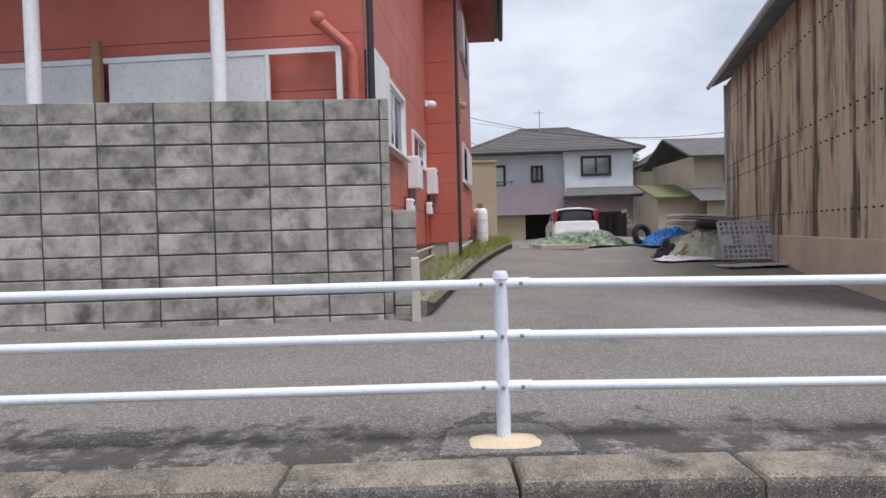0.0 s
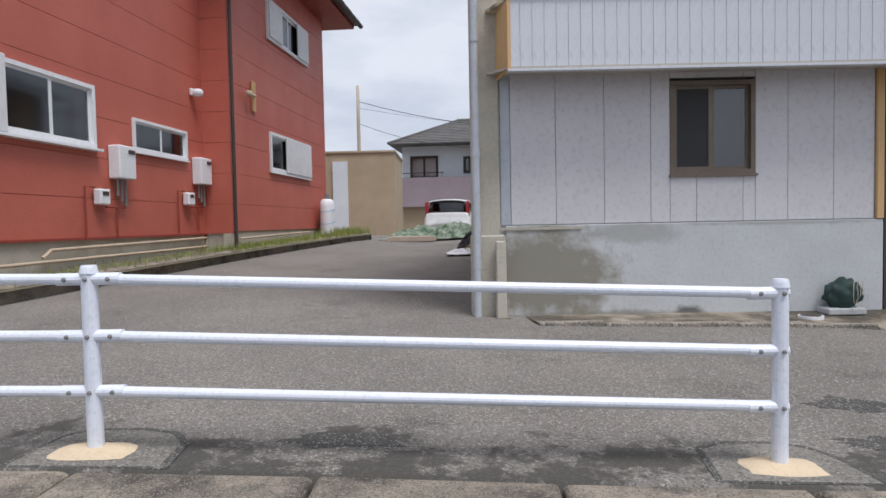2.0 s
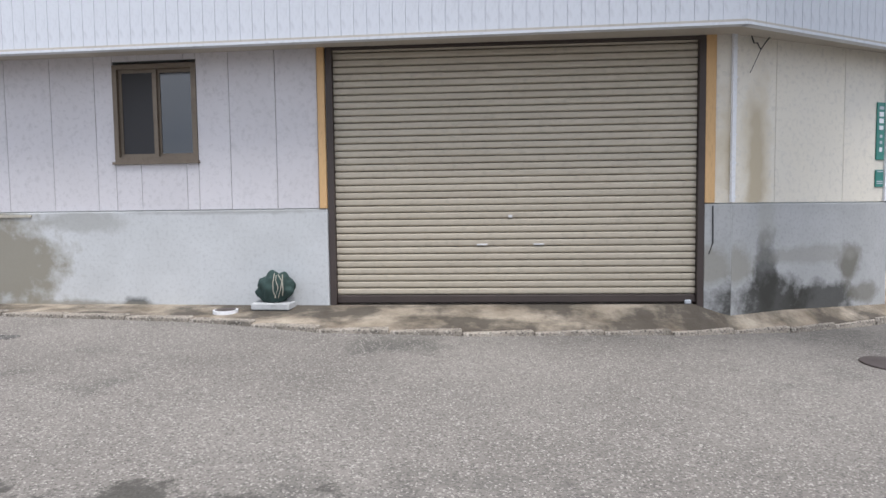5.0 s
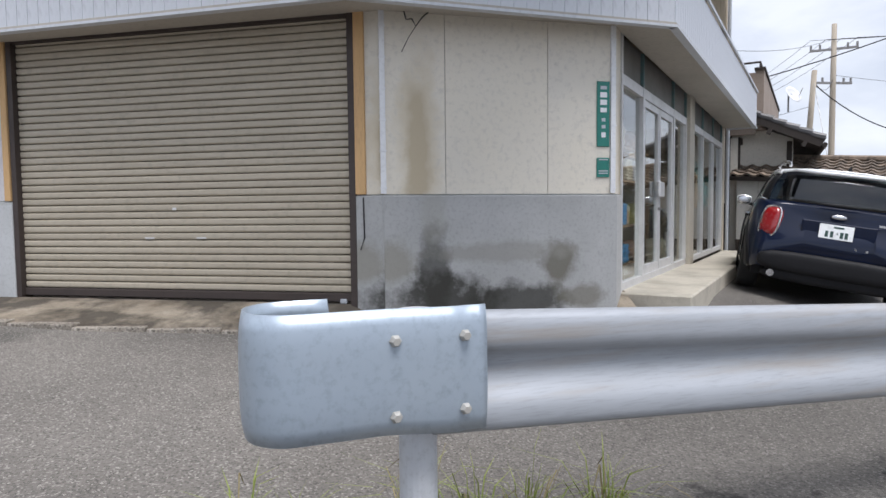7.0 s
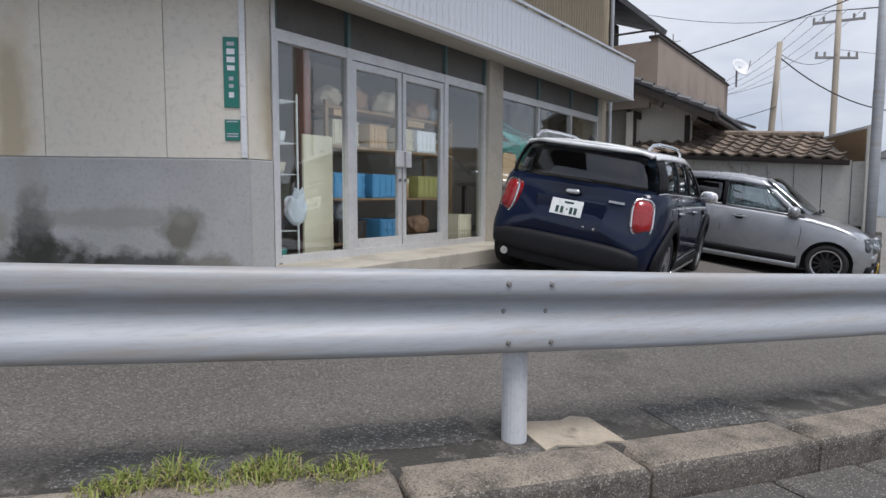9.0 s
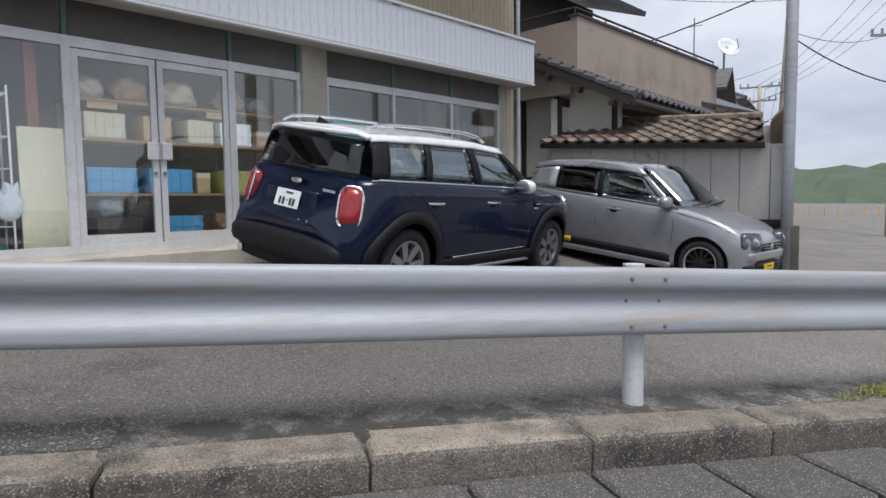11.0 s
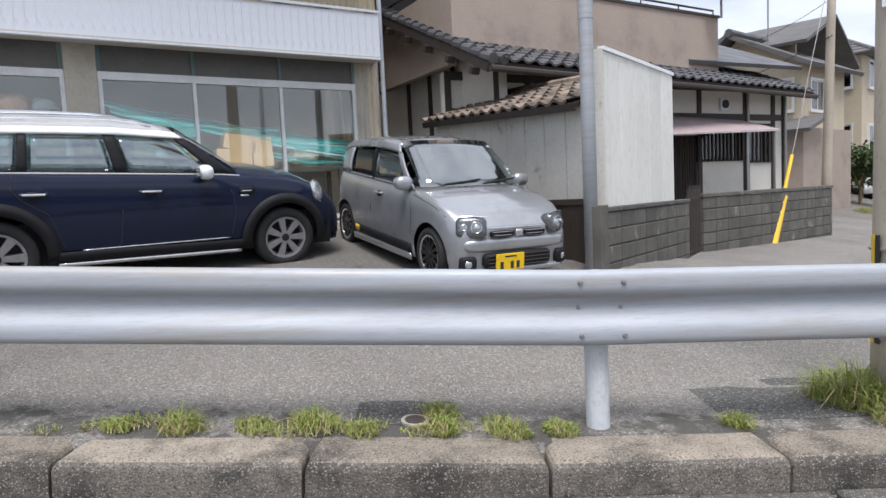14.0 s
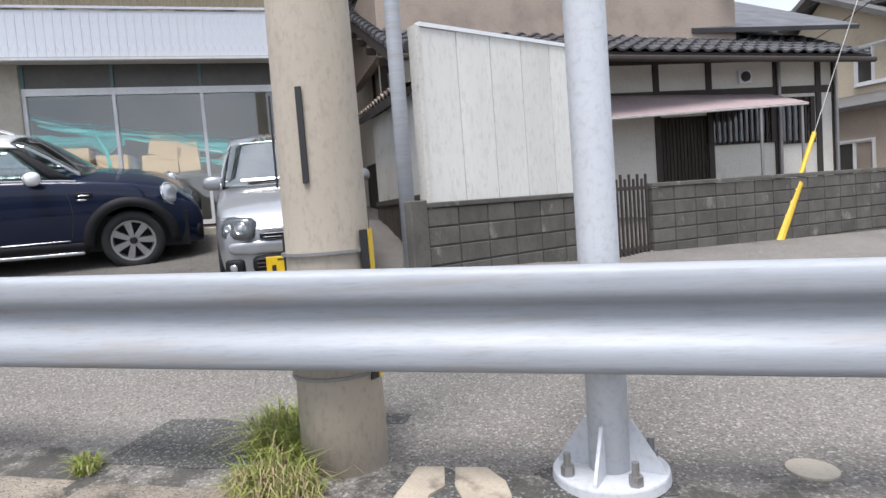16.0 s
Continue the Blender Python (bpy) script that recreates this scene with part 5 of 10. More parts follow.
mA, mB, mC = rail_frame(P0, P1), rail_frame(PB, PC), rail_frame(P3, P4)
stump = thing("concrete_stump", on_wall(mA, 0.14, 0.16, 0.0), "short weathered concrete post at the workshop corner", "post", "stump posts")
part("shaft", bbox(-0.05, 0.05, -0.05, 0.05, -0.1, 0.8, 0.012), M["column"], stump)
part("foot", bbox(-0.09, 0.1, -0.1, 0.06, -0.1, 0.05, 0.015), M["apron"], stump)

bag = thing("net_bag", on_wall(mA, 3.46, 0.16, 0.05), "dark green net bag slumped on a concrete block", "bag")
bm = bmesh.new()
bmesh.ops.create_icosphere(bm, subdivisions=4, radius=1.0)
for v in bm.verts:
    n_ = noise.noise(v.co * 2.2) * 0.28 + noise.noise(v.co * 6) * 0.1
    flat = max(v.co.z, -0.75)
    v.co = Vector((v.co.x * 0.17 * (1 + n_), v.co.y * 0.11 * (1 + n_), 0.17 + flat * 0.15 * (1 + n_)))
M["net"] = mat("green_netting", (0.02, 0.045, 0.04), 0.8, col2=(0.05, 0.09, 0.08), scale=20, grain=120, bump=0.8)
part("sack", bm, M["net"], bag, smooth=True)
part("block", bbox(-0.2, 0.16, -0.11, 0.1, -0.02, 0.045, 0.01), M["concrete"], bag)
bm = bmesh.new()
random.seed(7)
for k in range(4):
    p = [Vector((0.02 + 0.02 * k + 0.05 * random.random(), -0.1 - 0.04 * random.random(), 0.3 - 0.07 * j + 0.03 * random.random())) for j in range(4)]
    tube(bm, p, 0.004, 5)
part("cord", bm, M["column"], bag, "pale tangled cord")
lid = thing("drain_lid", on_wall(mA, 3.05, 0.33, 0.033), "round pale rimmed drain lid in the apron", "drain lid")
bm = bmesh.new()
tube(bm, [(0, 0, -0.03), (0, 0, 0.012)], 0.11, 24)
part("rim", bm, M["white"], lid)
bm = bmesh.new()
tube(bm, [(0, 0, 0.0), (0, 0, 0.016)], 0.09, 24)
part("cover", bm, M["dark"], lid)

# address plates: plain bars stand for the lettering
plate = thing("address_sign", on_wall(mB, 1.965, 0.02, 1.37), "green enamel address plate screwed to the wall", "sign")
part("plate", bbox(-0.06, 0.06, -0.006, 0.006, 0, 0.57, 0.003), M["green_sign"], plate)
for z, h, w in ((0.5, 0.03, 0.03), (0.43, 0.045, 0.032), (0.365, 0.045, 0.032), (0.3, 0.04, 0.03), (0.22, 0.03, 0.018), (0.16, 0.03, 0.018), (0.08, 0.045, 0.02)):
    part("lettering_bar", bbox(-w, w, -0.009, -0.0065, z, z + h), M["white"] if h > 0.031 else M["pipe_grey"], plate)
plate = thing("small_sign", on_wall(mB, 1.965, 0.02, 1.1), "small green plate below the address sign", "sign")
part("plate", bbox(-0.06, 0.06, -0.006, 0.006, 0, 0.172, 0.003), M["green_sign"], plate)
for z in (0.15, 0.05, 0.03):
    part("lettering_bar", bbox(-0.045, 0.045, -0.009, -0.0065, z, z + 0.01), M["pipe_grey"], plate)


# ---- goods inside the shop ----
def crate(name, x, y, z, w, d, h, material, label):
    t = thing(name, on_wall(mC, x, -y, z), label, "crate", "storage crates")
    bm = bmesh.new()
    box(bm, -w / 2, w / 2, 0, 0.015, 0, h)
    box(bm, -w / 2, w / 2, d - 0.015, d, 0, h)
    box(bm, -w / 2, -w / 2 + 0.015, 0.015, d - 0.015, 0, h)
    box(bm, w / 2 - 0.015, w / 2, 0.015, d - 0.015, 0, h)
    box(bm, -w / 2, w / 2, 0.015, d - 0.015, 0, 0.015)
    part("shell", bm, material, t)
    bm = bmesh.new()
    for zz in (0.02, h * 0.5, h - 0.03):
        box(bm, -w / 2 - 0.008, w / 2 + 0.008, -0.012, 0.0, zz, zz + 0.018)
    for k in range(5):
        x_ = -w / 2 + 0.02 + (w - 0.05) * k / 4
        box(bm, x_, x_ + 0.012, -0.009, 0.0, 0.038, h - 0.03)
    part("ribs", bm, material, t)


def shelf_unit(x0, x1, y0, y1, levels, label, material):
    t = thing("shelf_unit", on_wall(mC, x0, -y0), label, "shelf", "shop shelves")
    for z in levels:
        part("board", bbox(0, x1 - x0, 0, y1 - y0, z - 0.03, z, 0.004), material, t)
    for x in (0, x1 - x0 - 0.04):
        for y in (0, y1 - y0 - 0.04):
            part("upright", bbox(x, x + 0.04, y, y + 0.04, 0, max(levels) + 0.05), material, t)


shelf_unit(1.12, 3.5, 0.5, 1.0, (0.12, 0.62, 1.2, 1.62), "brown timber shelf loaded with crates", M["timber"])
M["post_brown"] = mat("red_brown_timber", (0.2, 0.07, 0.05), 0.7, scale=3, grain=25, bump=0.05, stretch=(3, 3, 0.4))
M["cloth_beige"] = mat("beige_cloth", (0.52, 0.44, 0.34), 0.9, scale=4, grain=40, bump=0.2)
M["cloth_rust"] = mat("rust_cloth", (0.36, 0.22, 0.14), 0.9, scale=4, grain=40, bump=0.2)
M["cloth_grey"] = mat("grey_cloth", (0.3, 0.32, 0.34), 0.9, scale=4, grain=40, bump=0.2)
M["yel_crate"] = mat("yellow_crate", (0.45, 0.42, 0.15), 0.5, scale=2, grain=20, bump=0.01)
M["cream_box"] = mat("cream_box", (0.62, 0.56, 0.42), 0.7, scale=2, grain=20, bump=0.02)
for x, z, w, mt, lb in ((1.45, 0.62, 0.5, "blue", "blue plastic crate on the shelf"), (2.08, 0.62, 0.48, "blue", "blue plastic crate on the shelf"), (2.95, 0.62, 0.46, "yel_crate", "pale yellow crate on the shelf"),
                        (1.5, 0.12, 0.45, "dark", "dark crate low on the shelf"), (2.2, 0.12, 0.45, "blue", "blue crate low on the shelf"), (1.4, 1.2, 0.4, "cream_box", "cream box on the upper shelf"),
                        (1.95, 1.2, 0.3, "card", "brown carton on the upper shelf"), (2.9, 1.2, 0.4, "white", "white box on the upper shelf"), (2.45, 1.2, 0.3, "cream_box", "cream box on the upper shelf")):
    crate("crate", x + 0.06, 0.54, z, w, 0.36, 0.28 if z > 0.5 else 0.24, M[mt], lb)
crate("bucket", 3.3, 0.16, 0.0, 0.3, 0.3, 0.4, M["cream_box"], "cream bin standing by the shop window")
rack = thing("wire_rack", on_wall(mC, 0.12, -0.3), "chrome wire rack with kitchen odds and ends", "rack")
for x in (0.0, 0.42):
    for y in (0.0, 0.35):
        bm = bmesh.new()
        tube(bm, [(x, y, 0), (x, y, 1.62)], 0.011, 8)
        part("upright", bm, M["alu"], rack)
for z in (0.3, 0.85, 1.15, 1.55):
    bm = bmesh.new()
    for k in range(8):
        tube(bm, [(0, 0.05 * k, z), (0.42, 0.05 * k, z)], 0.004, 5)
    for x in (0, 0.21, 0.42):
        tube(bm, [(x, 0, z), (x, 0.35, z)], 0.006, 5)
    part("wire_shelf", bm, M["alu"], rack)
random.seed(5)
for k, (x, z, r, mt) in enumerate(((0.12, 0.32, 0.09, "white"), (0.3, 0.32, 0.07, "dark"), (0.1, 0.87, 0.06, "white"), (0.3, 0.87, 0.08, "cream_box"), (0.15, 1.17, 0.07, "teal"), (0.33, 1.17, 0.06, "white"), (0.2, 1.57, 0.1, "white"), (0.25, 0.02, 0.12, "teal"))):
    bowl = thing("bowl", on_wall(mC, 0.12 + x, -0.45, z), "bowl or pot stacked on the wire rack", "bowl", "pots on the rack")
    bm = bmesh.new()
    tube(bm, [(0, 0, 0), (0, 0, 0.02), (0, 0, 0.1)], r * 0.6, 16, r2=r)
    part("shell", bm, M[mt], bowl)
sack = thing("plastic_sack", on_wall(mC, 0.5, -0.28, 0.32), "crumpled clear plastic sack hanging on the rack", "sack")
bm = bmesh.new()
bmesh.ops.create_icosphere(bm, subdivisions=3, radius=0.13)
for v in bm.verts:
    v.co = Vector((v.co.x, v.co.y * 0.5, v.co.z * 1.3 + 0.2)) * (1 + 0.35 * noise.noise(v.co * 14))
part("film", bm, M["pipe_grey"], sack)
board = thing("leaning_board", on_wall(mC, 0.6, -0.28), "tall cream board leaning inside the shop window", "board")
part("sheet", bbox(0, 0.4, 0, 0.03, 0.0, 1.25, 0.004), M["cream_box"], board)
post = thing("timber_post", on_wall(mC, 0.72, -0.4), "red-brown timber post behind the shop window", "post")
part("shaft", bbox(0, 0.1, 0, 0.1, 0, 2.49, 0.005), M["post_brown"], post)
for k, (x, y, z, r, mt) in enumerate(((1.35, 0.7, 1.62, 0.17, "cloth_beige"), (1.75, 0.7, 1.62, 0.2, "cloth_rust"), (2.3, 0.7, 1.62, 0.22, "cloth_beige"), (2.95, 0.7, 1.62, 0.2, "cloth_rust"), (3.3, 0.7, 1.62, 0.16, "cloth_grey"), (5.0, 0.5, 0.84, 0.26, "cloth_grey"), (6.7, 0.4, 0.84, 0.24, "cloth_beige"), (1.5, 0.65, 0.38, 0.14, "cloth_grey"), (2.9, 0.65, 0.15, 0.18, "cloth_rust"))):
    bun = thing("cloth_bundle", on_wall(mC, x, -y, z), "slumped bundle of cloth stored in the shop", "bundle", "cloth bundles")
    bm = bmesh.new()
    bmesh.ops.create_icosphere(bm, subdivisions=4, radius=1.0)
    for v in bm.verts:
        q = 1 + 0.3 * noise.noise(v.co * 1.8 + Vector((k * 3.1, 0, 0))) + 0.14 * abs(noise.noise(v.co * 5 + Vector((0, k * 2.3, 0))))
        v.co = Vector((v.co.x * r * q, v.co.y * r * 0.7 * q, r * 0.62 + max(v.co.z, -0.8) * r * 0.75 * q))
    part("cloth", bm, M[mt], bun, smooth=True)
for x, z, w, h in ((1.3, 1.52, 0.3, 0.09), (2.6, 1.52, 0.34, 0.08), (3.25, 1.2, 0.3, 0.2), (2.45, 0.62, 0.16, 0.24)):
    c = thing("carton", on_wall(mC, x, -0.56, z), "small carton pushed onto the shop shelf", "carton", "cartons")
    part("box", bbox(0, w, 0, 0.3, 0, h, 0.005), M["card"], c)
    part("lid", bbox(-0.004, w + 0.004, -0.004, 0.304, h * 0.75, h + 0.004), M["cream_box"], c)
for x, z, w, h, tip in ((5.36, 0.84, 0.5, 0.27, 0), (5.45, 1.14, 0.46, 0.34, 12), (5.88, 0.84, 0.3, 0.46, -4), (4.75, 0.84, 0.42, 0.3, 0), (4.3, 0.84, 0.36, 0.42, 0)):
    cm = on_wall(mC, x, -0.16, z) @ Matrix.Rotation(radians(tip), 4, "Y")
    c = thing("carton", cm, "brown cardboard carton stacked inside the window", "carton", "cartons")
    part("box", bbox(0, w, 0, 0.36, 0, h, 0.006), M["card"], c)
    part("flap", bbox(0.0, w * 0.49, -0.006, 0.0, h * 0.8, h + 0.01), M["card"], c)
    part("flap", bbox(w * 0.51, w, -0.008, 0.0, h * 0.76, h + 0.006), M["card"], c)
bench = thing("work_bench", on_wall(mC, 4.1, -0.12), "grey work bench under the cartons", "bench")
part("top", bbox(0, 3.2, 0, 0.7, 0.79, 0.839, 0.006), M["inside"], bench)
for x in (0.05, 3.1):
    for y in (0.05, 0.6):
        part("leg", bbox(x, x + 0.06, y, y + 0.06, 0, 0.79), M["dark"], bench)
M["net_teal"] = mat("teal_netting", (0.06, 0.42, 0.4), 0.7, col2=(0.12, 0.5, 0.48), scale=6, grain=60, bump=0.1, stretch=(1, 1, 6))
M["net_teal"].node_tree.nodes["Principled BSDF"].inputs["Alpha"].default_value = 0.55
nets = thing("net_bundle", on_wall(mC, 3.95, -0.1), "bundle of teal netting and poles behind the glass", "nets")
for k, (x0, z0, x1, z1, wide, sag) in enumerate(((0.0, 1.74, 3.45, 1.22, 0.1, 0.02), (0.1, 1.68, 2.3, 1.42, 0.16, 0.05), (1.75, 1.42, 3.45, 1.14, 0.18, 0.03), (2.15, 1.08, 3.45, 0.92, 0.12, 0.04), (0.0, 1.5, 1.2, 1.5, 0.34, 0.06))):
    bm = bmesh.new()
    rows = []
    for i in range(25):
        f = i / 24
        w = wide * (0.7 + 0.5 * noise.noise((f * 5, k * 3.1, 0)))
        row = []
        for j in range(7):
            g = j / 6
            row.append(bm.verts.new((x0 + (x1 - x0) * f, 0.03 * k + 0.03 * math.sin(9 * g + 4 * f + k), z0 + (z1 - z0) * f - sag * 4 * f * (1 - f) - w * g + 0.02 * noise.noise((f * 8, g * 3, k)))))
        rows.append(row)
    for a, b in zip(rows, rows[1:]):
        for j in range(6):
            bm.faces.new((a[j], b[j], b[j + 1], a[j + 1])).smooth = True
    part("netting", bm, M["net_teal"], nets)
for k in range(7):
    bm = bmesh.new()
    a, b = Vector((0.1 * k, 0.12, 1.72 - 0.04 * k)), Vector((3.4, 0.14, 0.95 + 0.05 * k))
    tube(bm, [a.lerp(b, t / 6) + Vector((0, 0, -0.06 * math.sin(math.pi * t / 6))) for t in range(7)], 0.008 + 0.005 * (k % 3), 8)
    part("pole", bm, M["teal"] if k % 3 != 1 else M["alu"], nets)
bm = bmesh.new()
tube(bm, [(0.75, 0.05, 1.62), (0.95, 0.05, 1.2), (1.0, 0.05, 0.84)], 0.02, 8)
part("pole", bm, M["teal"], nets)

# ---- cars ----
M["black_plastic"] = mat("black_cladding", (0.016, 0.016, 0.018), 0.6, grain=60, bump=0.05, spec=0.2)
M["tyre"] = mat("tyre_rubber", (0.022, 0.022, 0.023), 0.85, grain=40, bump=0.15)
M["alloy"] = mat("alloy_wheel", (0.4, 0.4, 0.41), 0.35, 0.7, scale=6, grain=20, bump=0.0)
M["alloy_dark"] = mat("dark_alloy", (0.03, 0.03, 0.032), 0.35, 0.5, scale=6, grain=20, bump=0.0)
M["chrome"] = mat("chrome_trim", (0.75, 0.75, 0.76), 0.18, 0.95, scale=6, grain=10, bump=0.0, amount=0.2)
M["roof_white"] = mat("white_car_paint", (0.8, 0.81, 0.82), 0.3, scale=2, grain=3, bump=0.0, coat=0.8, amount=0.2)
M["red_lamp"] = mat("red_lamp_lens", (0.32, 0.006, 0.009), 0.25, scale=20, grain=30, bump=0.02, coat=1.0)
M["lamp_clear"] = mat("headlamp_lens", (0.5, 0.52, 0.54), 0.12, 0.6, scale=20, grain=30, bump=0.03, coat=1.0)
M["plate_white"] = mat("plate_white", (0.82, 0.84, 0.84), 0.4, scale=3, grain=20, bump=0.0, amount=0.2)
M["plate_yellow"] = mat("plate_yellow", (0.85, 0.55, 0.01), 0.4, scale=3, grain=20, bump=0.0, amount=0.2)
M["seat"] = mat("seat_fabric", (0.06, 0.06, 0.062), 0.9, grain=40, bump=0.1)
M["car_glass"] = glass("car_glass", (0.8, 0.92, 0.92), 0.01, 0.92, 3.0)
M["screen_glass"] = glass("windscreen_glass", (0.8, 0.9, 0.9), 0.015, 0.7, 4.5)
M["privacy"] = glass("privacy_glass", (0.5, 0.55, 0.6), 0.01, 0.3, 1.9)
M["lens_glass"] = glass("lamp_lens", (0.95, 0.97, 0.97), 0.01, 0.97, 1.6)
M["lamp_bowl"] = mat("lamp_bowl", (0.16, 0.165, 0.17), 0.3, 0.7, scale=9, grain=20, bump=0.0)
M["ink"] = mat("dark_green_ink", (0.02, 0.06, 0.05), 0.5, scale=3, grain=20, bump=0)


def lerp(a, b, t):
    return a + (b - a) * t


class Shell:
    """The outer form of a car: x from the tail forwards, y to its left, z up, in metres."""

    def __init__(s, **k):
        s.k = k
        s.L, s.W = k["L"], k["W"]

    def plan(s, x):
        k = s.k
        w = s.W / 2
        t = min(1, max(0, x / k["rear_round"]))
        u = min(1, max(0, (s.L - x) / k["nose_round"]))
        return w * lerp(k["rear_w"], 1, 1 - (1 - t) ** 2.4) * lerp(k["nose_w"], 1, 1 - (1 - u) ** 2.4)

    def side_y(s, x, z):
        z0, z1 = s.k["sill"], s.shoulder(x)
        f = min(1, max(0, (z - z0) / max(0.05, z1 - z0)))
        prof = float(np.interp(f, [0, 0.12, 0.35, 0.6, 0.82, 0.94, 1.0], [0.95, 0.985, 1.0, 0.998, 0.985, 0.962, 0.93]))
        return s.plan(x) * prof

    def shoulder(s, x):
        return float(np.interp(x, *zip(*s.k["shoulder"])))

    def crown(s, x):
        return float(np.interp(x, *zip(*s.k["crown"])))

    def low(s, x):
        z = float(np.interp(x, [0, 0.3, s.L - 0.35, s.L], [s.k["sill"] + 0.08, s.k["sill"], s.k["sill"], s.k["sill"] - 0.02]))
        for c in s.k["axles"]:
            r = s.k["arch"]
            if abs(x - c) < r:
                z = max(z, s.k["hub"] + math.sqrt(r * r - (x - c) ** 2))
        return z

    def shear(s, p):
        k = s.k
        q = Vector(p)
        if q.x < 0.5:
            q.x += (0.5 - q.x) / 0.5 * k["tail_lean"] * max(0, q.z - 0.62) - (0.5 - q.x) / 0.5 * k["tail_bump"] * math.exp(-((q.z - 0.48) / 0.13) ** 2)
        e = s.L - 0.5
        if q.x > e:
            q.x -= (q.x - e) / 0.5 * k["nose_lean"] * max(0, q.z - 0.5)
        return q

    def body(s):
        k = s.k
        xs = set(np.linspace(0, s.L, 46))
        for c in k["axles"]:
            xs |= {c + k["arch"] * math.cos(a) for a in np.linspace(0, math.pi, 15)}
        xs = sorted(xs)
        bm = bmesh.new()
        rings = []
        for x in xs:
            lo, hi, cr = s.low(x), s.shoulder(x), s.crown(x)
            half = []
            for f in (0, 0.1, 0.22, 0.4, 0.58, 0.74, 0.86, 0.94, 1.0):
                z = lerp(lo, hi, f)
                half.append((s.side_y(x, z), z))
            ys = half[-1][0]
            deck = [(ys * g, hi + cr * (1 - g ** 2.2)) for g in (0.9, 0.75, 0.5, 0.25)]
            pts = half + deck + [(0.0, hi + cr)]
            full = pts + [(-y, z) for y, z in pts[-2::-1]]
            rings.append([bm.verts.new(s.shear((x, y, z))) for y, z in full])
        for a, b in zip(rings, rings[1:]):
            for i in range(len(a) - 1):
                f = bm.faces.new((a[i], b[i], b[i + 1], a[i + 1]))
                f.smooth = True
        for r, way in ((rings[0], -1), (rings[-1], 1)):
            c = sum((v.co for v in r), Vector()) / len(r)
            last = r
            for shrink, out in ((0.93, 0.012), (0.78, 0.02), (0.45, 0.026)):
                ring = [bm.verts.new(Vector((v.co.x + way * out, c.y + (v.co.y - c.y) * shrink, c.z + (v.co.z - c.z) * shrink))) for v in r]
                for i in range(len(r)):
                    f = bm.faces.new((last[i], last[(i + 1) % len(r)], ring[(i + 1) % len(r)], ring[i]))
                    f.smooth = True
                last = ring
            bm.faces.new(last).smooth = True
        return bm

    def on_side(s, x, z, out=0.0, sgn=-1):
        return s.shear((x, sgn * (s.side_y(x, z) + out), z))

    # glasshouse
    def roof_z(s, x):
        return float(np.interp(x, *zip(*s.k["roof"])))

    def roof_y(s, x):
        return s.k["roof_w"] / 2 * float(np.interp(x, [s.k["roof"][0][0], s.k["roof"][0][0] + 0.5, s.k["roof"][-1][0] - 0.6, s.k["roof"][-1][0]], [0.93, 1, 1, 0.95]))

    def cab(s, xb, xt, f, sgn, out=0.0):
        """A point of the cabin's side between the belt and the roof edge."""
        x = lerp(xb, xt, f)
        base = s.side_y(xb, s.shoulder(xb)) * 0.985
        y = lerp(base, s.roof_y(xt), f) + 0.03 * math.sin(math.pi * f) + out
        q = s.shear((xb, 0, s.shoulder(xb)))
        z = lerp(s.shoulder(xb), s.roof_z(xt), f)
        return Vector((lerp(q.x, xt, f), sgn * y, z))

    def patch(s, bm, xb0, xb1, xt0, xt1, f0, f1, sgn, out, n=8, m=5):
        g = []
        for i in range(n + 1):
            u = i / n
            g.append([bm.verts.new(s.cab(lerp(xb0, xb1, u), lerp(xt0, xt1, u), lerp(f0, f1, j / m), sgn, out)) for j in range(m + 1)])
        for a, b in zip(g, g[1:]):
            for j in range(m):
                f = bm.faces.new((a[j], b[j], b[j + 1], a[j + 1]))
                f.smooth = True
        return g


def solid(bm, depth):
    """Give a sheet thickness."""
    bmesh.ops.recalc_face_normals(bm, faces=bm.faces)
    bmesh.ops.solidify(bm, geom=bm.faces[:], thickness=depth)
    return bm


def cross_sheet(s, xa, za, ya, xb, zb, yb, bulge, n=8, m=6, f0=0.0, f1=1.0, g=1.0):
    """A windscreen-like sheet from one level line to another, bowed outwards by bulge."""
    bm = bmesh.new()
    rows = []
    for j in range(m + 1):
        f = lerp(f0, f1, j / m)
        row = []
        for i in range(n + 1):
            v = (2 * i / n - 1) * g
            row.append(bm.verts.new((lerp(xa, xb, f) + bulge * (1 - v * v) + 0.18 * bulge * math.sin(math.pi * f), v * lerp(ya, yb, f), lerp(za, zb, f) + abs(bulge) * 0.25 * (1 - v * v) * f)))
        rows.append(row)
    for a, b in zip(rows, rows[1:]):
        for i in range(n):
            fc = bm.faces.new((a[i], a[i + 1], b[i + 1], b[i]))
            fc.smooth = True
    return bm


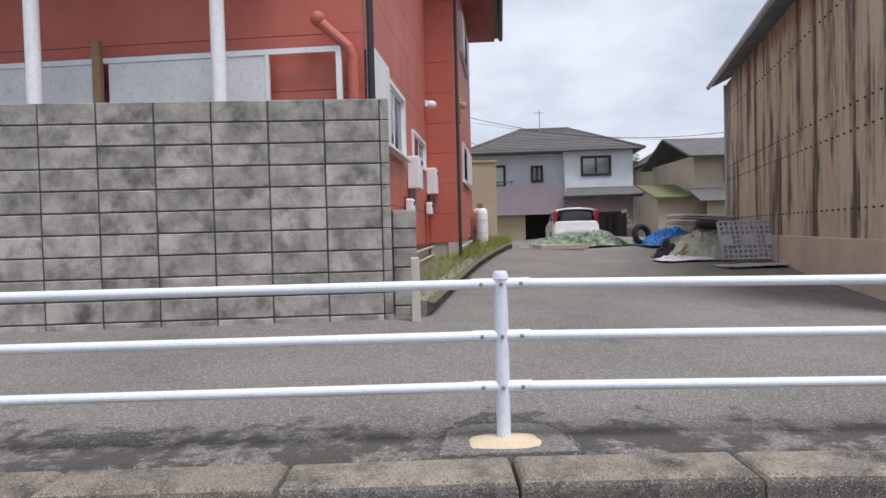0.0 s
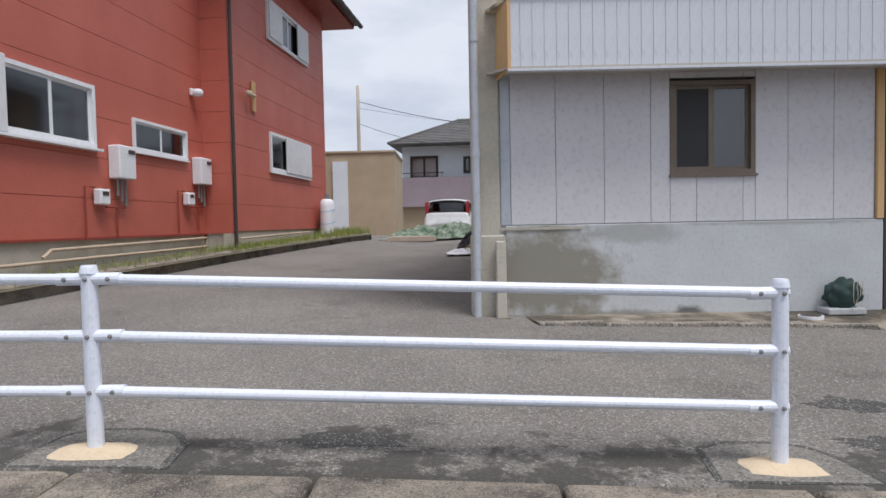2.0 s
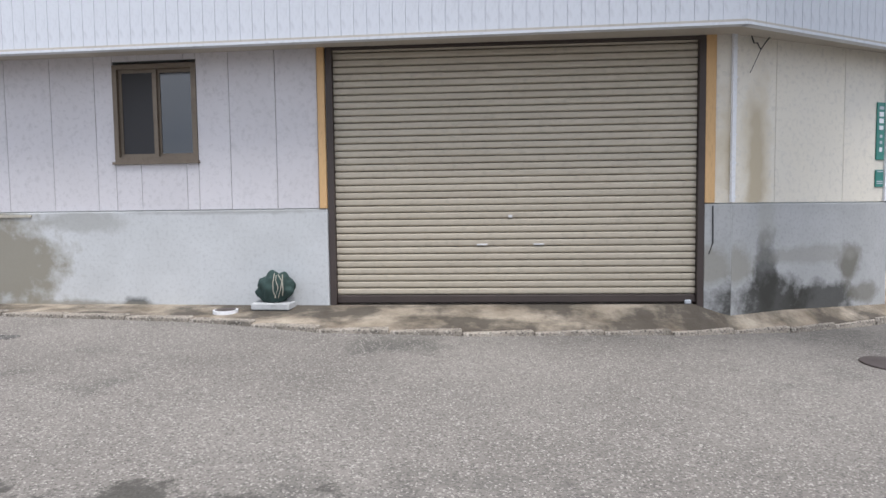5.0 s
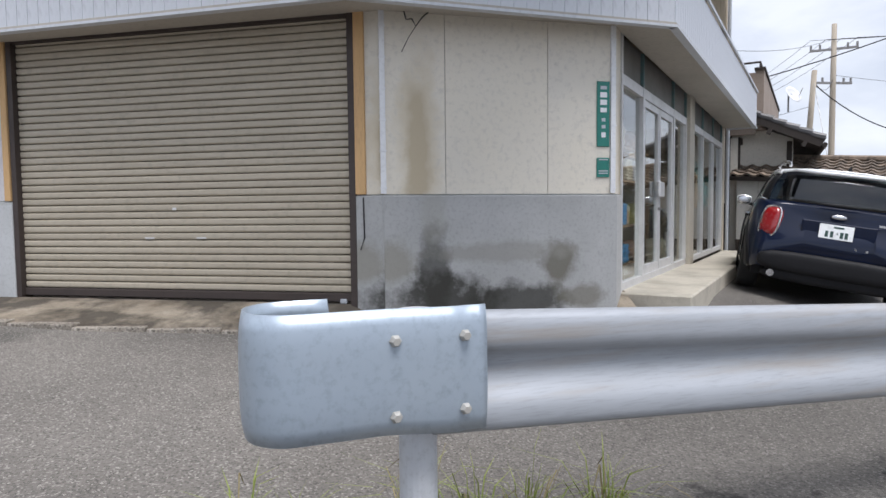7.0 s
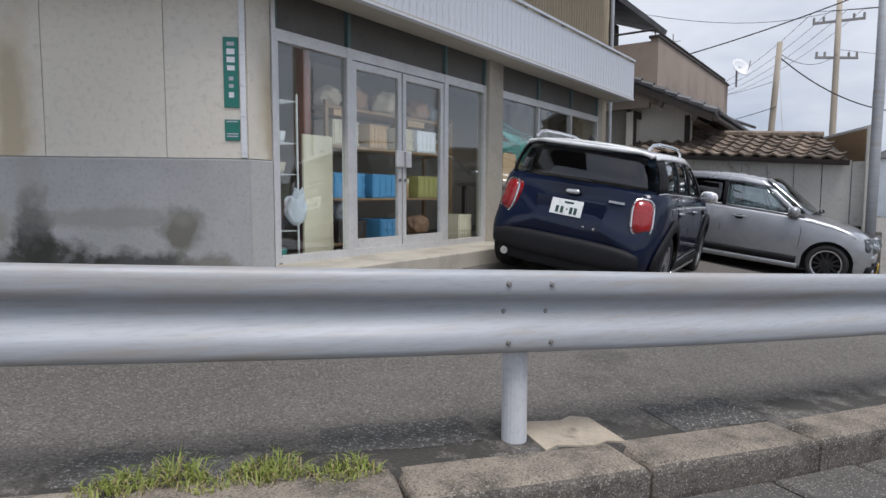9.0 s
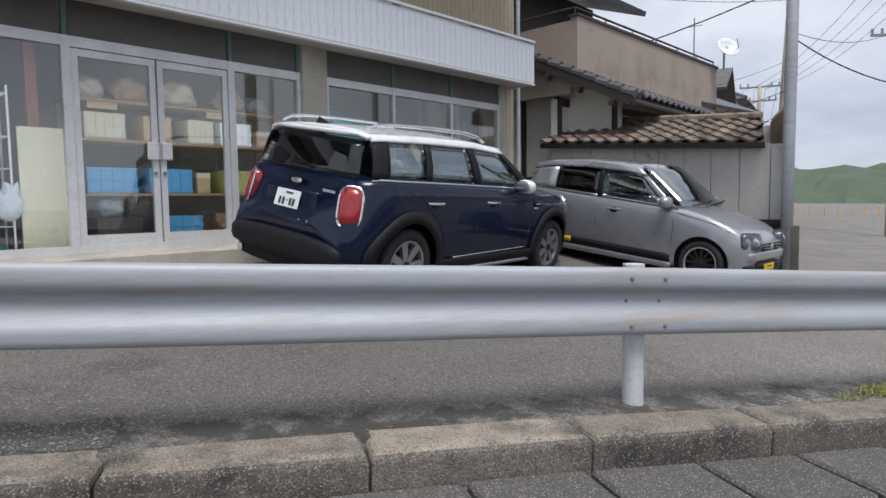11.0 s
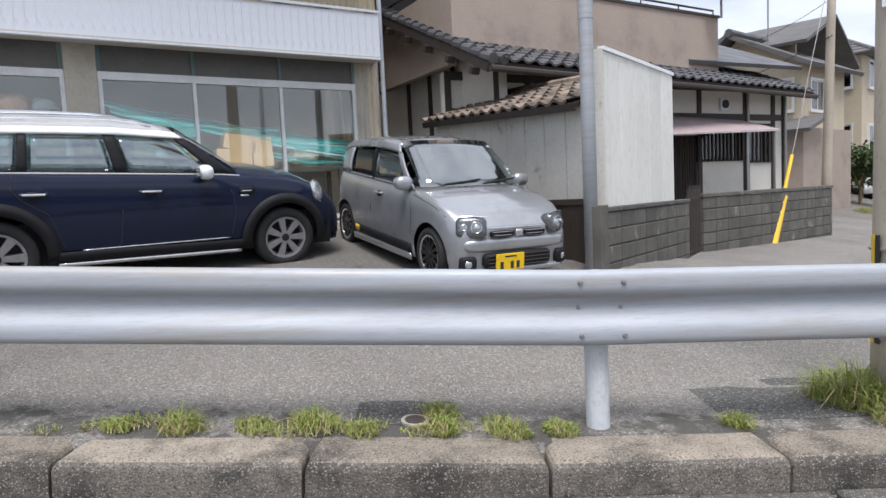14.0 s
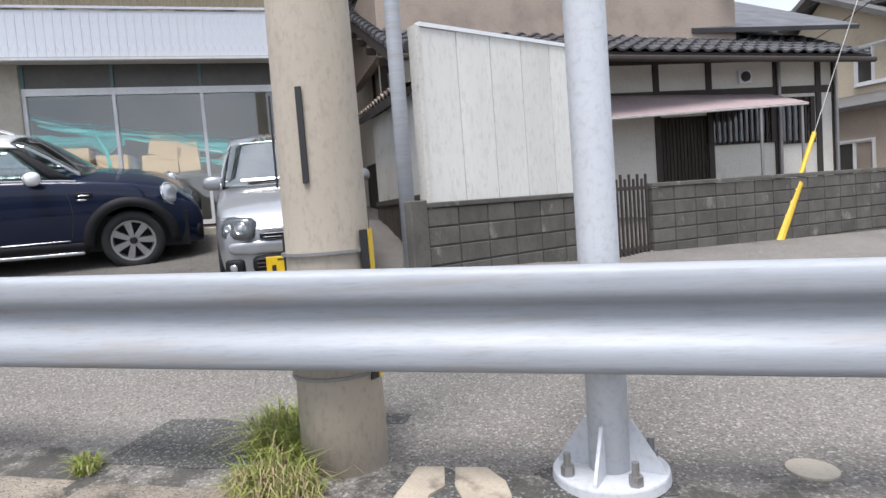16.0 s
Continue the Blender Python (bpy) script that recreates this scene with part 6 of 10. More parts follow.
def wheel(car, m, x, y, hub, r, width, rim_r, rim_mat, spokes, label):
    """One wheel: tyre, rim with spokes, hub cap."""
    sgn = 1 if y > 0 else -1
    w = node("wheel", car, m @ Matrix.Translation((x, y, hub)) @ Matrix.Rotation(radians(90 if sgn < 0 else -90), 4, "X"), label)
    h = width / 2
    bm = bmesh.new()
    prof = [(rim_r, -h), (r * 0.93, -h), (r, -h * 0.7), (r, h * 0.7), (r * 0.95, h * 0.95), (rim_r * 1.04, h), (rim_r, h * 0.85)]
    n = 40
    g = [[bm.verts.new((q * math.cos(2 * math.pi * i / n), q * math.sin(2 * math.pi * i / n), z)) for q, z in prof] for i in range(n)]
    for i in range(n):
        for j in range(len(prof)):
            f = bm.faces.new((g[i][j], g[(i + 1) % n][j], g[(i + 1) % n][(j + 1) % len(prof)], g[i][(j + 1) % len(prof)]))
            f.smooth = True
    part("tyre", bm, M["tyre"], w)
    bm = bmesh.new()
    prof = [(rim_r * 0.86, h * 0.1), (rim_r * 0.93, h * 0.75), (rim_r, h * 0.82), (rim_r, h * 0.9), (rim_r * 0.9, h * 0.86), (rim_r * 0.84, h * 0.2)]
    g = [[bm.verts.new((q * math.cos(2 * math.pi * i / n), q * math.sin(2 * math.pi * i / n), z)) for q, z in prof] for i in range(n)]
    for i in range(n):
        for j in range(len(prof)):
            bm.faces.new((g[i][j], g[(i + 1) % n][j], g[(i + 1) % n][(j + 1) % len(prof)], g[i][(j + 1) % len(prof)]))
    part("rim", bm, M["alloy"] if spokes < 10 else M["chrome"], w)
    bm = bmesh.new()
    tube(bm, [(0, 0, -h * 0.6), (0, 0, h * 0.05)], rim_r * 0.9, 24)
    part("brake_disc", bm, M["black_plastic"], w)
    for k in range(spokes):
        a = 2 * math.pi * k / spokes
        bm = bmesh.new()
        w0, w1 = rim_r * 0.1, rim_r * (0.17 if spokes < 10 else 0.06)
        vs = [bm.verts.new((q, ww, z)) for z0, z1 in ((h * 0.78, h * 0.84), (h * 0.3, h * 0.3)) for q, ww, z in ((rim_r * 0.12, -w0, z0), (rim_r * 0.92, -w1, z1), (rim_r * 0.92, w1, z1), (rim_r * 0.12, w0, z0))]
        for f in ((0, 1, 2, 3), (7, 6, 5, 4), (0, 4, 5, 1), (1, 5, 6, 2), (2, 6, 7, 3), (3, 7, 4, 0)):
            bm.faces.new([vs[i] for i in f])
        part("spoke", bm, rim_mat, w, m=world_of(w) @ Matrix.Rotation(a, 4, "Z"))
    bm = bmesh.new()
    tube(bm, [(0, 0, h * 0.3), (0, 0, h * 0.88), (0, 0, h * 0.92)], rim_r * 0.2, 16, r2=rim_r * 0.15)
    part("hub_cap", bm, M["alloy_dark"], w)


def ring_arch(s, c, sgn, r0, r1, out):
    """Cladding band round a wheel opening."""
    bm = bmesh.new()
    rows = []
    for a in np.linspace(-0.12, math.pi + 0.12, 26):
        row = []
        for r in (r0, r1):
            x, z = c + r * math.cos(a), s.k["hub"] + r * math.sin(a)
            row.append(bm.verts.new(s.on_side(x, max(z, 0.16), out if r == r0 else out * 0.4, sgn)))
        rows.append(row)
    for a, b in zip(rows, rows[1:]):
        f = bm.faces.new((a[0], a[1], b[1], b[0]))
        f.smooth = True
    return solid(bm, 0.02 * sgn)


def side_band(s, x0, x1, z0, z1, sgn, out, n=24, slope=0.0):
    bm = bmesh.new()
    rows = [[bm.verts.new(s.on_side(lerp(x0, x1, i / n), z + slope * i / n, out, sgn)) for z in (z0, (z0 + z1) / 2, z1)] for i in range(n + 1)]
    for a, b in zip(rows, rows[1:]):
        for j in (0, 1):
            f = bm.faces.new((a[j], a[j + 1], b[j + 1], b[j]))
            f.smooth = True
    return solid(bm, 0.012 * sgn)


def puff(sx, sy, sz, power=2.6, n=3):
    """A rounded box-like lump."""
    bm = bmesh.new()
    bmesh.ops.create_icosphere(bm, subdivisions=n, radius=1)
    for v in bm.verts:
        c = v.co
        k = (abs(c.x) ** power + abs(c.y) ** power + abs(c.z) ** power) ** (-1 / power)
        v.co = Vector((c.x * k * sx, c.y * k * sy, c.z * k * sz))
    for f in bm.faces:
        f.smooth = True
    return bm


def car_common(car, m, s, paint, roof_paint, pillar, windows, rear_glass, screen, top_f=0.8):
    """Body, cabin, glass, seats and underside."""
    part("body", s.body(), paint, car, m=m)
    # pillars: the cabin side with its windows left open
    for sgn in (-1, 1):
        edges = [(s.k["cab"][0], s.k["cab"][1])] + [e for w in windows for e in ((w[0], w[2]), (w[1], w[3]))] + [(s.k["cab"][2], s.k["cab"][3])]
        for k, (a, b) in enumerate(zip(edges[::2], edges[1::2])):
            bm = bmesh.new()
            s.patch(bm, a[0], b[0], a[1], b[1], 0, top_f, sgn, 0.0, 3, 5)
            part("pillar", solid(bm, 0.02 * sgn), M["black_plastic"] if 0 < k < len(windows) else pillar, car, "window pillar", m=m)
        for w in windows:
            bm = bmesh.new()
            s.patch(bm, w[0], w[1], w[2], w[3], 0.0, 0.05, sgn, 0.0, 6, 1)
            part("window_sill", solid(bm, 0.02 * sgn), pillar, car, m=m)
        band = bmesh.new()
        c = s.k["cab"]
        s.patch(band, c[0], c[2], c[1], c[3], top_f, 1.0, sgn, 0.012, 24, 3)
        part("roof_side", solid(band, 0.02 * sgn), roof_paint, car, m=m)
        for w in windows:
            bm = bmesh.new()
            s.patch(bm, w[0], w[1], w[2], w[3], 0.05, top_f, sgn, -0.006)
            part("side_window", solid(bm, 0.004), w[4], car, m=m).visible_shadow = False
    # roof
    x0, x1 = s.k["roof"][0][0], s.k["roof"][-1][0]
    bm = bmesh.new()
    rows = []
    for i in range(17):
        x = lerp(x0, x1, i / 16)
        y, z = s.roof_y(x) + 0.012, s.roof_z(x)
        rows.append([bm.verts.new((x - 0.05 * (i == 0) * (1 - (v * v)), y * v, z - 0.02 * (abs(v) > 0.99) + 0.055 * (1 - abs(v) ** 2.6))) for v in (-1, -0.97, -0.85, -0.6, -0.3, 0, 0.3, 0.6, 0.85, 0.97, 1)])
    for a, b in zip(rows, rows[1:]):
        for j in range(10):
            f = bm.faces.new((a[j], a[j + 1], b[j + 1], b[j]))
            f.smooth = True
    part("roof", solid(bm, 0.03), roof_paint, car, "white roof" if roof_paint is M["roof_white"] else "", m=m)
    xa, za, ya, xb, zb, yb, bulge = screen
    part("windscreen", solid(cross_sheet(s, xa, za, ya, xb, zb, yb, bulge), 0.005), M["screen_glass"], car, m=m).visible_shadow = False
    xa, za, ya, xb, zb, yb, bulge = rear_glass
    part("rear_window", solid(cross_sheet(s, xa, za, ya, xb, zb, yb, bulge), 0.005), M["privacy"], car, m=m).visible_shadow = False
    bm = bbox(0.15, s.L - 0.15, -s.W / 2 + 0.12, s.W / 2 - 0.12, s.k["sill"] - 0.03, 0.62)
    part("underbody", bm, M["black_plastic"], car, m=m)
    c0 = s.k["cab"][2]
    for y in (-0.36, 0.36):
        for x in (c0 - 1.15, c0 - 2.0):
            if x > 0.3:
                part("seat", puff(0.26, 0.24, 0.1), M["seat"], car, m=m @ Matrix.Translation((x + 0.15, y, 0.68)))
                part("seat_back", puff(0.09, 0.23, 0.3), M["seat"], car, m=m @ Matrix.Translation((x - 0.12, y, 0.92)) @ Matrix.Rotation(radians(-12), 4, "Y"))
                part("headrest", puff(0.05, 0.13, 0.09), M["seat"], car, m=m @ Matrix.Translation((x - 0.2, y, 1.26)))
    part("dashboard", puff(0.2, s.W / 2 - 0.16, 0.12), M["black_plastic"], car, m=m @ Matrix.Translation((c0 - 0.28, 0, 0.93)))
    bm = bmesh.new()
    tube(bm, [(0.0, 0.17 * math.cos(a), 0.17 * math.sin(a)) for a in np.linspace(0, 6.2832, 25)], 0.014, 8, caps=False)
    part("steering_wheel", bm, M["black_plastic"], car, m=m @ Matrix.Translation((c0 - 0.55, -0.36, 1.0)) @ Matrix.Rotation(radians(-25), 4, "Y"))


def mirror(car, m, s, x, z, sgn, cap, out=0.13):
    p = s.on_side(x, z, 0.0, sgn)
    hub = m @ Matrix.Translation((p.x, p.y + sgn * out, z + 0.03))
    mir = part("wing_mirror", puff(0.075, 0.105, 0.075), cap, car, m=hub)
    part("mirror_glass", puff(0.012, 0.09, 0.06), M["chrome"], mir, m=hub @ Matrix.Translation((-0.068, 0, 0)))
    bm = bmesh.new()
    tube(bm, [(0, -sgn * 0.14, -0.06), (0, 0, -0.03)], 0.022, 8)
    part("mirror_arm", bm, M["black_plastic"], mir, m=hub)


def car_handle(car, m, s, x, z, sgn, material):
    p = s.on_side(x, z, 0.0, sgn)
    bm = bmesh.new()
    q = [Vector((x + d, p.y + sgn * o, z)) for d, o in ((-0.1, 0.0), (-0.085, 0.03), (0, 0.036), (0.085, 0.03), (0.1, 0.0))]
    tube(bm, q, 0.013, 8)
    h = part("door_handle", bm, material, car, m=m)
    bm = puff(0.06, 0.01, 0.035)
    part("handle_recess", bm, M["black_plastic"], h, m=m @ Matrix.Translation((x, p.y + sgn * 0.004, z - 0.012)))


def seam(bm, s, pts, sgn, out=0.002, r=0.004):
    tube(bm, [s.on_side(x, z, out, sgn) for x, z in pts], r, 5)


def build_compact_suv():
    # parked across the slope, so it leans towards the street
    m = Matrix.Translation((17.434, 8.21, -0.279)) @ Matrix.Rotation(radians(80), 4, "Z") @ Matrix.Rotation(radians(9.5), 4, "X")
    car = thing("compact_suv", m, "navy blue compact car with white roof and mirrors", "car", "parked cars")
    s = Shell(L=4.05, W=1.82, sill=0.25, hub=0.34, arch=0.4, axles=(0.63, 3.3), rear_round=0.45, rear_w=0.84, nose_round=0.75, nose_w=0.74,
              shoulder=[(0, 1.07), (0.2, 1.1), (0.9, 1.09), (1.8, 1.07), (2.6, 1.05), (2.9, 1.03), (3.3, 0.99), (3.7, 0.91), (3.9, 0.82), (4.05, 0.66)],
              crown=[(0, 0.02), (0.4, 0.02), (2.6, 0.03), (2.9, 0.06), (3.6, 0.07), (4.05, 0.02)],
              roof=[(0.22, 1.45), (0.4, 1.467), (0.96, 1.485), (1.6, 1.49), (2.2, 1.455)], roof_w=1.38, cab=(0.1, 0.24, 2.8, 2.19), tail_lean=0.28, tail_bump=0.06, nose_lean=0.2)
    wins = [(0.3, 0.84, 0.42, 0.88, M["car_glass"]), (0.92, 1.62, 0.95, 1.53, M["car_glass"]), (1.74, 2.56, 1.63, 2.12, M["car_glass"])]
    car_common(car, m, s, M["navy"], M["roof_white"], M["black_plastic"], wins, (0.14, 1.1, 0.68, 0.26, 1.41, 0.6, -0.06), (2.82, 1.08, 0.7, 2.21, 1.46, 0.61, 0.12), 0.86)
    for x, y in ((0.63, -0.8), (0.63, 0.8), (3.3, -0.8), (3.3, 0.8)):
        wheel(car, m, x, y, 0.335, 0.335, 0.22, 0.235, M["alloy"], 7, "alloy wheel with seven broad spokes")
    for sgn in (-1, 1):
        for c in (0.63, 3.3):
            part("wheel_arch", ring_arch(s, c, sgn, 0.39, 0.5, 0.014), M["black_plastic"], car, "black plastic wheel arch", m=m)
        part("sill_cladding", side_band(s, 1.08, 2.86, 0.26, 0.36, sgn, 0.016), M["black_plastic"], car, "black sill cladding", m=m)
        part("sill_trim", side_band(s, 1.1, 2.8, 0.22, 0.255, sgn, 0.03), M["chrome"], car, "silver sill strip", m=m)
        part("door_moulding", side_band(s, 1.3, 2.68, 0.36, 0.374, sgn, 0.005, slope=0.02), M["chrome"], car, m=m)
        bm = bmesh.new()
        tube(bm, [s.cab(x, x, 0.0, sgn, 0.012) + Vector((0, 0, 0.0)) for x in np.linspace(0.1, 2.8, 30)], 0.012, 8)
        part("belt_trim", bm, M["chrome"], car, "chrome belt line", m=m)
        for x in (0.95, 1.92):
            car_handle(car, m, s, x, 0.905, sgn, M["chrome"])
        mirror(car, m, s, 2.42, 1.06, sgn, M["roof_white"])
        bm = bmesh.new()
        rail = [(x, sgn * (s.roof_y(x) - 0.06), s.roof_z(x) + h) for x, h in ((0.28, 0.05), (0.38, 0.085), (0.6, 0.1), (1.1, 0.1), (1.6, 0.095), (1.85, 0.085), (2.0, 0.045))]
        tube(bm, rail, 0.018, 8)
        part("roof_rail", bm, M["chrome"], car, "silver roof rail", m=m)
        bm = bmesh.new()
        seam(bm, s, [(0.8, 1.07), (0.78, 0.95), (0.86, 0.85), (1.05, 0.72), (1.12, 0.55), (1.16, 0.4)], sgn)
        part("door_gap", bm, M["black"], car, m=m)
        bm = bmesh.new()
        seam(bm, s, [(1.66, 1.06), (1.66, 0.7), (1.63, 0.4)], sgn)
        part("door_gap", bm, M["black"], car, m=m)
        bm = bmesh.new()
        seam(bm, s, [(2.62, 1.03), (2.72, 0.85), (2.74, 0.65), (2.7, 0.42)], sgn)
        part("door_gap", bm, M["black"], car, m=m)
        # lamps
        p = s.shear((0.0, sgn * 0.675, 0.84))
        lm = m @ Matrix.Translation((p.x + 0.03, p.y, 0.84)) @ Matrix.Rotation(radians(sgn * -30), 4, "Z") @ Matrix.Rotation(radians(12), 4, "Y")
        lamp = part("tail_lamp", puff(0.085, 0.105, 0.175, 3.5), M["red_lamp"], car, "red tail lamp in a chrome ring", m=lm)
        bm = bmesh.new()
        tube(bm, [(-0.045, 0.106 * abs(math.cos(a)) ** 0.6 * (1 if math.cos(a) > 0 else -1), 0.176 * abs(math.sin(a)) ** 0.6 * (1 if math.sin(a) > 0 else -1)) for a in np.linspace(0, 2 * math.pi, 33)], 0.012, 6, caps=False)
        part("lamp_ring", bm, M["chrome"], lamp, "chrome ring", m=lm)
        p = s.on_side(3.78, 0.8, 0.0, sgn)
        lm = m @ Matrix.Translation((p.x - 0.035, p.y - sgn * 0.045, 0.83)) @ Matrix.Rotation(radians(sgn * 42), 4, "Z") @ Matrix.Rotation(radians(-20), 4, "Y")
        lamp = part("headlamp", puff(0.06, 0.12, 0.125), M["lamp_clear"], car, m=lm)
        bm = bmesh.new()
        tube(bm, [(0.02, 0.123 * math.cos(a), 0.128 * math.sin(a)) for a in np.linspace(0, 2 * math.pi, 33)], 0.011, 6, caps=False)
        part("lamp_ring", bm, M["chrome"], lamp, "chrome ring", m=lm)
        p = s.on_side(2.86, 0.88, 0.006, sgn)
        sc = node("side_vent", car, m @ Matrix.Translation((p.x, p.y, 0.88)))
        part("vent_frame", puff(0.085, 0.014, 0.035, 4), M["black_plastic"], sc)
        part("vent_bar", puff(0.07, 0.018, 0.009), M["chrome"], sc)
        part("indicator", puff(0.05, 0.018, 0.012), M["lamp_clear"], sc, m=m @ Matrix.Translation((p.x - 0.02, p.y, 0.83)))
        p = s.on_side(0.06, 0.45, 0.0, sgn)
        part("reflector", puff(0.02, 0.035, 0.05, 4), M["red_lamp"], car, "red rear reflector", m=m @ Matrix.Translation((p.x - 0.03, p.y - sgn * 0.1, 0.43)))
        bm = bmesh.new()
    seam(bm, s, [(0.54 + 0.1 * math.cos(a), 0.94 + 0.075 * math.sin(a)) for a in np.linspace(0, 2 * math.pi, 17)], -1, 0.001, 0.0025)
    part("fuel_flap_gap", bm, M["black"], car, m=m)
    # tail
    tail = lambda y, z: s.shear((0.0, y, z))
    for z0, z1, w, o in ((0.3, 0.54, 0.76, 0.02), (0.2, 0.34, 0.7, 0.03)):
        q = tail(0, (z0 + z1) / 2)
        part("rear_bumper", puff(0.07, w, (z1 - z0) / 2, 4), M["black_plastic"], car, "black lower bumper", m=m @ Matrix.Translation((q.x - 0.02, 0, (z0 + z1) / 2)))
    q = tail(0, 0.8)
    part("plate_recess", bbox(-0.01, 0.02, -0.34, 0.38, 0.72, 0.92, 0.01), M["navy"], car, m=m @ Matrix.Translation((q.x - 0.042, 0, 0)) @ Matrix.Rotation(radians(0), 4, "Y"))
    pm = m @ Matrix.Translation((q.x - 0.068, 0.04, 0.82)) @ Matrix.Rotation(radians(14), 4, "Y")
    plate = part("number_plate", bbox(-0.006, 0.004, -0.165, 0.165, -0.082, 0.082, 0.003), M["plate_white"], car, "white number plate with green marks", m=pm)
    for y, z, w, h in ((0.1, -0.035, 0.022, 0.045), (0.055, -0.035, 0.022, 0.045), (0.012, -0.02, 0.01, 0.01), (-0.04, -0.035, 0.022, 0.045), (-0.09, -0.035, 0.022, 0.045), (0.02, 0.05, 0.07, 0.012)):
        part("plate_mark", bbox(-0.009, -0.0065, -y - w * 0.7, -y + w * 0.7, z - h * 0.6, z + h * 0.9), M["ink"], plate, m=pm)
    q = tail(0, 0.985)
    part("badge", puff(0.012, 0.075, 0.028), M["chrome"], car, "winged silver badge", m=m @ Matrix.Translation((q.x - 0.042, 0.03, 0.985)))
    for k in range(9):
        q = tail(0, 0.665)
        part("badge_mark", bbox(-0.006, 0.006, -0.012, 0.012, -0.012, 0.012), M["chrome"], car, m=m @ Matrix.Translation((q.x - 0.045, 0.48 - 0.108 * k, 0.66)))
    q = tail(0, 0.9)
    part("badge_mark", bbox(-0.006, 0.006, -0.08, 0.08, -0.012, 0.012), M["chrome"], car, m=m @ Matrix.Translation((q.x - 0.03, -0.43, 0.95)))
    bm = bmesh.new()
    tube(bm, [(-0.1, 0.6, 0.27), (0.2, 0.6, 0.27)], 0.04, 14)
    part("exhaust", bm, M["chrome"], car, m=m)
    part("wiper", puff(0.02, 0.2, 0.02), M["black_plastic"], car, m=m @ Matrix.Translation((0.07, 0.05, 1.11)))
    part("spoiler", puff(0.08, 0.56, 0.022, 4), M["roof_white"], car, m=m @ Matrix.Translation((0.23, 0, 1.46)))
    bm = bmesh.new()
    v = [bm.verts.new(p_) for p_ in ((-0.08, -0.02, 0), (0.08, -0.02, 0), (0.08, 0.02, 0), (-0.08, 0.02, 0), (-0.06, 0, 0.06))]
    for f in ((0, 1, 2, 3), (0, 1, 4), (1, 2, 4), (2, 3, 4), (3, 0, 4)):
        bm.faces.new([v[i] for i in f])
    part("aerial_fin", bm, M["black_plastic"], car, m=m @ Matrix.Translation((0.3, 0, 1.515)))
    # nose
    for z, w, h in ((0.62, 0.5, 0.1), (0.38, 0.72, 0.12)):
        part("grille" if z > 0.5 else "front_bumper", puff(0.07, w, h, 4), M["black_plastic"], car, m=m @ Matrix.Translation((s.L - 0.05, 0, z)))
    for y in (-0.3, 0.25):
        bm = bmesh.new()
        tube(bm, [(2.84, y + 0.1, 1.1), (2.7, y - 0.35, 1.16)], 0.011, 6)
        part("wiper", bm, M["black_plastic"], car, m=m)


build_compact_suv()


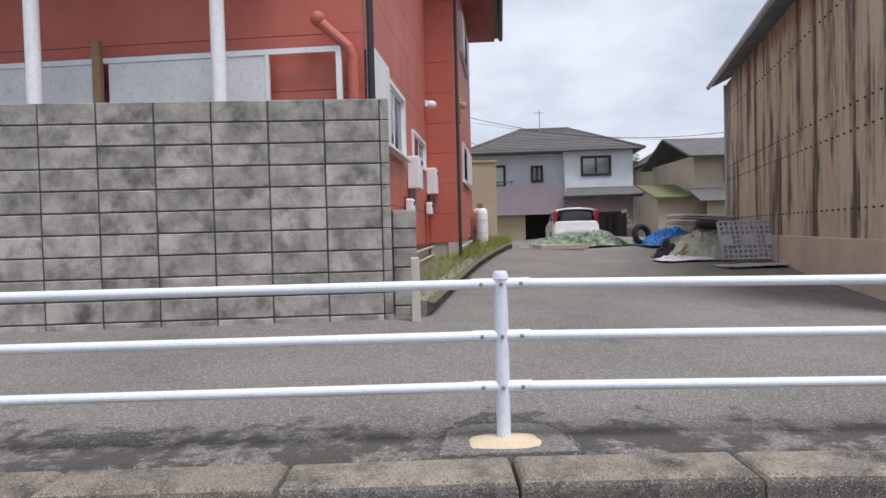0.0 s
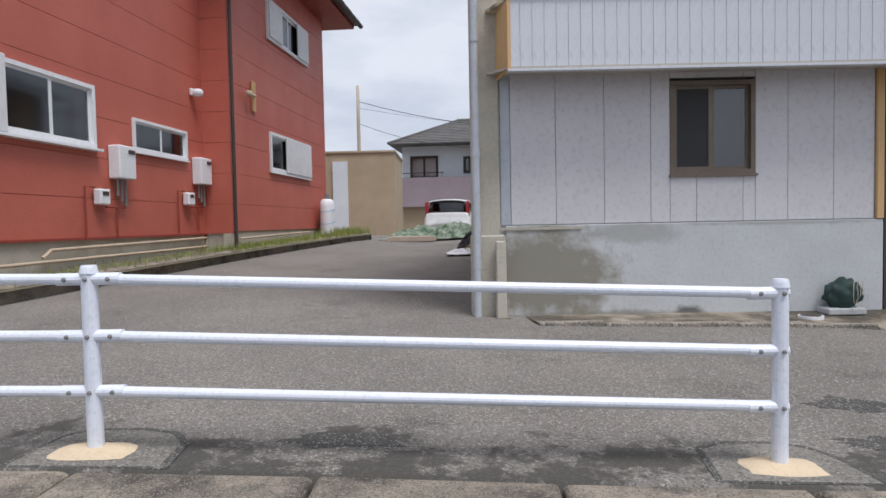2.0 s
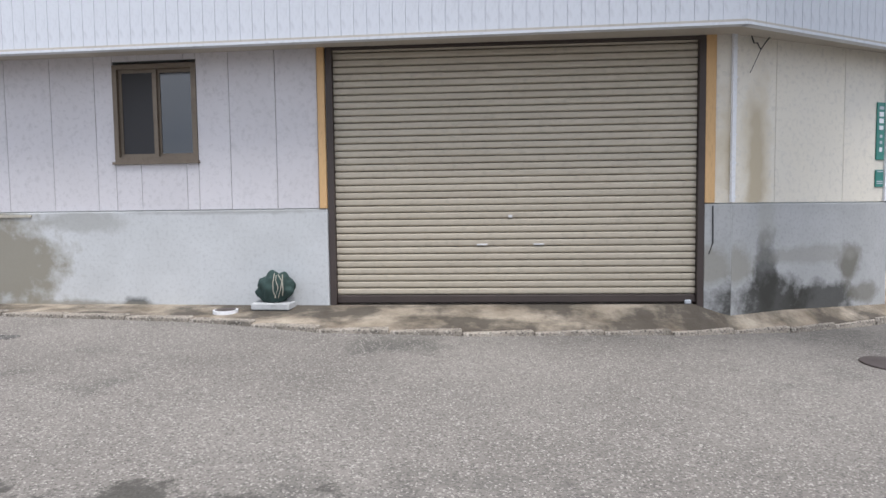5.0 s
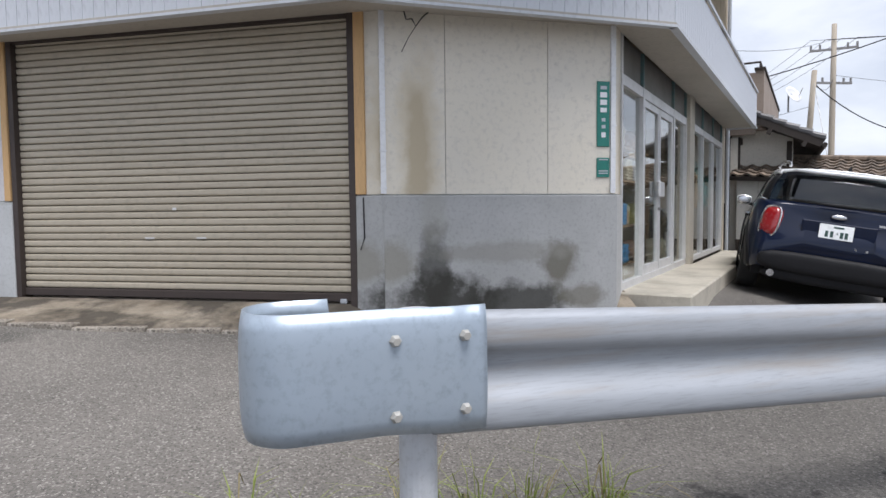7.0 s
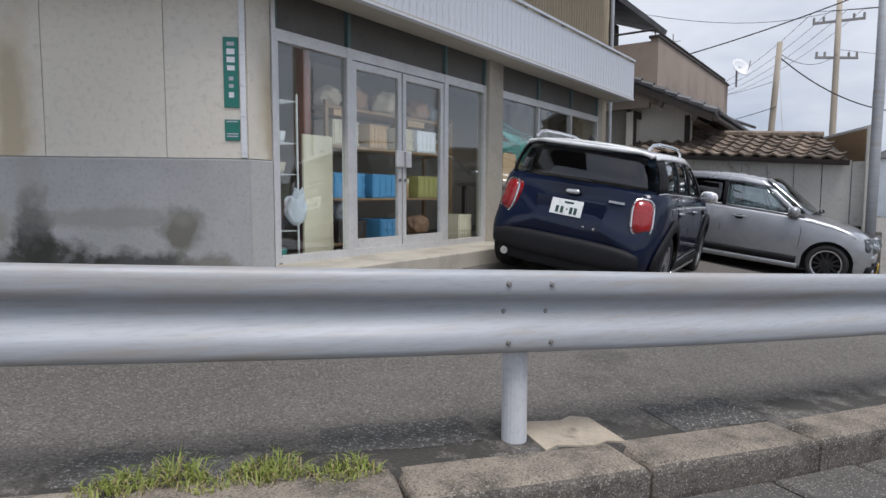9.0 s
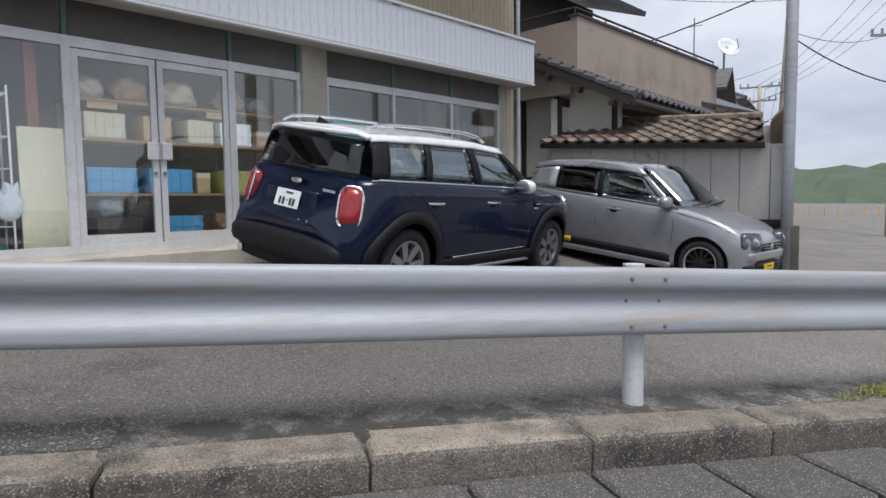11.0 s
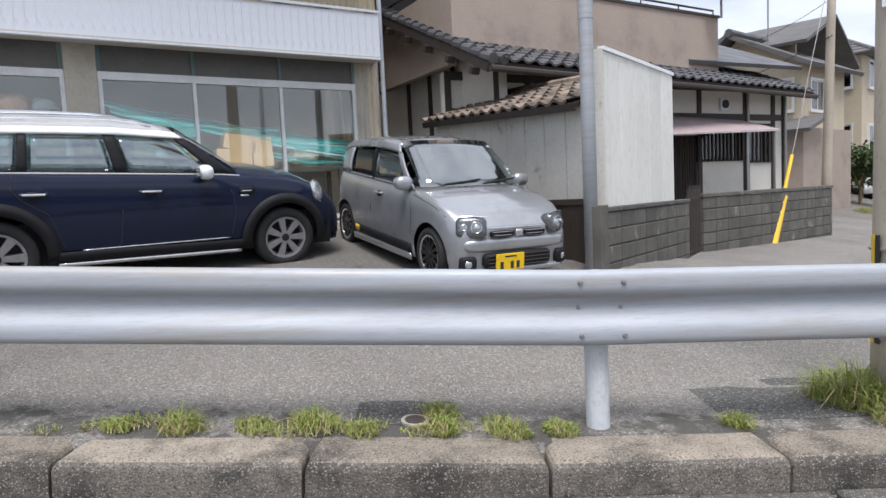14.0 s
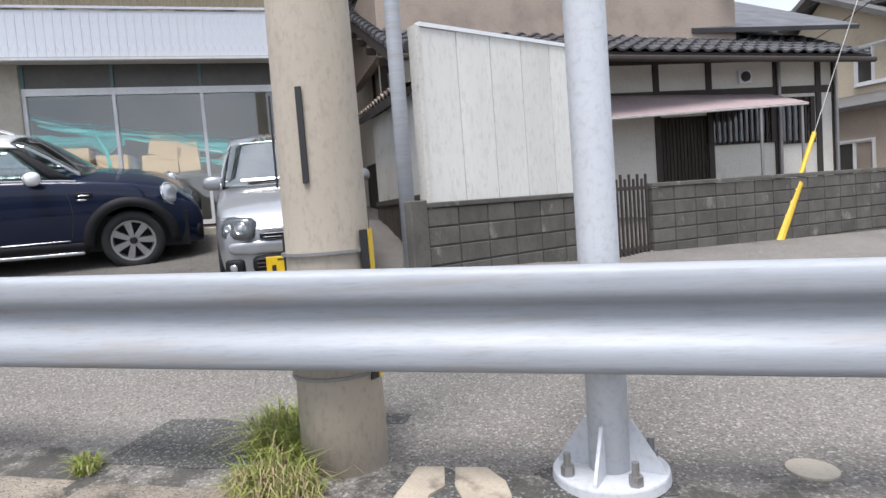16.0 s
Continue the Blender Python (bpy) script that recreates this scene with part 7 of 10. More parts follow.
def build_kei_hatch():
    L = 3.3
    m = Matrix.Translation((21.27, 12.42, -0.63)) @ Matrix.Rotation(radians(-17), 4, "Z") @ Matrix.Rotation(radians(7), 4, "Y") @ Matrix.Translation((-L, 0, 0))
    car = thing("kei_hatchback", m, "small silver hatchback with a yellow number plate", "car", "parked cars")
    s = Shell(L=L, W=1.45, sill=0.18, hub=0.27, arch=0.325, axles=(0.45, 2.8), rear_round=0.4, rear_w=0.86, nose_round=0.5, nose_w=0.84,
              shoulder=[(0, 0.94), (0.3, 0.96), (1.2, 0.93), (2.0, 0.9), (2.45, 0.88), (2.8, 0.82), (3.05, 0.75), (3.2, 0.68), (3.3, 0.58)],
              crown=[(0, 0.02), (2.2, 0.03), (2.45, 0.05), (2.9, 0.055), (3.3, 0.03)],
              roof=[(0.12, 1.28), (0.45, 1.35), (1.0, 1.385), (1.5, 1.38), (1.84, 1.34)], roof_w=1.14, cab=(0.06, 0.16, 2.44, 1.83), tail_lean=0.22, tail_bump=0.04, nose_lean=0.1)
    wins = [(0.6, 1.3, 0.62, 1.28, M["privacy"]), (1.36, 2.3, 1.34, 1.76, M["car_glass"])]
    car_common(car, m, s, M["silver"], M["silver"], M["silver"], wins, (0.06, 0.98, 0.56, 0.2, 1.3, 0.5, -0.06), (2.47, 0.92, 0.63, 1.84, 1.375, 0.555, 0.1))
    for x, y in ((0.45, -0.63), (0.45, 0.63), (2.8, -0.63), (2.8, 0.63)):
        wheel(car, m, x, y, 0.27, 0.27, 0.17, 0.2, M["alloy_dark"], 12, "black wheel with thin spokes and bright rim")
    for sgn in (-1, 1):
        part("side_stripe", side_band(s, 0.82, 2.42, 0.24, 0.34, sgn, 0.004, slope=-0.02), M["black_plastic"], car, "black side stripe", m=m)
        part("stripe_mark", side_band(s, 0.86, 0.98, 0.26, 0.33, sgn, 0.008, 4), M["yellow"], car, "yellow stripe mark", m=m)
        part("side_skirt", side_band(s, 0.8, 2.45, 0.15, 0.22, sgn, 0.03), M["silver"], car, m=m)
        car_handle(car, m, s, 1.58, 0.79, sgn, M["silver"])
        mirror(car, m, s, 2.3, 0.92, sgn, M["silver"], 0.075)
        for pts in ([(1.33, 0.91), (1.33, 0.6), (1.3, 0.22)], [(2.34, 0.86), (2.42, 0.7), (2.42, 0.5), (2.36, 0.22)], [(2.44, 0.84), (2.9, 0.76), (3.1, 0.68)]):
            bm = bmesh.new()
            seam(bm, s, pts, sgn)
            part("door_gap" if pts[0][0] < 2.4 else "bonnet_gap", bm, M["black"], car, m=m)
        bm = bmesh.new()
        tube(bm, [s.cab(x, t, 0.84, sgn, 0.012) for x, t in ((0.6, 0.62), (1.3, 1.28), (1.8, 1.55), (2.3, 1.76))], 0.014, 6)
        part("rain_visor", bm, M["black_plastic"], car, m=m)
        bm = bmesh.new()
        tube(bm, [s.cab(x, t, 0.04, sgn, 0.008) for x, t in ((0.6, 0.62), (1.3, 1.28), (2.3, 1.76))], 0.01, 6)
        part("belt_seal", bm, M["black_plastic"], car, m=m)
        # large headlamps wrapped round the corners
        lm = m @ Matrix.Translation((L - 0.05, sgn * 0.49, 0.585)) @ Matrix.Rotation(radians(sgn * 26), 4, "Z") @ Matrix.Rotation(radians(-14), 4, "Y")
        lamp = part("headlamp", puff(0.07, 0.15, 0.105, 5), M["lamp_bowl"], car, "clear headlamp with a bright reflector", m=lm)
        for y, r in ((-sgn * 0.045, 0.05), (sgn * 0.075, 0.028)):
            bm = bmesh.new()
            tube(bm, [(0.058, 0, 0), (0.074, 0, 0)], r, 20, r2=r * 0.75)
            part("reflector", bm, M["alloy"], lamp, m=lm @ Matrix.Translation((0, y, 0)))
            bm = bmesh.new()
            tube(bm, [(0.07, r * math.cos(a), r * math.sin(a)) for a in np.linspace(0, 2 * math.pi, 25)], 0.005, 6, caps=False)
            part("lamp_ring", bm, M["chrome"], lamp, "bright lamp ring", m=lm @ Matrix.Translation((0, y, 0)))
        part("bulb", puff(0.02, 0.03, 0.03), M["lamp_clear"], lamp, m=lm @ Matrix.Translation((0.07, -sgn * 0.045, 0)))
        lens = part("lens", puff(0.078, 0.148, 0.1, 5), M["lens_glass"], lamp, m=lm @ Matrix.Translation((0.006, 0, 0)))
        lens.visible_shadow = False
        bm = bmesh.new()
        tube(bm, [(0.055, -0.14, 0.1), (0.062, 0, 0.106), (0.05, 0.14, 0.1)], 0.007, 6)
        part("brow", bm, M["chrome"], lamp, m=lm)
        fm = m @ Matrix.Translation((L + 0.0, sgn * 0.55, 0.25)) @ Matrix.Rotation(radians(sgn * 20), 4, "Z")
        fog = part("fog_lamp", puff(0.05, 0.085, 0.075, 5), M["black_plastic"], car, "fog lamp in a black recess", m=fm)
        part("lens", puff(0.03, 0.04, 0.04), M["lamp_clear"], fog, m=fm @ Matrix.Translation((0.03, 0, 0)))
    part("front_bumper", puff(0.09, 0.6, 0.07, 5), M["silver"], car, m=m @ Matrix.Translation((L - 0.035, 0, 0.42)))
    lower = part("lower_grille", puff(0.06, 0.4, 0.08, 6), M["black_plastic"], car, "black mesh lower grille", m=m @ Matrix.Translation((L + 0.02, 0, 0.27)))
    for k in range(4):
        part("grille_bar", bbox(0.055, 0.066, -0.36, 0.36, -0.06 + 0.036 * k, -0.052 + 0.036 * k, 0.002), M["dark"], lower, m=m @ Matrix.Translation((L + 0.02, 0, 0.27)))
    part("lip", puff(0.1, 0.6, 0.035, 4), M["silver"], car, m=m @ Matrix.Translation((L - 0.03, 0, 0.165)))
    gm = m @ Matrix.Translation((L + 0.035, 0, 0.535))
    grille = node("grille", car, gm)
    for y in (-0.19, 0.19):
        part("grille_slot", puff(0.025, 0.13, 0.03, 6), M["black_plastic"], grille, m=gm @ Matrix.Translation((0, y, -0.01)))
        for z in (0.012, -0.02):
            part("grille_bar", puff(0.03, 0.125, 0.006), M["alloy"], grille, m=gm @ Matrix.Translation((0.004, y, z)))
    part("grille_brow", puff(0.02, 0.34, 0.009, 4), M["chrome"], grille, "chrome strip under the bonnet edge", m=gm @ Matrix.Translation((0.004, 0, 0.05)))
    part("badge", puff(0.014, 0.045, 0.038), M["chrome"], grille, "silver badge", m=gm @ Matrix.Translation((0.02, 0, -0.005)))
    pm = m @ Matrix.Translation((L + 0.09, -0.12, 0.255))
    plate = part("number_plate", bbox(-0.004, 0.006, -0.165, 0.165, -0.082, 0.082, 0.003), M["plate_yellow"], car, "yellow number plate with dark marks", m=pm)
    for y, z, w, h in ((-0.1, -0.03, 0.03, 0.07), (0.02, -0.03, 0.03, 0.07), (0.09, -0.03, 0.03, 0.07), (0.0, 0.055, 0.11, 0.014)):
        part("plate_mark", bbox(0.0065, 0.009, y - w * 0.6, y + w * 0.6, z - h * 0.5, z + h * 0.5), M["black"], plate, m=pm)
    for y0, y1 in ((-0.4, 0.06), (0.1, 0.5)):
        bm = bmesh.new()
        tube(bm, [(2.56, y0, 0.945), (2.57, (y0 + y1) / 2, 0.965), (2.53, y1, 0.985)], 0.011, 6)
        part("wiper", bm, M["black_plastic"], car, m=m)


build_kei_hatch()


# ---- red house and yard ----
M["red_dark"] = mat("red_trim", (0.3, 0.05, 0.035), 0.6, scale=1, grain=20, bump=0.04)
M["cream_pipe"] = mat("cream_pipe", (0.55, 0.44, 0.32), 0.6, scale=2, grain=20, bump=0.02)
M["soil"] = mat("bed_soil", (0.14, 0.12, 0.085), 0.95, col2=(0.1, 0.13, 0.05), scale=2, grain=30, bump=0.6)
M["storm"] = mat("white_storm_shutter", (0.76, 0.76, 0.77), 0.5, scale=1.5, grain=20, bump=0.02, dirt=(0.5, 0.4, 0.3), dirt_scale=3, dirt_lo=0.66, dirt_hi=0.8)
E1A, E1B = (-0.224, 5.59), (0.42, 11.53)
E2A, E2B = (0.99, 11.47), (1.69, 17.65)
SWA = (-9.2, 6.56)
red = thing("red_house", pose(E1A[0], E1A[1], 0), "two-storey house clad in red horizontal siding", "house", "houses")


def siding(m, length, z0, z1, holes, step=0.62, first=1.46, name="siding_board"):
    part("wall", holed(bmesh.new(), 0, length, z0, z1, holes, 0.02, 0.16), M["red_dark"], red, m=m)
    cuts = [z0] + [z for z in (first + step * k for k in range(-2, 12)) if z0 + 0.1 < z < z1 - 0.05] + [z1]
    for a, b in zip(cuts, cuts[1:]):
        hs = [(h[0], h[1], max(h[2], a + 0.004), min(h[3], b - 0.004)) for h in holes if h[2] < b and h[3] > a]
        part(name, holed(bmesh.new(), 0, length, a + 0.004, b - 0.004, hs, 0.0, 0.021), M["red"], red, m=m)


def build_red_house():
    mE1, L1 = rail_frame(E1A, E1B), dist(E1A, E1B)
    siding(mE1, L1, 0.86, 7.2, [(0.95, 2.68, 2.2, 3.14), (3.63, 5.32, 2.27, 2.83)])
    part("foundation", bbox(0, L1, 0.03, 0.2, -0.1, 0.86), M["column"], red, "cream concrete foundation", m=mE1)
    part("base_trim", bbox(0, L1, -0.03, 0.03, 0.84, 0.875), M["red_dark"], red, m=mE1)
    sliding_window(red, mE1, 0.95, 2.68, 2.2, 3.14, M["white"], M["glass_dark"], 0.06, 0.12, -0.05)
    sliding_window(red, mE1, 3.63, 5.32, 2.27, 2.83, M["white"], M["glass_dark"], 0.05, 0.1, -0.04)
    part("storm_shutter_box", bbox(0.06, 0.96, -0.12, -0.005, 2.2, 3.16, 0.012), M["storm"], red, "white storm shutter box", m=mE1)
    part("sash_trim", bbox(0.04, 2.72, -0.13, 0.0, 2.16, 2.195), M["white"], red, m=mE1)
    # jog
    mJ, LJ = rail_frame(E1B, E2A), dist(E1B, E2A)
    siding(mJ, LJ, 0.86, 7.2, [])
    part("foundation", bbox(0, LJ, 0.03, 0.2, -0.1, 0.86), M["column"], red, m=mJ)
    mE2, L2 = rail_frame(E2A, E2B), dist(E2A, E2B)
    siding(mE2, L2, 0.9, 7.2, [(2.0, 4.75, 5.35, 6.3), (2.0, 4.75, 2.26, 3.2)])
    part("foundation", bbox(0, L2, 0.03, 0.2, -0.1, 0.9), M["column"], red, m=mE2)
    sliding_window(red, mE2, 2.0, 4.75, 5.35, 6.3, M["white"], M["glass_dark"], 0.07, 0.12, -0.05)
    sliding_window(red, mE2, 2.0, 4.75, 2.26, 3.2, M["white"], M["glass_dark"], 0.07, 0.12, -0.05)
    part("storm_shutter", bbox(2.9, 4.72, -0.09, -0.052, 2.3, 3.17, 0.01), M["storm"], red, "white storm shutter", m=mE2)
    part("storm_shutter", bbox(3.9, 4.72, -0.09, -0.052, 5.4, 6.26, 0.01), M["storm"], red, m=mE2)
    part("storm_shutter", bbox(2.05, 2.85, -0.09, -0.052, 5.4, 6.26, 0.01), M["storm"], red, m=mE2)
    bm = bmesh.new()
    tube(bm, [(0.06, -0.05, 0.45), (0.06, -0.05, 7.0)], 0.035, 12)
    part("downpipe", bm, M["dark"], red, "dark brown downpipe", m=mE2)
    bm = bmesh.new()
    tube(bm, [(-0.0, -0.08, 0.4), (-0.0, -0.08, 7.0)], 0.04, 12)
    part("downpipe", bm, M["black"], red, "black downpipe at the corner", m=mE1)
    # street front
    mS, LS = rail_frame(SWA, E1A), dist(SWA, E1A)
    k = LS - 8.02
    siding(mS, LS, 0.5, 7.2, [])
    for a, b in ((3.1, 5.02), (5.1, 6.94)):
        part("white_panel", bbox(k + a, k + b, -0.14, -0.1, 2.2, 3.08, 0.006), M["storm"], red, "rust-stained white sheet panel", m=mS)
    bm = bmesh.new()
    box(bm, k + 2.9, k + 7.8, -0.15, -0.1, 3.08, 3.14)
    box(bm, k + 7.74, k + 7.8, -0.15, -0.1, 2.2, 3.08)
    box(bm, k + 6.94, k + 6.98, -0.15, -0.1, 2.2, 3.08)
    part("window_surround", bm, M["white"], red, m=mS)
    for px in (-3.66, -1.72):
        bm = bmesh.new()
        tube(bm, [(px, 5.25, 0.0), (px, 5.25, 2.5), (px, 5.25, 4.6)], 0.075, 16)
        part("porch_post", bm, M["white"], red, "white round porch post", m=Matrix.Identity(4))
    # unseen roof over the posts, there to shade the street front
    part("porch_roof", bbox(-8.0, -1.0, 4.95, 6.9, 4.6, 4.7), M["red_dark"], red, "dark porch roof on white posts, out of view", m=Matrix.Identity(4))
    part("brown_post", bbox(k + 4.96, k + 5.05, -0.22, -0.16, 0.4, 3.32), M["timber"], red, "rotten brown timber post", m=mS)
    bm = bmesh.new()
    tube(bm, [(k + 7.56, -0.16, 3.42), (k + 7.62, -0.16, 3.36), (k + 7.88, -0.12, 3.12), (k + 7.92, -0.1, 3.0), (k + 7.92, -0.1, 1.0)], 0.06, 12)
    part("vent_pipe", bm, M["red"], red, "red-painted vent pipe", m=mS)
    bm = bmesh.new()
    bmesh.ops.create_uvsphere(bm, u_segments=12, v_segments=8, radius=0.085)
    part("vent_cap", bm, M["red"], red, m=mS @ Matrix.Translation((k + 7.56, -0.17, 3.43)))
    # roof slab with eaves
    bm = bmesh.new()
    prism(bm, [(-10, 5.0), (0.3, 4.9), (0.75, 10.8), (1.75, 10.7), (2.55, 18.3), (-10, 19.3)], 7.0, 7.12)
    part("eave", bm, M["red_dark"], red, "dark red boarded eaves", m=Matrix.Identity(4))
    bm = bmesh.new()
    prism(bm, [(-10, 4.9), (0.38, 4.8), (0.85, 10.7), (1.85, 10.6), (2.68, 18.4), (-10, 19.4)], 7.12, 7.3)
    part("roof", bm, M["tile"], red, "dark roof edge", m=Matrix.Identity(4))
    bm = bmesh.new()
    tube(bm, [(1.9, 10.6, 7.1), (2.75, 18.4, 7.1)], 0.07, 10)
    part("gutter", bm, M["dark"], red, m=Matrix.Identity(4))
    part("back_wall", bbox(0, 11, 0, 0.15, 0.2, 7.1), M["red"], red, m=rail_frame(E2B, (-9.2, 18.6)))
    # pipes along the foot of the wall
    for z, o, a, b in ((0.72, 0.05, 1.5, 5.9), (0.55, 0.09, -0.2, 5.8)):
        bm = bmesh.new()
        tube(bm, [(a, -o, z - 0.1), (a + 0.15, -o, z), (b, -o, z + 0.06), (b, -o, z - 0.2)], 0.024, 8)
        part("water_pipe", bm, M["cream_pipe"], red, "cream water pipe", m=mE1)
    bm = bmesh.new()
    tube(bm, [(0.2, -0.06, 0.75), (4.5, -0.06, 0.82)], 0.024, 8)
    part("water_pipe", bm, M["cream_pipe"], red, m=mE2)
    return mE1, mE2


mE1, mE2 = build_red_house()


def gas_heater(m, x, z, label):
    t = thing("gas_water_heater", m @ Matrix.Translation((x, -0.005, z)), label, "water heater", "water heaters")
    part("case", bbox(0, 0.42, -0.2, 0, 0, 0.52, 0.015), M["white"], t)
    part("exhaust_grille", bbox(0.22, 0.38, -0.215, -0.2, 0.4, 0.46, 0.004), M["dark"], t)
    meter = part("gas_meter", bbox(-0.4, -0.16, -0.14, -0.01, -0.42, -0.18, 0.02), M["white"], t, "grey gas meter")
    part("meter_window", bbox(-0.35, -0.21, -0.146, -0.14, -0.28, -0.22), M["dark"], meter)
    for x_, zs in ((0.1, (0.0, -0.22)), (0.2, (0.0, -0.3)), (0.3, (0.0, -0.38))):
        bm = bmesh.new()
        tube(bm, [(x_, -0.08, zs[0]), (x_, -0.08, zs[1])], 0.02, 8)
        tube(bm, [(x_, -0.08, zs[1]), (x_, -0.08, zs[1] - 0.05)], 0.03, 8)
        part("pipe", bm, M["bolt"], t)
    for pts in ([(-0.16, -0.05, -0.45), (0.3, -0.05, -0.45), (0.3, -0.06, -0.3)], [(-0.4, -0.05, -0.16), (-0.62, -0.05, -0.16), (-0.62, -0.05, -0.95)], [(0.1, -0.05, -0.45), (0.1, -0.05, -0.92)]):
        bm = bmesh.new()
        tube(bm, pts, 0.015, 8)
        part("pipe", bm, M["red_dark"], t)


gas_heater(mE1, 2.98, 1.78, "white wall-mounted gas water heater with pipes")
gas_heater(mE1, 5.5, 1.84, "white gas water heater near the inner corner")
lamp = thing("security_lamp", mE1 @ Matrix.Translation((5.55, -0.01, 3.62)), "small white dome lamp on the red wall", "wall lamp")
part("base", bbox(-0.06, 0.06, -0.06, 0, -0.05, 0.08, 0.01), M["white"], lamp)
part("dome", puff(0.09, 0.11, 0.08), M["white"], lamp, m=mE1 @ Matrix.Translation((5.58, -0.13, 3.62)))
lamp = thing("wall_lamp", mE2 @ Matrix.Translation((1.05, -0.01, 3.5)), "tall yellow timber backed lamp on the wall", "wall lamp")
part("board", bbox(0, 0.16, -0.05, 0, 0, 0.65, 0.008), M["ochre"], lamp)
bm = bmesh.new()
tube(bm, [(-0.35, -0.12, 0.3), (-0.1, -0.14, 0.3), (0.05, -0.05, 0.36)], 0.03, 8)
part("arm", bm, M["cream_pipe"], lamp)
part("head", puff(0.08, 0.07, 0.07), M["cream_pipe"], lamp, m=mE2 @ Matrix.Translation((0.7, -0.13, 3.8)))
for k in range(3):
    q = mE2 @ Vector((5.15 + 0.32 * k, -0.32 + 0.06 * k, 0))
    t = thing("gas_cylinder", pose(q.x, q.y, ground_z(q.x, q.y) + 0.05), "tall white propane cylinder chained by the wall", "gas cylinder", "gas cylinders")
    bm = bmesh.new()
    n = 20
    prof = [(0.0, 0.0), (0.14, 0.0), (0.165, 0.04), (0.17, 0.1), (0.17, 1.0), (0.15, 1.1), (0.09, 1.16), (0.0, 1.18)]
    g = [[bm.verts.new((r * math.cos(2 * math.pi * i / n), r * math.sin(2 * math.pi * i / n), z)) for r, z in prof[1:-1]] for i in range(n)]
    for i in range(n):
        for j in range(len(prof) - 3):
            f = bm.faces.new((g[i][j], g[(i + 1) % n][j], g[(i + 1) % n][j + 1], g[i][j + 1]))
            f.smooth = True
    bm.faces.new([g[i][0] for i in range(n)][::-1])
    bm.faces.new([g[i][-1] for i in range(n)])
    part("tank", bm, M["white"], t)
    bm = bmesh.new()
    tube(bm, [(0, 0, 1.15), (0, 0, 1.3)], 0.03, 8)
    part("valve", bm, M["bolt"], t)
    for z in (0.5, 0.85):
        bm = bmesh.new()
        tube(bm, [(0.174 * math.cos(a), 0.174 * math.sin(a), z + 0.05 * math.sin(a)) for a in np.linspace(0, 6.2832, 21)], 0.006, 5, caps=False)
        part("chain", bm, M["blue"], t)


def block_wall(name, a, b, z0, z1, bw, bh, label, low=None, cap=0.0, mt="block", phase=0.0):
    """A wall of hollow concrete blocks, each its own piece, with recessed joints."""
    m, L = rail_frame(a, b), dist(a, b)
    w = tagged(place(name, m), label, "wall", kind="structure")
    part("core", bbox(0.01, L - 0.01, 0.016, 0.104, z0 - 0.3, z1 - 0.01), M["mortar"], w)
    rows = int(round((z1 - z0) / bh))
    full = bbox(0.008, bw - 0.008, 0, 0.12, 0.007, bh - 0.007, 0.008)
    me = mesh_of("block", full, M[mt])
    for r in range(rows):
        x = -phase
        while x < L - 0.02:
            x0, x1 = max(0, x), min(L, x + bw)
            z = z1 - bh * (r + 1)
            j = 0.004 * (random.random() - 0.5)
            if x1 - x0 > bw - 0.01:
                shared("block", me, w, m @ Matrix.Translation((x, j, z)))
            elif x1 - x0 > 0.03:
                part("block", bbox(x0 + 0.004, x1 - 0.004, 0, 0.12, z + 0.004, z + bh - 0.004, 0.006), M[mt], w, m=m @ Matrix.Translation((0, j, 0)))
            x += bw
    if cap:
        part("coping", bbox(-0.01, L + 0.01, -0.015, 0.135, z1, z1 + cap, 0.008), M[mt], w)
    return w


random.seed(11)
block_wall("block_wall_tall", (-8.05, 4.82), (0.06, 5.15), 0.0, 2.49, 0.578, 0.2265, "tall weathered grey concrete block wall", phase=0.07)
block_wall("block_wall_low", (-0.22, 5.36), (0.32, 5.38), 0.0, 1.33, 0.27, 0.21, "low return of weathered concrete blocks")
stump = thing("concrete_stump", pose(0.3, 5.02, 0.1), "short pale concrete marker post by the yard", "post", "stump posts")
part("shaft", bbox(-0.045, 0.045, -0.045, 0.045, -0.15, 0.72, 0.012), M["column"], stump)


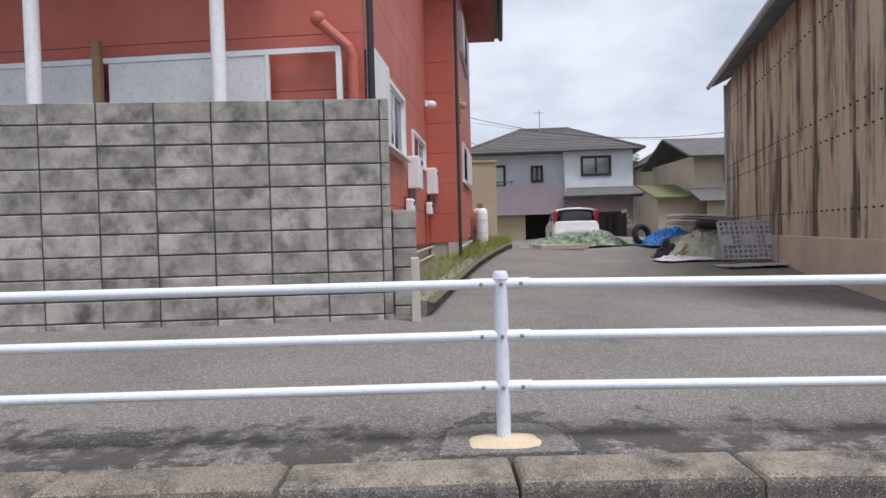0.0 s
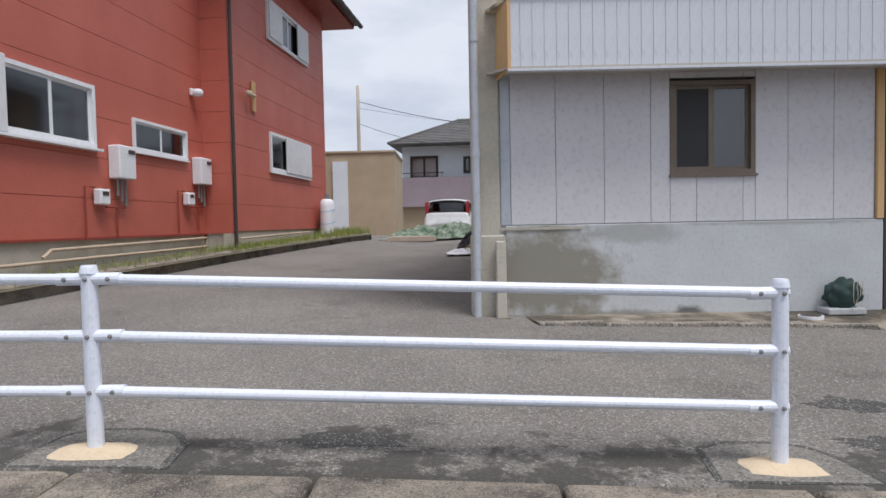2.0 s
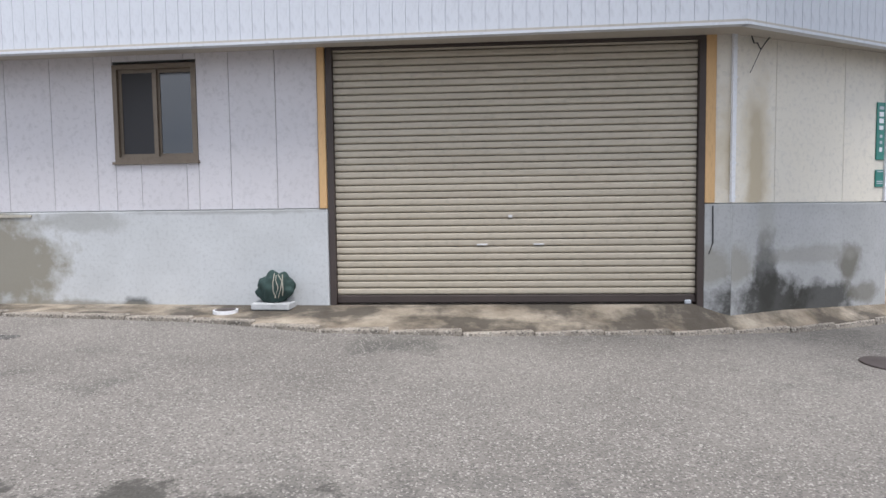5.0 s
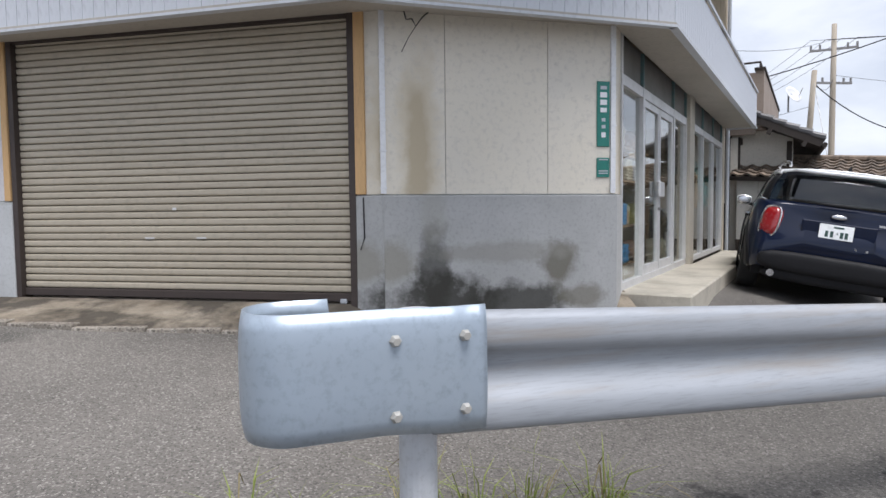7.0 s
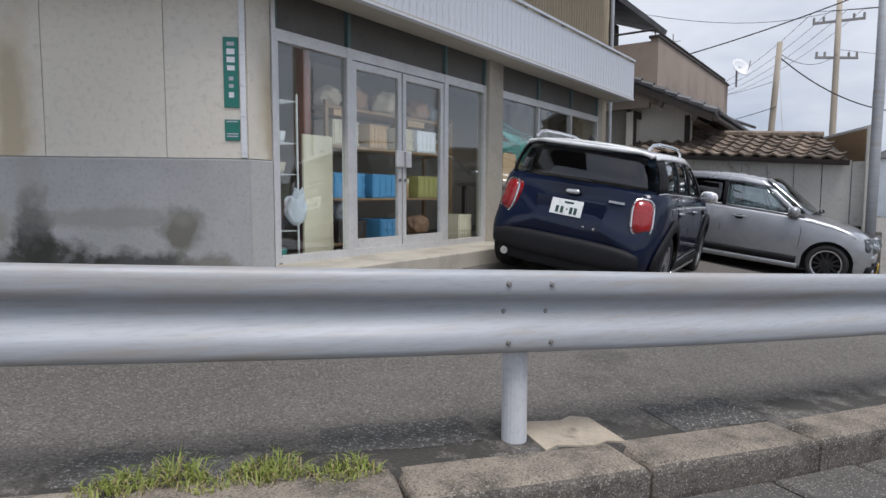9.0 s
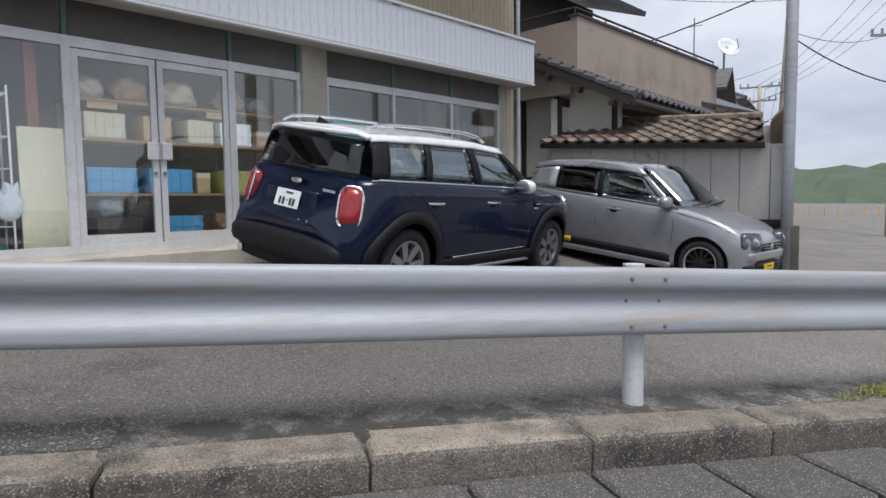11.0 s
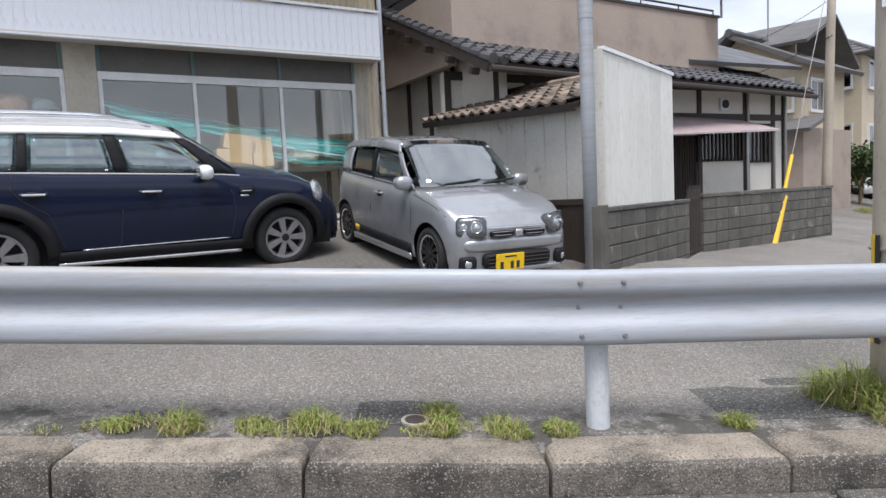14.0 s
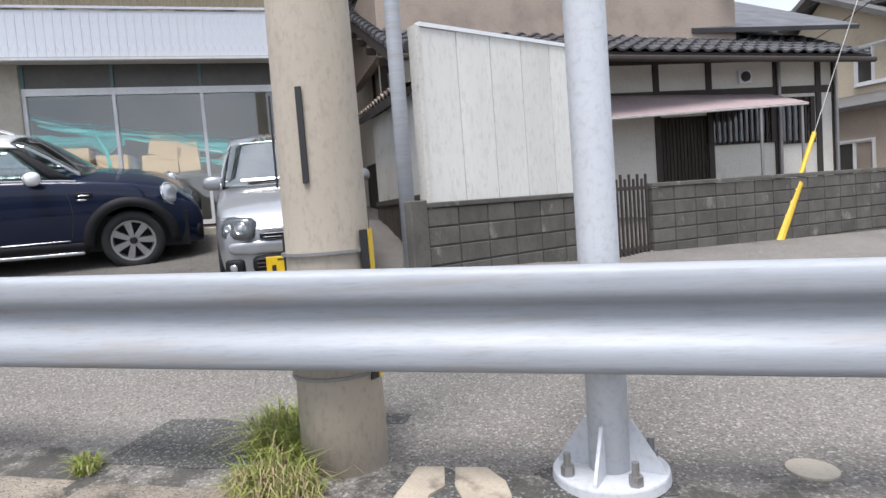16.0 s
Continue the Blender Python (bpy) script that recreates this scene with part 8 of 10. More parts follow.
def build_bed():
    """The grassy strip along the red house, held by a low mossy edging."""
    edge = [(0.4, 5.25), (0.75, 7.5), (1.25, 10.5), (1.75, 13.0), (2.4, 16.0), (2.95, 18.2)]
    line = smooth_path(edge, 0.6)
    bm = sweep(bmesh.new(), [(0.0, -0.1), (0.14, -0.1), (0.14, 0.2), (0.0, 0.17)], [Vector((p.x, p.y, ground_z(p.x, p.y))) for p in line])
    tagged(part("bed_edging", bm, M["kerb"]), "low mossy concrete edging along the yard", "edging", kind="structure")
    bm = bmesh.new()
    inner = [(-0.2, 5.7), (0.05, 7.6), (0.4, 10.6), (1.05, 12.6), (1.5, 16.0), (1.9, 18.6)]
    a = [bm.verts.new((p[0] + 0.1, p[1], ground_z(*p) + 0.15)) for p in edge]
    b = [bm.verts.new((p[0], p[1], ground_z(*p) + 0.2)) for p in inner]
    for i in range(len(a) - 1):
        bm.faces.new((a[i], a[i + 1], b[i + 1], b[i]))
    tagged(part("planting_bed", bm, M["soil"]), "strip of bare soil beside the red house", "soil", kind="structure")
    rnd = random.Random(3)
    bm = bmesh.new()
    for _ in range(5200):
        t = rnd.random() ** 0.8
        i = min(4, int(t * 5))
        f = t * 5 - i
        e0 = Vector(edge[i]).lerp(Vector(edge[i + 1]), f)
        e1 = Vector(inner[i]).lerp(Vector(inner[i + 1]), f)
        if t < 0.42 and rnd.random() < 0.75:
            continue
        p = e0.lerp(e1, rnd.random() * 0.85)
        h = (0.05 + 0.15 * rnd.random()) * (1.6 if t > 0.8 else 1.0)
        z = ground_z(p.x, p.y) + 0.15
        q = Vector((p.x + rnd.gauss(0, 0.05), p.y + rnd.gauss(0, 0.05), z + h))
        s_ = Vector((rnd.gauss(0, 1), rnd.gauss(0, 1), 0)).normalized() * 0.008
        v = [bm.verts.new(c) for c in (Vector((p.x, p.y, z)) - s_, Vector((p.x, p.y, z)) + s_, q)]
        bm.faces.new(v)
    tagged(part("grass_strip", bm, M["grass"]), "bright green grass growing in the bed", "grass", kind="stuff")


build_bed()

# ---- heap in the yard ----
M["tarp_green"] = mat("green_tarp", (0.05, 0.12, 0.06), 0.6, col2=(0.38, 0.42, 0.34), scale=5, amount=0.9, grain=20, bump=0.05)
M["tarp_blue"] = mat("blue_tarp", (0.02, 0.16, 0.5), 0.5, col2=(0.06, 0.26, 0.6), scale=3, grain=20, bump=0.05)
M["pallet_wood"] = mat("pallet_wood", (0.5, 0.42, 0.33), 0.85, scale=3, grain=30, bump=0.1)
M["grey_plastic"] = mat("grey_plastic", (0.58, 0.59, 0.62), 0.6, scale=2, grain=20, bump=0.02)
M["sheet_pale"] = mat("pale_sheet", (0.5, 0.52, 0.42), 0.7, col2=(0.3, 0.36, 0.24), scale=2.5, grain=20, bump=0.05)


def crumple(x, y, sx, sy, sz, material, name, label, seed, cat="tarp"):
    """A sheet thrown over a pile: folded, uneven, reaching the ground at its rim."""
    bm = bmesh.new()
    n = 44
    z0 = ground_z(x, y)
    g = []
    for i in range(n + 1):
        row = []
        for j in range(n + 1):
            u, v = 2 * i / n - 1, 2 * j / n - 1
            r = min(1, math.hypot(u, v))
            h = max(0, 1 - r ** 2.2)
            f = noise.noise((u * 2.2 + seed, v * 2.2, seed * 1.7)) * 0.5 + abs(noise.noise((u * 5 + seed, v * 5, 3.1))) * 0.5 + (0.5 - abs(noise.noise((u * 9 + v * 3, v * 9 - u * 4, seed * 2.3)))) * 0.45
            row.append(bm.verts.new((x + sx * u * (1 + 0.15 * f), y + sy * v * (1 + 0.15 * f), z0 + sz * h * (0.7 + 0.8 * f) + 0.02 + 0.05 * abs(f))))
        g.append(row)
    for a, b in zip(g, g[1:]):
        for j in range(n):
            bm.faces.new((a[j], b[j], b[j + 1], a[j + 1]))
    tagged(part(name, solid(bm, 0.01), material), label, cat, "yard heap")


crumple(4.6, 18.3, 1.3, 0.7, 0.36, M["tarp_green"], "tarpaulin", "crumpled green striped tarpaulin on the yard", 1)
crumple(5.6, 18.1, 0.9, 0.6, 0.38, M["tarp_green"], "tarpaulin", "crumpled green tarpaulin before the white car", 5)
crumple(7.35, 16.4, 0.85, 0.7, 0.5, M["tarp_blue"], "tarpaulin", "crumpled bright blue tarpaulin over a pile", 2)
crumple(6.45, 12.5, 0.7, 0.7, 0.55, M["sheet_pale"], "tarpaulin", "pale green sheet over a pile of junk", 3)
crumple(6.1, 12.1, 0.75, 0.4, 0.12, M["white"], "plastic_sheet", "dirty white plastic sheet on the ground", 4, "sheet")
crumple(5.85, 12.8, 0.3, 0.3, 0.36, M["black"], "rubbish_bag", "black rubbish bag slumped on the yard", 6, "rubbish bag")
crumple(6.8, 10.4, 0.8, 0.3, 0.03, M["concrete"], "board", "grey board lying on the yard", 8, "board")


def flat_pallet(m, label):
    t = thing("pallet", m, label, "pallet", "pallets")
    for k in range(7):
        part("deck_board", bbox(-0.7, 0.7, -0.55 + 0.165 * k, -0.55 + 0.165 * k + 0.11, 0.1, 0.125), M["pallet_wood"], t)
    for y in (-0.55, -0.05, 0.45):
        part("bearer", bbox(-0.7, 0.7, y, y + 0.1, 0.0, 0.1), M["pallet_wood"], t)


flat_pallet(pose(4.25, 17.2, ground_z(4.25, 17.2), 0, 0, 4), "flat weathered wooden pallet on the yard")
flat_pallet(pose(6.55, 18.0, ground_z(6.55, 18.0) + 0.55, 70, 0, 75) , "wooden pallet standing on edge by the car")


def grid_pallet():
    m = pose(7.0, 11.35, ground_z(7.0, 11.35) + 0.02, 68, 0, -6)
    t = thing("plastic_pallet", m, "grey plastic grid pallet leaning on the heap", "pallet", "pallets")
    W, H = 1.12, 0.86
    for k in range(12):
        part("bar", bbox(-W / 2 + k * (W - 0.03) / 11, -W / 2 + k * (W - 0.03) / 11 + 0.03, 0, H, 0.0, 0.1), M["grey_plastic"], t)
    for k in range(9):
        part("cross_bar", bbox(-W / 2, W / 2, k * (H - 0.03) / 8, k * (H - 0.03) / 8 + 0.03, 0.06, 0.104), M["grey_plastic"], t)
    for x in (-W / 2, -0.12, W / 2 - 0.24):
        part("foot_panel", bbox(x, x + 0.24, 0.3, 0.55, 0.09, 0.112), M["grey_plastic"], t)


grid_pallet()


def tyre_thing(m, label):
    t = thing("tyre", m, label, "tyre", "old tyres")
    bm = bmesh.new()
    n, k = 24, 10
    g = [[bm.verts.new(((0.25 + 0.085 * math.cos(b)) * math.cos(a), (0.25 + 0.085 * math.cos(b)) * math.sin(a), 0.09 * math.sin(b))) for b in (2 * math.pi * j / k for j in range(k))] for a in (2 * math.pi * i / n for i in range(n))]
    for i in range(n):
        for j in range(k):
            f = bm.faces.new((g[i][j], g[(i + 1) % n][j], g[(i + 1) % n][(j + 1) % k], g[i][(j + 1) % k]))
            f.smooth = True
    part("tread", bm, M["tyre"], t)


tyre_thing(pose(6.75, 12.6, ground_z(6.75, 12.6) + 0.74, 6, 4, 0), "old black tyre lying on top of the heap")
tyre_thing(pose(6.75, 17.3, ground_z(6.75, 17.3) + 0.3, 78, 0, 20), "old black tyre standing by the blue tarpaulin")
for k in range(6):
    a = Vector((5.5 + 0.2 * k, 11.9 + 0.1 * k, 0))
    bm = bmesh.new()
    z = ground_z(a.x, a.y)
    tube(bm, [(a.x, a.y, z + 0.03 + 0.1 * k), (a.x + 0.9 - 0.25 * (k % 3), a.y + 0.4, z + 0.35 + 0.1 * (k % 4))], 0.02, 6)
    tagged(part("timber_scrap", bm, M["timber"]), "brown length of scrap timber in the heap", "timber", "yard heap")


def simple_car(name, m, paint, label, L, W, H):
    car = thing(name, m, label, "car", "parked cars")
    s = Shell(L=L, W=W, sill=0.25, hub=0.3, arch=0.36, axles=(0.7, L - 0.75), rear_round=0.3, rear_w=0.92, nose_round=0.6, nose_w=0.8,
              shoulder=[(0, 0.95), (0.3, 0.98), (L - 1.4, 0.95), (L - 0.4, 0.85), (L, 0.65)], crown=[(0, 0.02), (L - 1.2, 0.05), (L, 0.02)],
              roof=[(0.15, H - 0.1), (0.5, H - 0.06), (1.6, H - 0.05), (L - 1.9, H - 0.12)], roof_w=W - 0.35, cab=(0.08, 0.2, L - 1.25, L - 1.92), tail_lean=0.15, tail_bump=0.06, nose_lean=0.15)
    wins = [(0.35, 1.1, 0.45, 1.1, M["privacy"]), (1.18, L - 1.4, 1.16, L - 2.0, M["privacy"])]
    car_common(car, m, s, paint, paint, paint, wins, (0.1, 0.98, W / 2 - 0.14, 0.24, H - 0.1, W / 2 - 0.24, -0.05), (L - 1.2, 0.97, W / 2 - 0.16, L - 1.9, H - 0.1, W / 2 - 0.24, 0.1))
    for x in (0.7, L - 0.75):
        for y in (-W / 2 + 0.1, W / 2 - 0.1):
            wheel(car, m, x, y, 0.3, 0.3, 0.18, 0.2, M["alloy"], 8, "")
    for y in (-1, 1):
        part("tail_lamp", puff(0.05, 0.07, 0.3, 4), M["red_lamp"], car, m=m @ Matrix.Translation((0.1, y * (W / 2 - 0.12), 1.05)))
    part("number_plate", bbox(-0.03, 0.0, -0.16, 0.16, 0.5, 0.66), M["plate_white"], car, m=m)


simple_car("estate_car", pose(5.3, 19.6, ground_z(5.3, 19.6) - 0.12, 0, 0, 84), M["roof_white"], "white estate car with tall red tail lamps", 3.9, 1.6, 1.45)
for k in range(4):
    x, y = 7.6 + 0.03 * k, 15.2 + 0.05 * k
    tagged(part("stacked_board", bbox(-0.75, 0.75, -0.4, 0.4, 0, 0.05, 0.006), M["white"] if k % 2 else M["pallet_wood"], m=pose(x, y, ground_z(x, y) + 0.6 + 0.07 * k, 0, 3, 4 * k)), "pale board stacked on the yard heap", "board", "yard heap")
crumple(7.7, 15.3, 0.9, 0.6, 0.5, M["sheet_pale"], "tarpaulin", "pale sheet over crates at the side wall", 12)


# ---- houses behind the yard ----
M["house_white"] = mat("pale_blue_render", (0.8, 0.85, 0.9), 0.8, scale=0.8, grain=20, bump=0.05)
M["mauve"] = mat("mauve_render", (0.37, 0.3, 0.33), 0.8, scale=0.8, grain=20, bump=0.05)
M["tan"] = mat("tan_render", (0.48, 0.38, 0.26), 0.85, scale=0.8, grain=20, bump=0.05)
M["cream_render"] = mat("cream_render", (0.55, 0.47, 0.35), 0.85, scale=0.8, grain=20, bump=0.06, dirt=(0.3, 0.24, 0.17), dirt_scale=0.8, dirt_lo=0.6, dirt_hi=0.8)
M["tile_brown"] = mat("grey_brown_tile", (0.13, 0.125, 0.12), 0.7, col2=(0.085, 0.082, 0.08), scale=2, grain=20, bump=0.1, vary=0.15)


def hip_roof(parent, m, x0, x1, y0, y1, z, rise, inset, material, label="", rows=9):
    """A hipped roof in stepped courses."""
    bm = bmesh.new()
    bm.faces.new([bm.verts.new((px, py, z)) for px, py in ((x0, y0), (x1, y0), (x1, y1), (x0, y1))])
    roof = part("roof", bm, material, parent, label, m=m)
    for k in range(rows):
        bm = bmesh.new()
        rings = []
        for f in (k / rows, (k + 1) / rows):
            a, b = x0 + inset * f, x1 - inset * f
            c, d = y0 + (y1 - y0) / 2 * f, y1 - (y1 - y0) / 2 * f
            rings.append([(a, c), (b, c), (b, d), (a, d)])
        zl, zh = z + rise * k / rows + 0.04, z + rise * (k + 1) / rows
        lo = [bm.verts.new((px, py, zl)) for px, py in rings[0]]
        hi = [bm.verts.new((px, py, zh)) for px, py in rings[1]]
        und = [bm.verts.new((px, py, zl - 0.05)) for px, py in rings[0]]
        for i in range(4):
            bm.faces.new((lo[i], lo[(i + 1) % 4], hi[(i + 1) % 4], hi[i]))
            bm.faces.new((und[i], und[(i + 1) % 4], lo[(i + 1) % 4], lo[i]))
        part("roof_course", bm, material, roof, m=m)
    bm = bmesh.new()
    tube(bm, [(x0 + inset, (y0 + y1) / 2, z + rise), (x1 - inset, (y0 + y1) / 2, z + rise)], 0.12, 8)
    for ex, ey in ((x0, y0), (x0, y1)):
        tube(bm, [(ex, ey, z + 0.05), (x0 + inset, (y0 + y1) / 2, z + rise)], 0.08, 8)
    for ex, ey in ((x1, y0), (x1, y1)):
        tube(bm, [(ex, ey, z + 0.05), (x1 - inset, (y0 + y1) / 2, z + rise)], 0.08, 8)
    part("ridge_tiles", bm, material, parent, m=m)


def build_far_house():
    m = rail_frame((1.9, 34.5), (12.6, 33.6))
    h = thing("hip_roofed_house", m, "two-storey pale blue house with mauve balcony", "house", "houses")
    part("wall", holed(bmesh.new(), 0.7, 6.1, 0.3, 5.5, [(1.17, 2.8, 3.6, 4.9), (4.26, 4.97, 3.86, 4.81), (3.85, 5.75, 0.3, 2.0)], 0.9, 1.05), M["house_white"], h, m=m)
    part("wall", holed(bmesh.new(), 6.1, 9.9, 0.3, 5.5, [(7.0, 8.7, 4.05, 5.17), (6.9, 9.5, 0.4, 2.0)], 0.0, 0.15), M["house_white"], h, m=m)
    part("wall", bbox(6.1, 6.2, 0.15, 1.0, 0.3, 5.5), M["house_white"], h, m=m)
    part("side_wall", bbox(0.7, 0.85, 1.05, 7, 0.3, 5.5), M["house_white"], h, m=m)
    part("side_wall", bbox(9.75, 9.9, 0.15, 7, 0.3, 5.5), M["house_white"], h, m=m)
    part("back_wall", bbox(0.7, 9.9, 7, 7.15, 0.3, 5.5), M["house_white"], h, m=m)
    part("balcony", bbox(0.7, 6.05, -0.1, 0.05, 1.95, 3.6), M["mauve"], h, "mauve rendered balcony parapet", m=m)
    part("balcony_floor", bbox(0.7, 6.05, 0.05, 0.9, 1.95, 2.1), M["mauve"], h, m=m)
    part("balcony_end", bbox(0.7, 0.8, 0.05, 0.9, 2.1, 3.6), M["mauve"], h, m=m)
    part("lower_front", holed(bmesh.new(), 6.12, 9.88, 0.3, 2.75, [(6.9, 9.5, 0.4, 2.0)], -0.03, 0.0), M["mauve"], h, m=m)
    part("garage_wall", bbox(0.7, 3.85, 0.3, 0.42, 0.3, 1.95), M["tan"], h, "tan garage shutter", m=m)
    part("garage_back", bbox(3.85, 9.7, 3.0, 3.1, 0.3, 2.2), M["dark"], h, m=m)
    bm = bmesh.new()
    tube(bm, [(0.75, -0.05, 3.85), (3.2, -0.05, 3.85)], 0.025, 6)
    for x in (0.75, 1.5, 2.3, 3.1):
        tube(bm, [(x, -0.05, 3.6), (x, -0.05, 3.85)], 0.02, 6)
    part("balcony_rail", bm, M["dark"], h, m=m)
    for x0, x1, z0, z1, y in ((1.17, 2.8, 3.6, 4.9, 0.9), (4.26, 4.97, 3.86, 4.81, 0.9), (7.0, 8.7, 4.05, 5.17, 0.0)):
        sliding_window(h, m @ Matrix.Translation((0, y, 0)), x0, x1, z0, z1, M["dark"], M["glass"] if x1 - x0 > 1 else M["glass_dark"], 0.08, 0.12, -0.05, blind=M["white"] if x1 - x0 > 1 else None)
    sliding_window(h, m, 6.9, 9.5, 0.4, 2.0, M["dark"], M["glass_dark"], 0.08, 0.1, -0.02, 3)
    bm = bmesh.new()
    prism(bm, [(6.0, -0.9), (10.2, -0.9), (10.2, 0.0), (6.0, 0.0)], 2.78, 2.86)
    part("porch_soffit", bm, M["tile"], h, m=m)
    bm = bmesh.new()
    v = [bm.verts.new(p) for p in ((5.9, -0.95, 2.86), (10.3, -0.95, 2.86), (10.0, 0.0, 3.35), (6.2, 0.0, 3.35))]
    bm.faces.new(v)
    part("porch_roof", solid(bm, 0.06), M["tile_brown"], h, "dark tiled porch roof", m=m)
    hip_roof(h, m, 0.15, 10.45, -0.6, 7.8, 5.45, 1.85, 3.6, M["tile_brown"], "grey tiled hip roof", 14)
    bm = bmesh.new()
    tube(bm, [(5.05, 3.5, 7.2), (5.05, 3.5, 8.5)], 0.025, 6)
    for k in range(5):
        tube(bm, [(4.75 + 0.12 * k, 3.3, 8.35), (4.75 + 0.12 * k, 3.75, 8.35)], 0.012, 5)
    tube(bm, [(4.7, 3.5, 8.35), (5.4, 3.5, 8.35)], 0.015, 5)
    part("aerial", bm, M["bolt"], h, "television aerial", m=m)
    # tan flat-roofed block left of it
    t = thing("tan_outbuilding", pose(0, 24.8, 0), "plain tan flat-roofed outbuilding", "building")
    part("wall", bbox(-3.0, 3.15, -0.1, 4.0, 0.2, 3.95), M["tan"], t)
    part("coping", bbox(-3.05, 3.2, -0.16, 4.05, 3.95, 4.03), M["tan"], t)
    part("pillar", bbox(0.6, 1.2, -0.2, -0.1, 0.2, 3.6), M["house_white"], t)


build_far_house()


def build_cream_house():
    h = thing("cream_house", pose(13.7, 30.0, 0), "old cream two-storey house with low tiled roof", "house", "houses")
    m = pose(13.7, 30.0, 0)
    part("wall", holed(bmesh.new(), 0.0, 5.5, 0.2, 4.6, [(1.5, 2.35, 3.25, 4.5)], 0, 0.15), M["cream_render"], h, m=m)
    part("side_wall", bbox(0, 0.15, 0.15, 6, 0.2, 4.6), M["cream_render"], h, m=m)
    sliding_window(h, m, 1.5, 2.35, 3.25, 4.5, M["dark"], M["glass_dark"], 0.06, 0.12, -0.1)
    bm = bmesh.new()
    for p in (((-0.5, -0.7, 4.55), (6, -0.7, 4.55), (6, 3, 5.9), (-0.5, 3, 5.9)), ((-0.5, 6.7, 4.55), (6, 6.7, 4.55), (6, 3, 5.9), (-0.5, 3, 5.9))):
        bm.faces.new([bm.verts.new(q) for q in p])
    part("roof", solid(bm, 0.1), M["tile_brown"], h, "brown tiled roof", m=m)
    bm = bmesh.new()
    bm.faces.new([bm.verts.new(q) for q in ((-0.4, -1.6, 2.2), (4.5, -1.6, 2.2), (4.5, 0, 2.9), (-0.4, 0, 2.9))])
    part("lean_to_roof", solid(bm, 0.08), M["tile_brown"], h, m=m)
    part("lean_to_wall", bbox(0.1, 4.3, -1.3, -1.2, 0.2, 2.3), M["cream_render"], h, m=m)
    t = thing("garden_shed", pose(11.9, 30.2, 0), "small shed with green tinged roof", "shed")
    part("wall", bbox(0, 1.9, 0, 2, 0.2, 2.5), M["cream_render"], t)
    bm = bmesh.new()
    bm.faces.new([bm.verts.new(q) for q in ((-0.3, -0.4, 2.5), (2.0, -0.4, 2.5), (2.0, 2.4, 3.3), (-0.3, 2.4, 3.3))])
    M["moss"] = mat("mossy_sheet", (0.16, 0.17, 0.07), 0.8, scale=2, grain=20, bump=0.1)
    part("roof", solid(bm, 0.06), M["moss"], t, "yellow-green mossy roof")


build_cream_house()


# ---- houses along the side street ----
M["plaster"] = mat("white_plaster", (0.72, 0.69, 0.62), 0.85, scale=1.0, grain=25, bump=0.06, dirt=(0.4, 0.36, 0.3), dirt_scale=1.4, dirt_lo=0.6, dirt_hi=0.8)
M["beam_dark"] = mat("dark_timber", (0.045, 0.035, 0.03), 0.7, scale=3, grain=30, bump=0.08)
M["taupe"] = mat("taupe_render", (0.37, 0.3, 0.25), 0.85, scale=0.9, grain=25, bump=0.1, dirt=(0.2, 0.165, 0.14), dirt_scale=0.9, dirt_lo=0.55, dirt_hi=0.75)
M["shed_sheet"] = mat("rusty_cream_sheet", (0.64, 0.62, 0.57), 0.7, scale=1.5, grain=25, bump=0.06, dirt=(0.2, 0.12, 0.07), dirt_scale=3.0, dirt_lo=0.6, dirt_hi=0.72)
M["panel_cream"] = mat("cream_metal_panel", (0.72, 0.71, 0.66), 0.55, scale=1.2, grain=25, bump=0.03, stretch=(1, 1, 0.3), vary=0.03)
M["plank"] = mat("black_brown_plank", (0.05, 0.038, 0.03), 0.85, scale=2, grain=25, bump=0.2, vary=0.2)
M["tile_tan"] = mat("weathered_tan_tile", (0.24, 0.185, 0.14), 0.85, col2=(0.09, 0.072, 0.058), scale=5, grain=25, bump=0.25, amount=0.9, dirt=(0.05, 0.042, 0.035), dirt_scale=5, dirt_lo=0.5, dirt_hi=0.68, vary=0.35)
M["block_dark"] = mat("mossy_dark_block", (0.12, 0.112, 0.098), 0.95, col2=(0.055, 0.052, 0.046), scale=4, grain=45, bump=0.5, dirt=(0.3, 0.29, 0.26), dirt_scale=3.5, dirt_lo=0.6, dirt_hi=0.75, stretch=(1, 1, 0.6), vary=0.15)
M["awning"] = mat("faded_awning_sheet", (0.42, 0.33, 0.33), 0.6, scale=2, grain=20, bump=0.03)


def tile_mesh(material, w, l):
    """One wavy roof tile, lapping the next."""
    bm = bmesh.new()
    prof = [(0.0, 0.025), (0.15, 0.045), (0.32, 0.03), (0.5, 0.0), (0.75, -0.006), (1.0, 0.02)]
    rows = []
    for y, dz in ((-0.02, 0.035), (l, 0.0)):
        rows.append([bm.verts.new((u * w, y, z + dz)) for u, z in prof])
    lip = [bm.verts.new((u * w, -0.02, z)) for u, z in prof]
    for i in range(len(prof) - 1):
        bm.faces.new((rows[0][i], rows[0][i + 1], rows[1][i + 1], rows[1][i]))
        bm.faces.new((lip[i], lip[i + 1], rows[0][i + 1], rows[0][i]))
    return mesh_of("roof_tile", bm, material)


def tile_field(parent, m, nx, ny, me, w, l, keep=None):
    for j in range(ny):
        for i in range(nx):
            if keep is None or keep(i, j):
                shared("roof_tile", me, parent, m @ Matrix.Translation((i * w, j * l, 0.004 * random.random())))


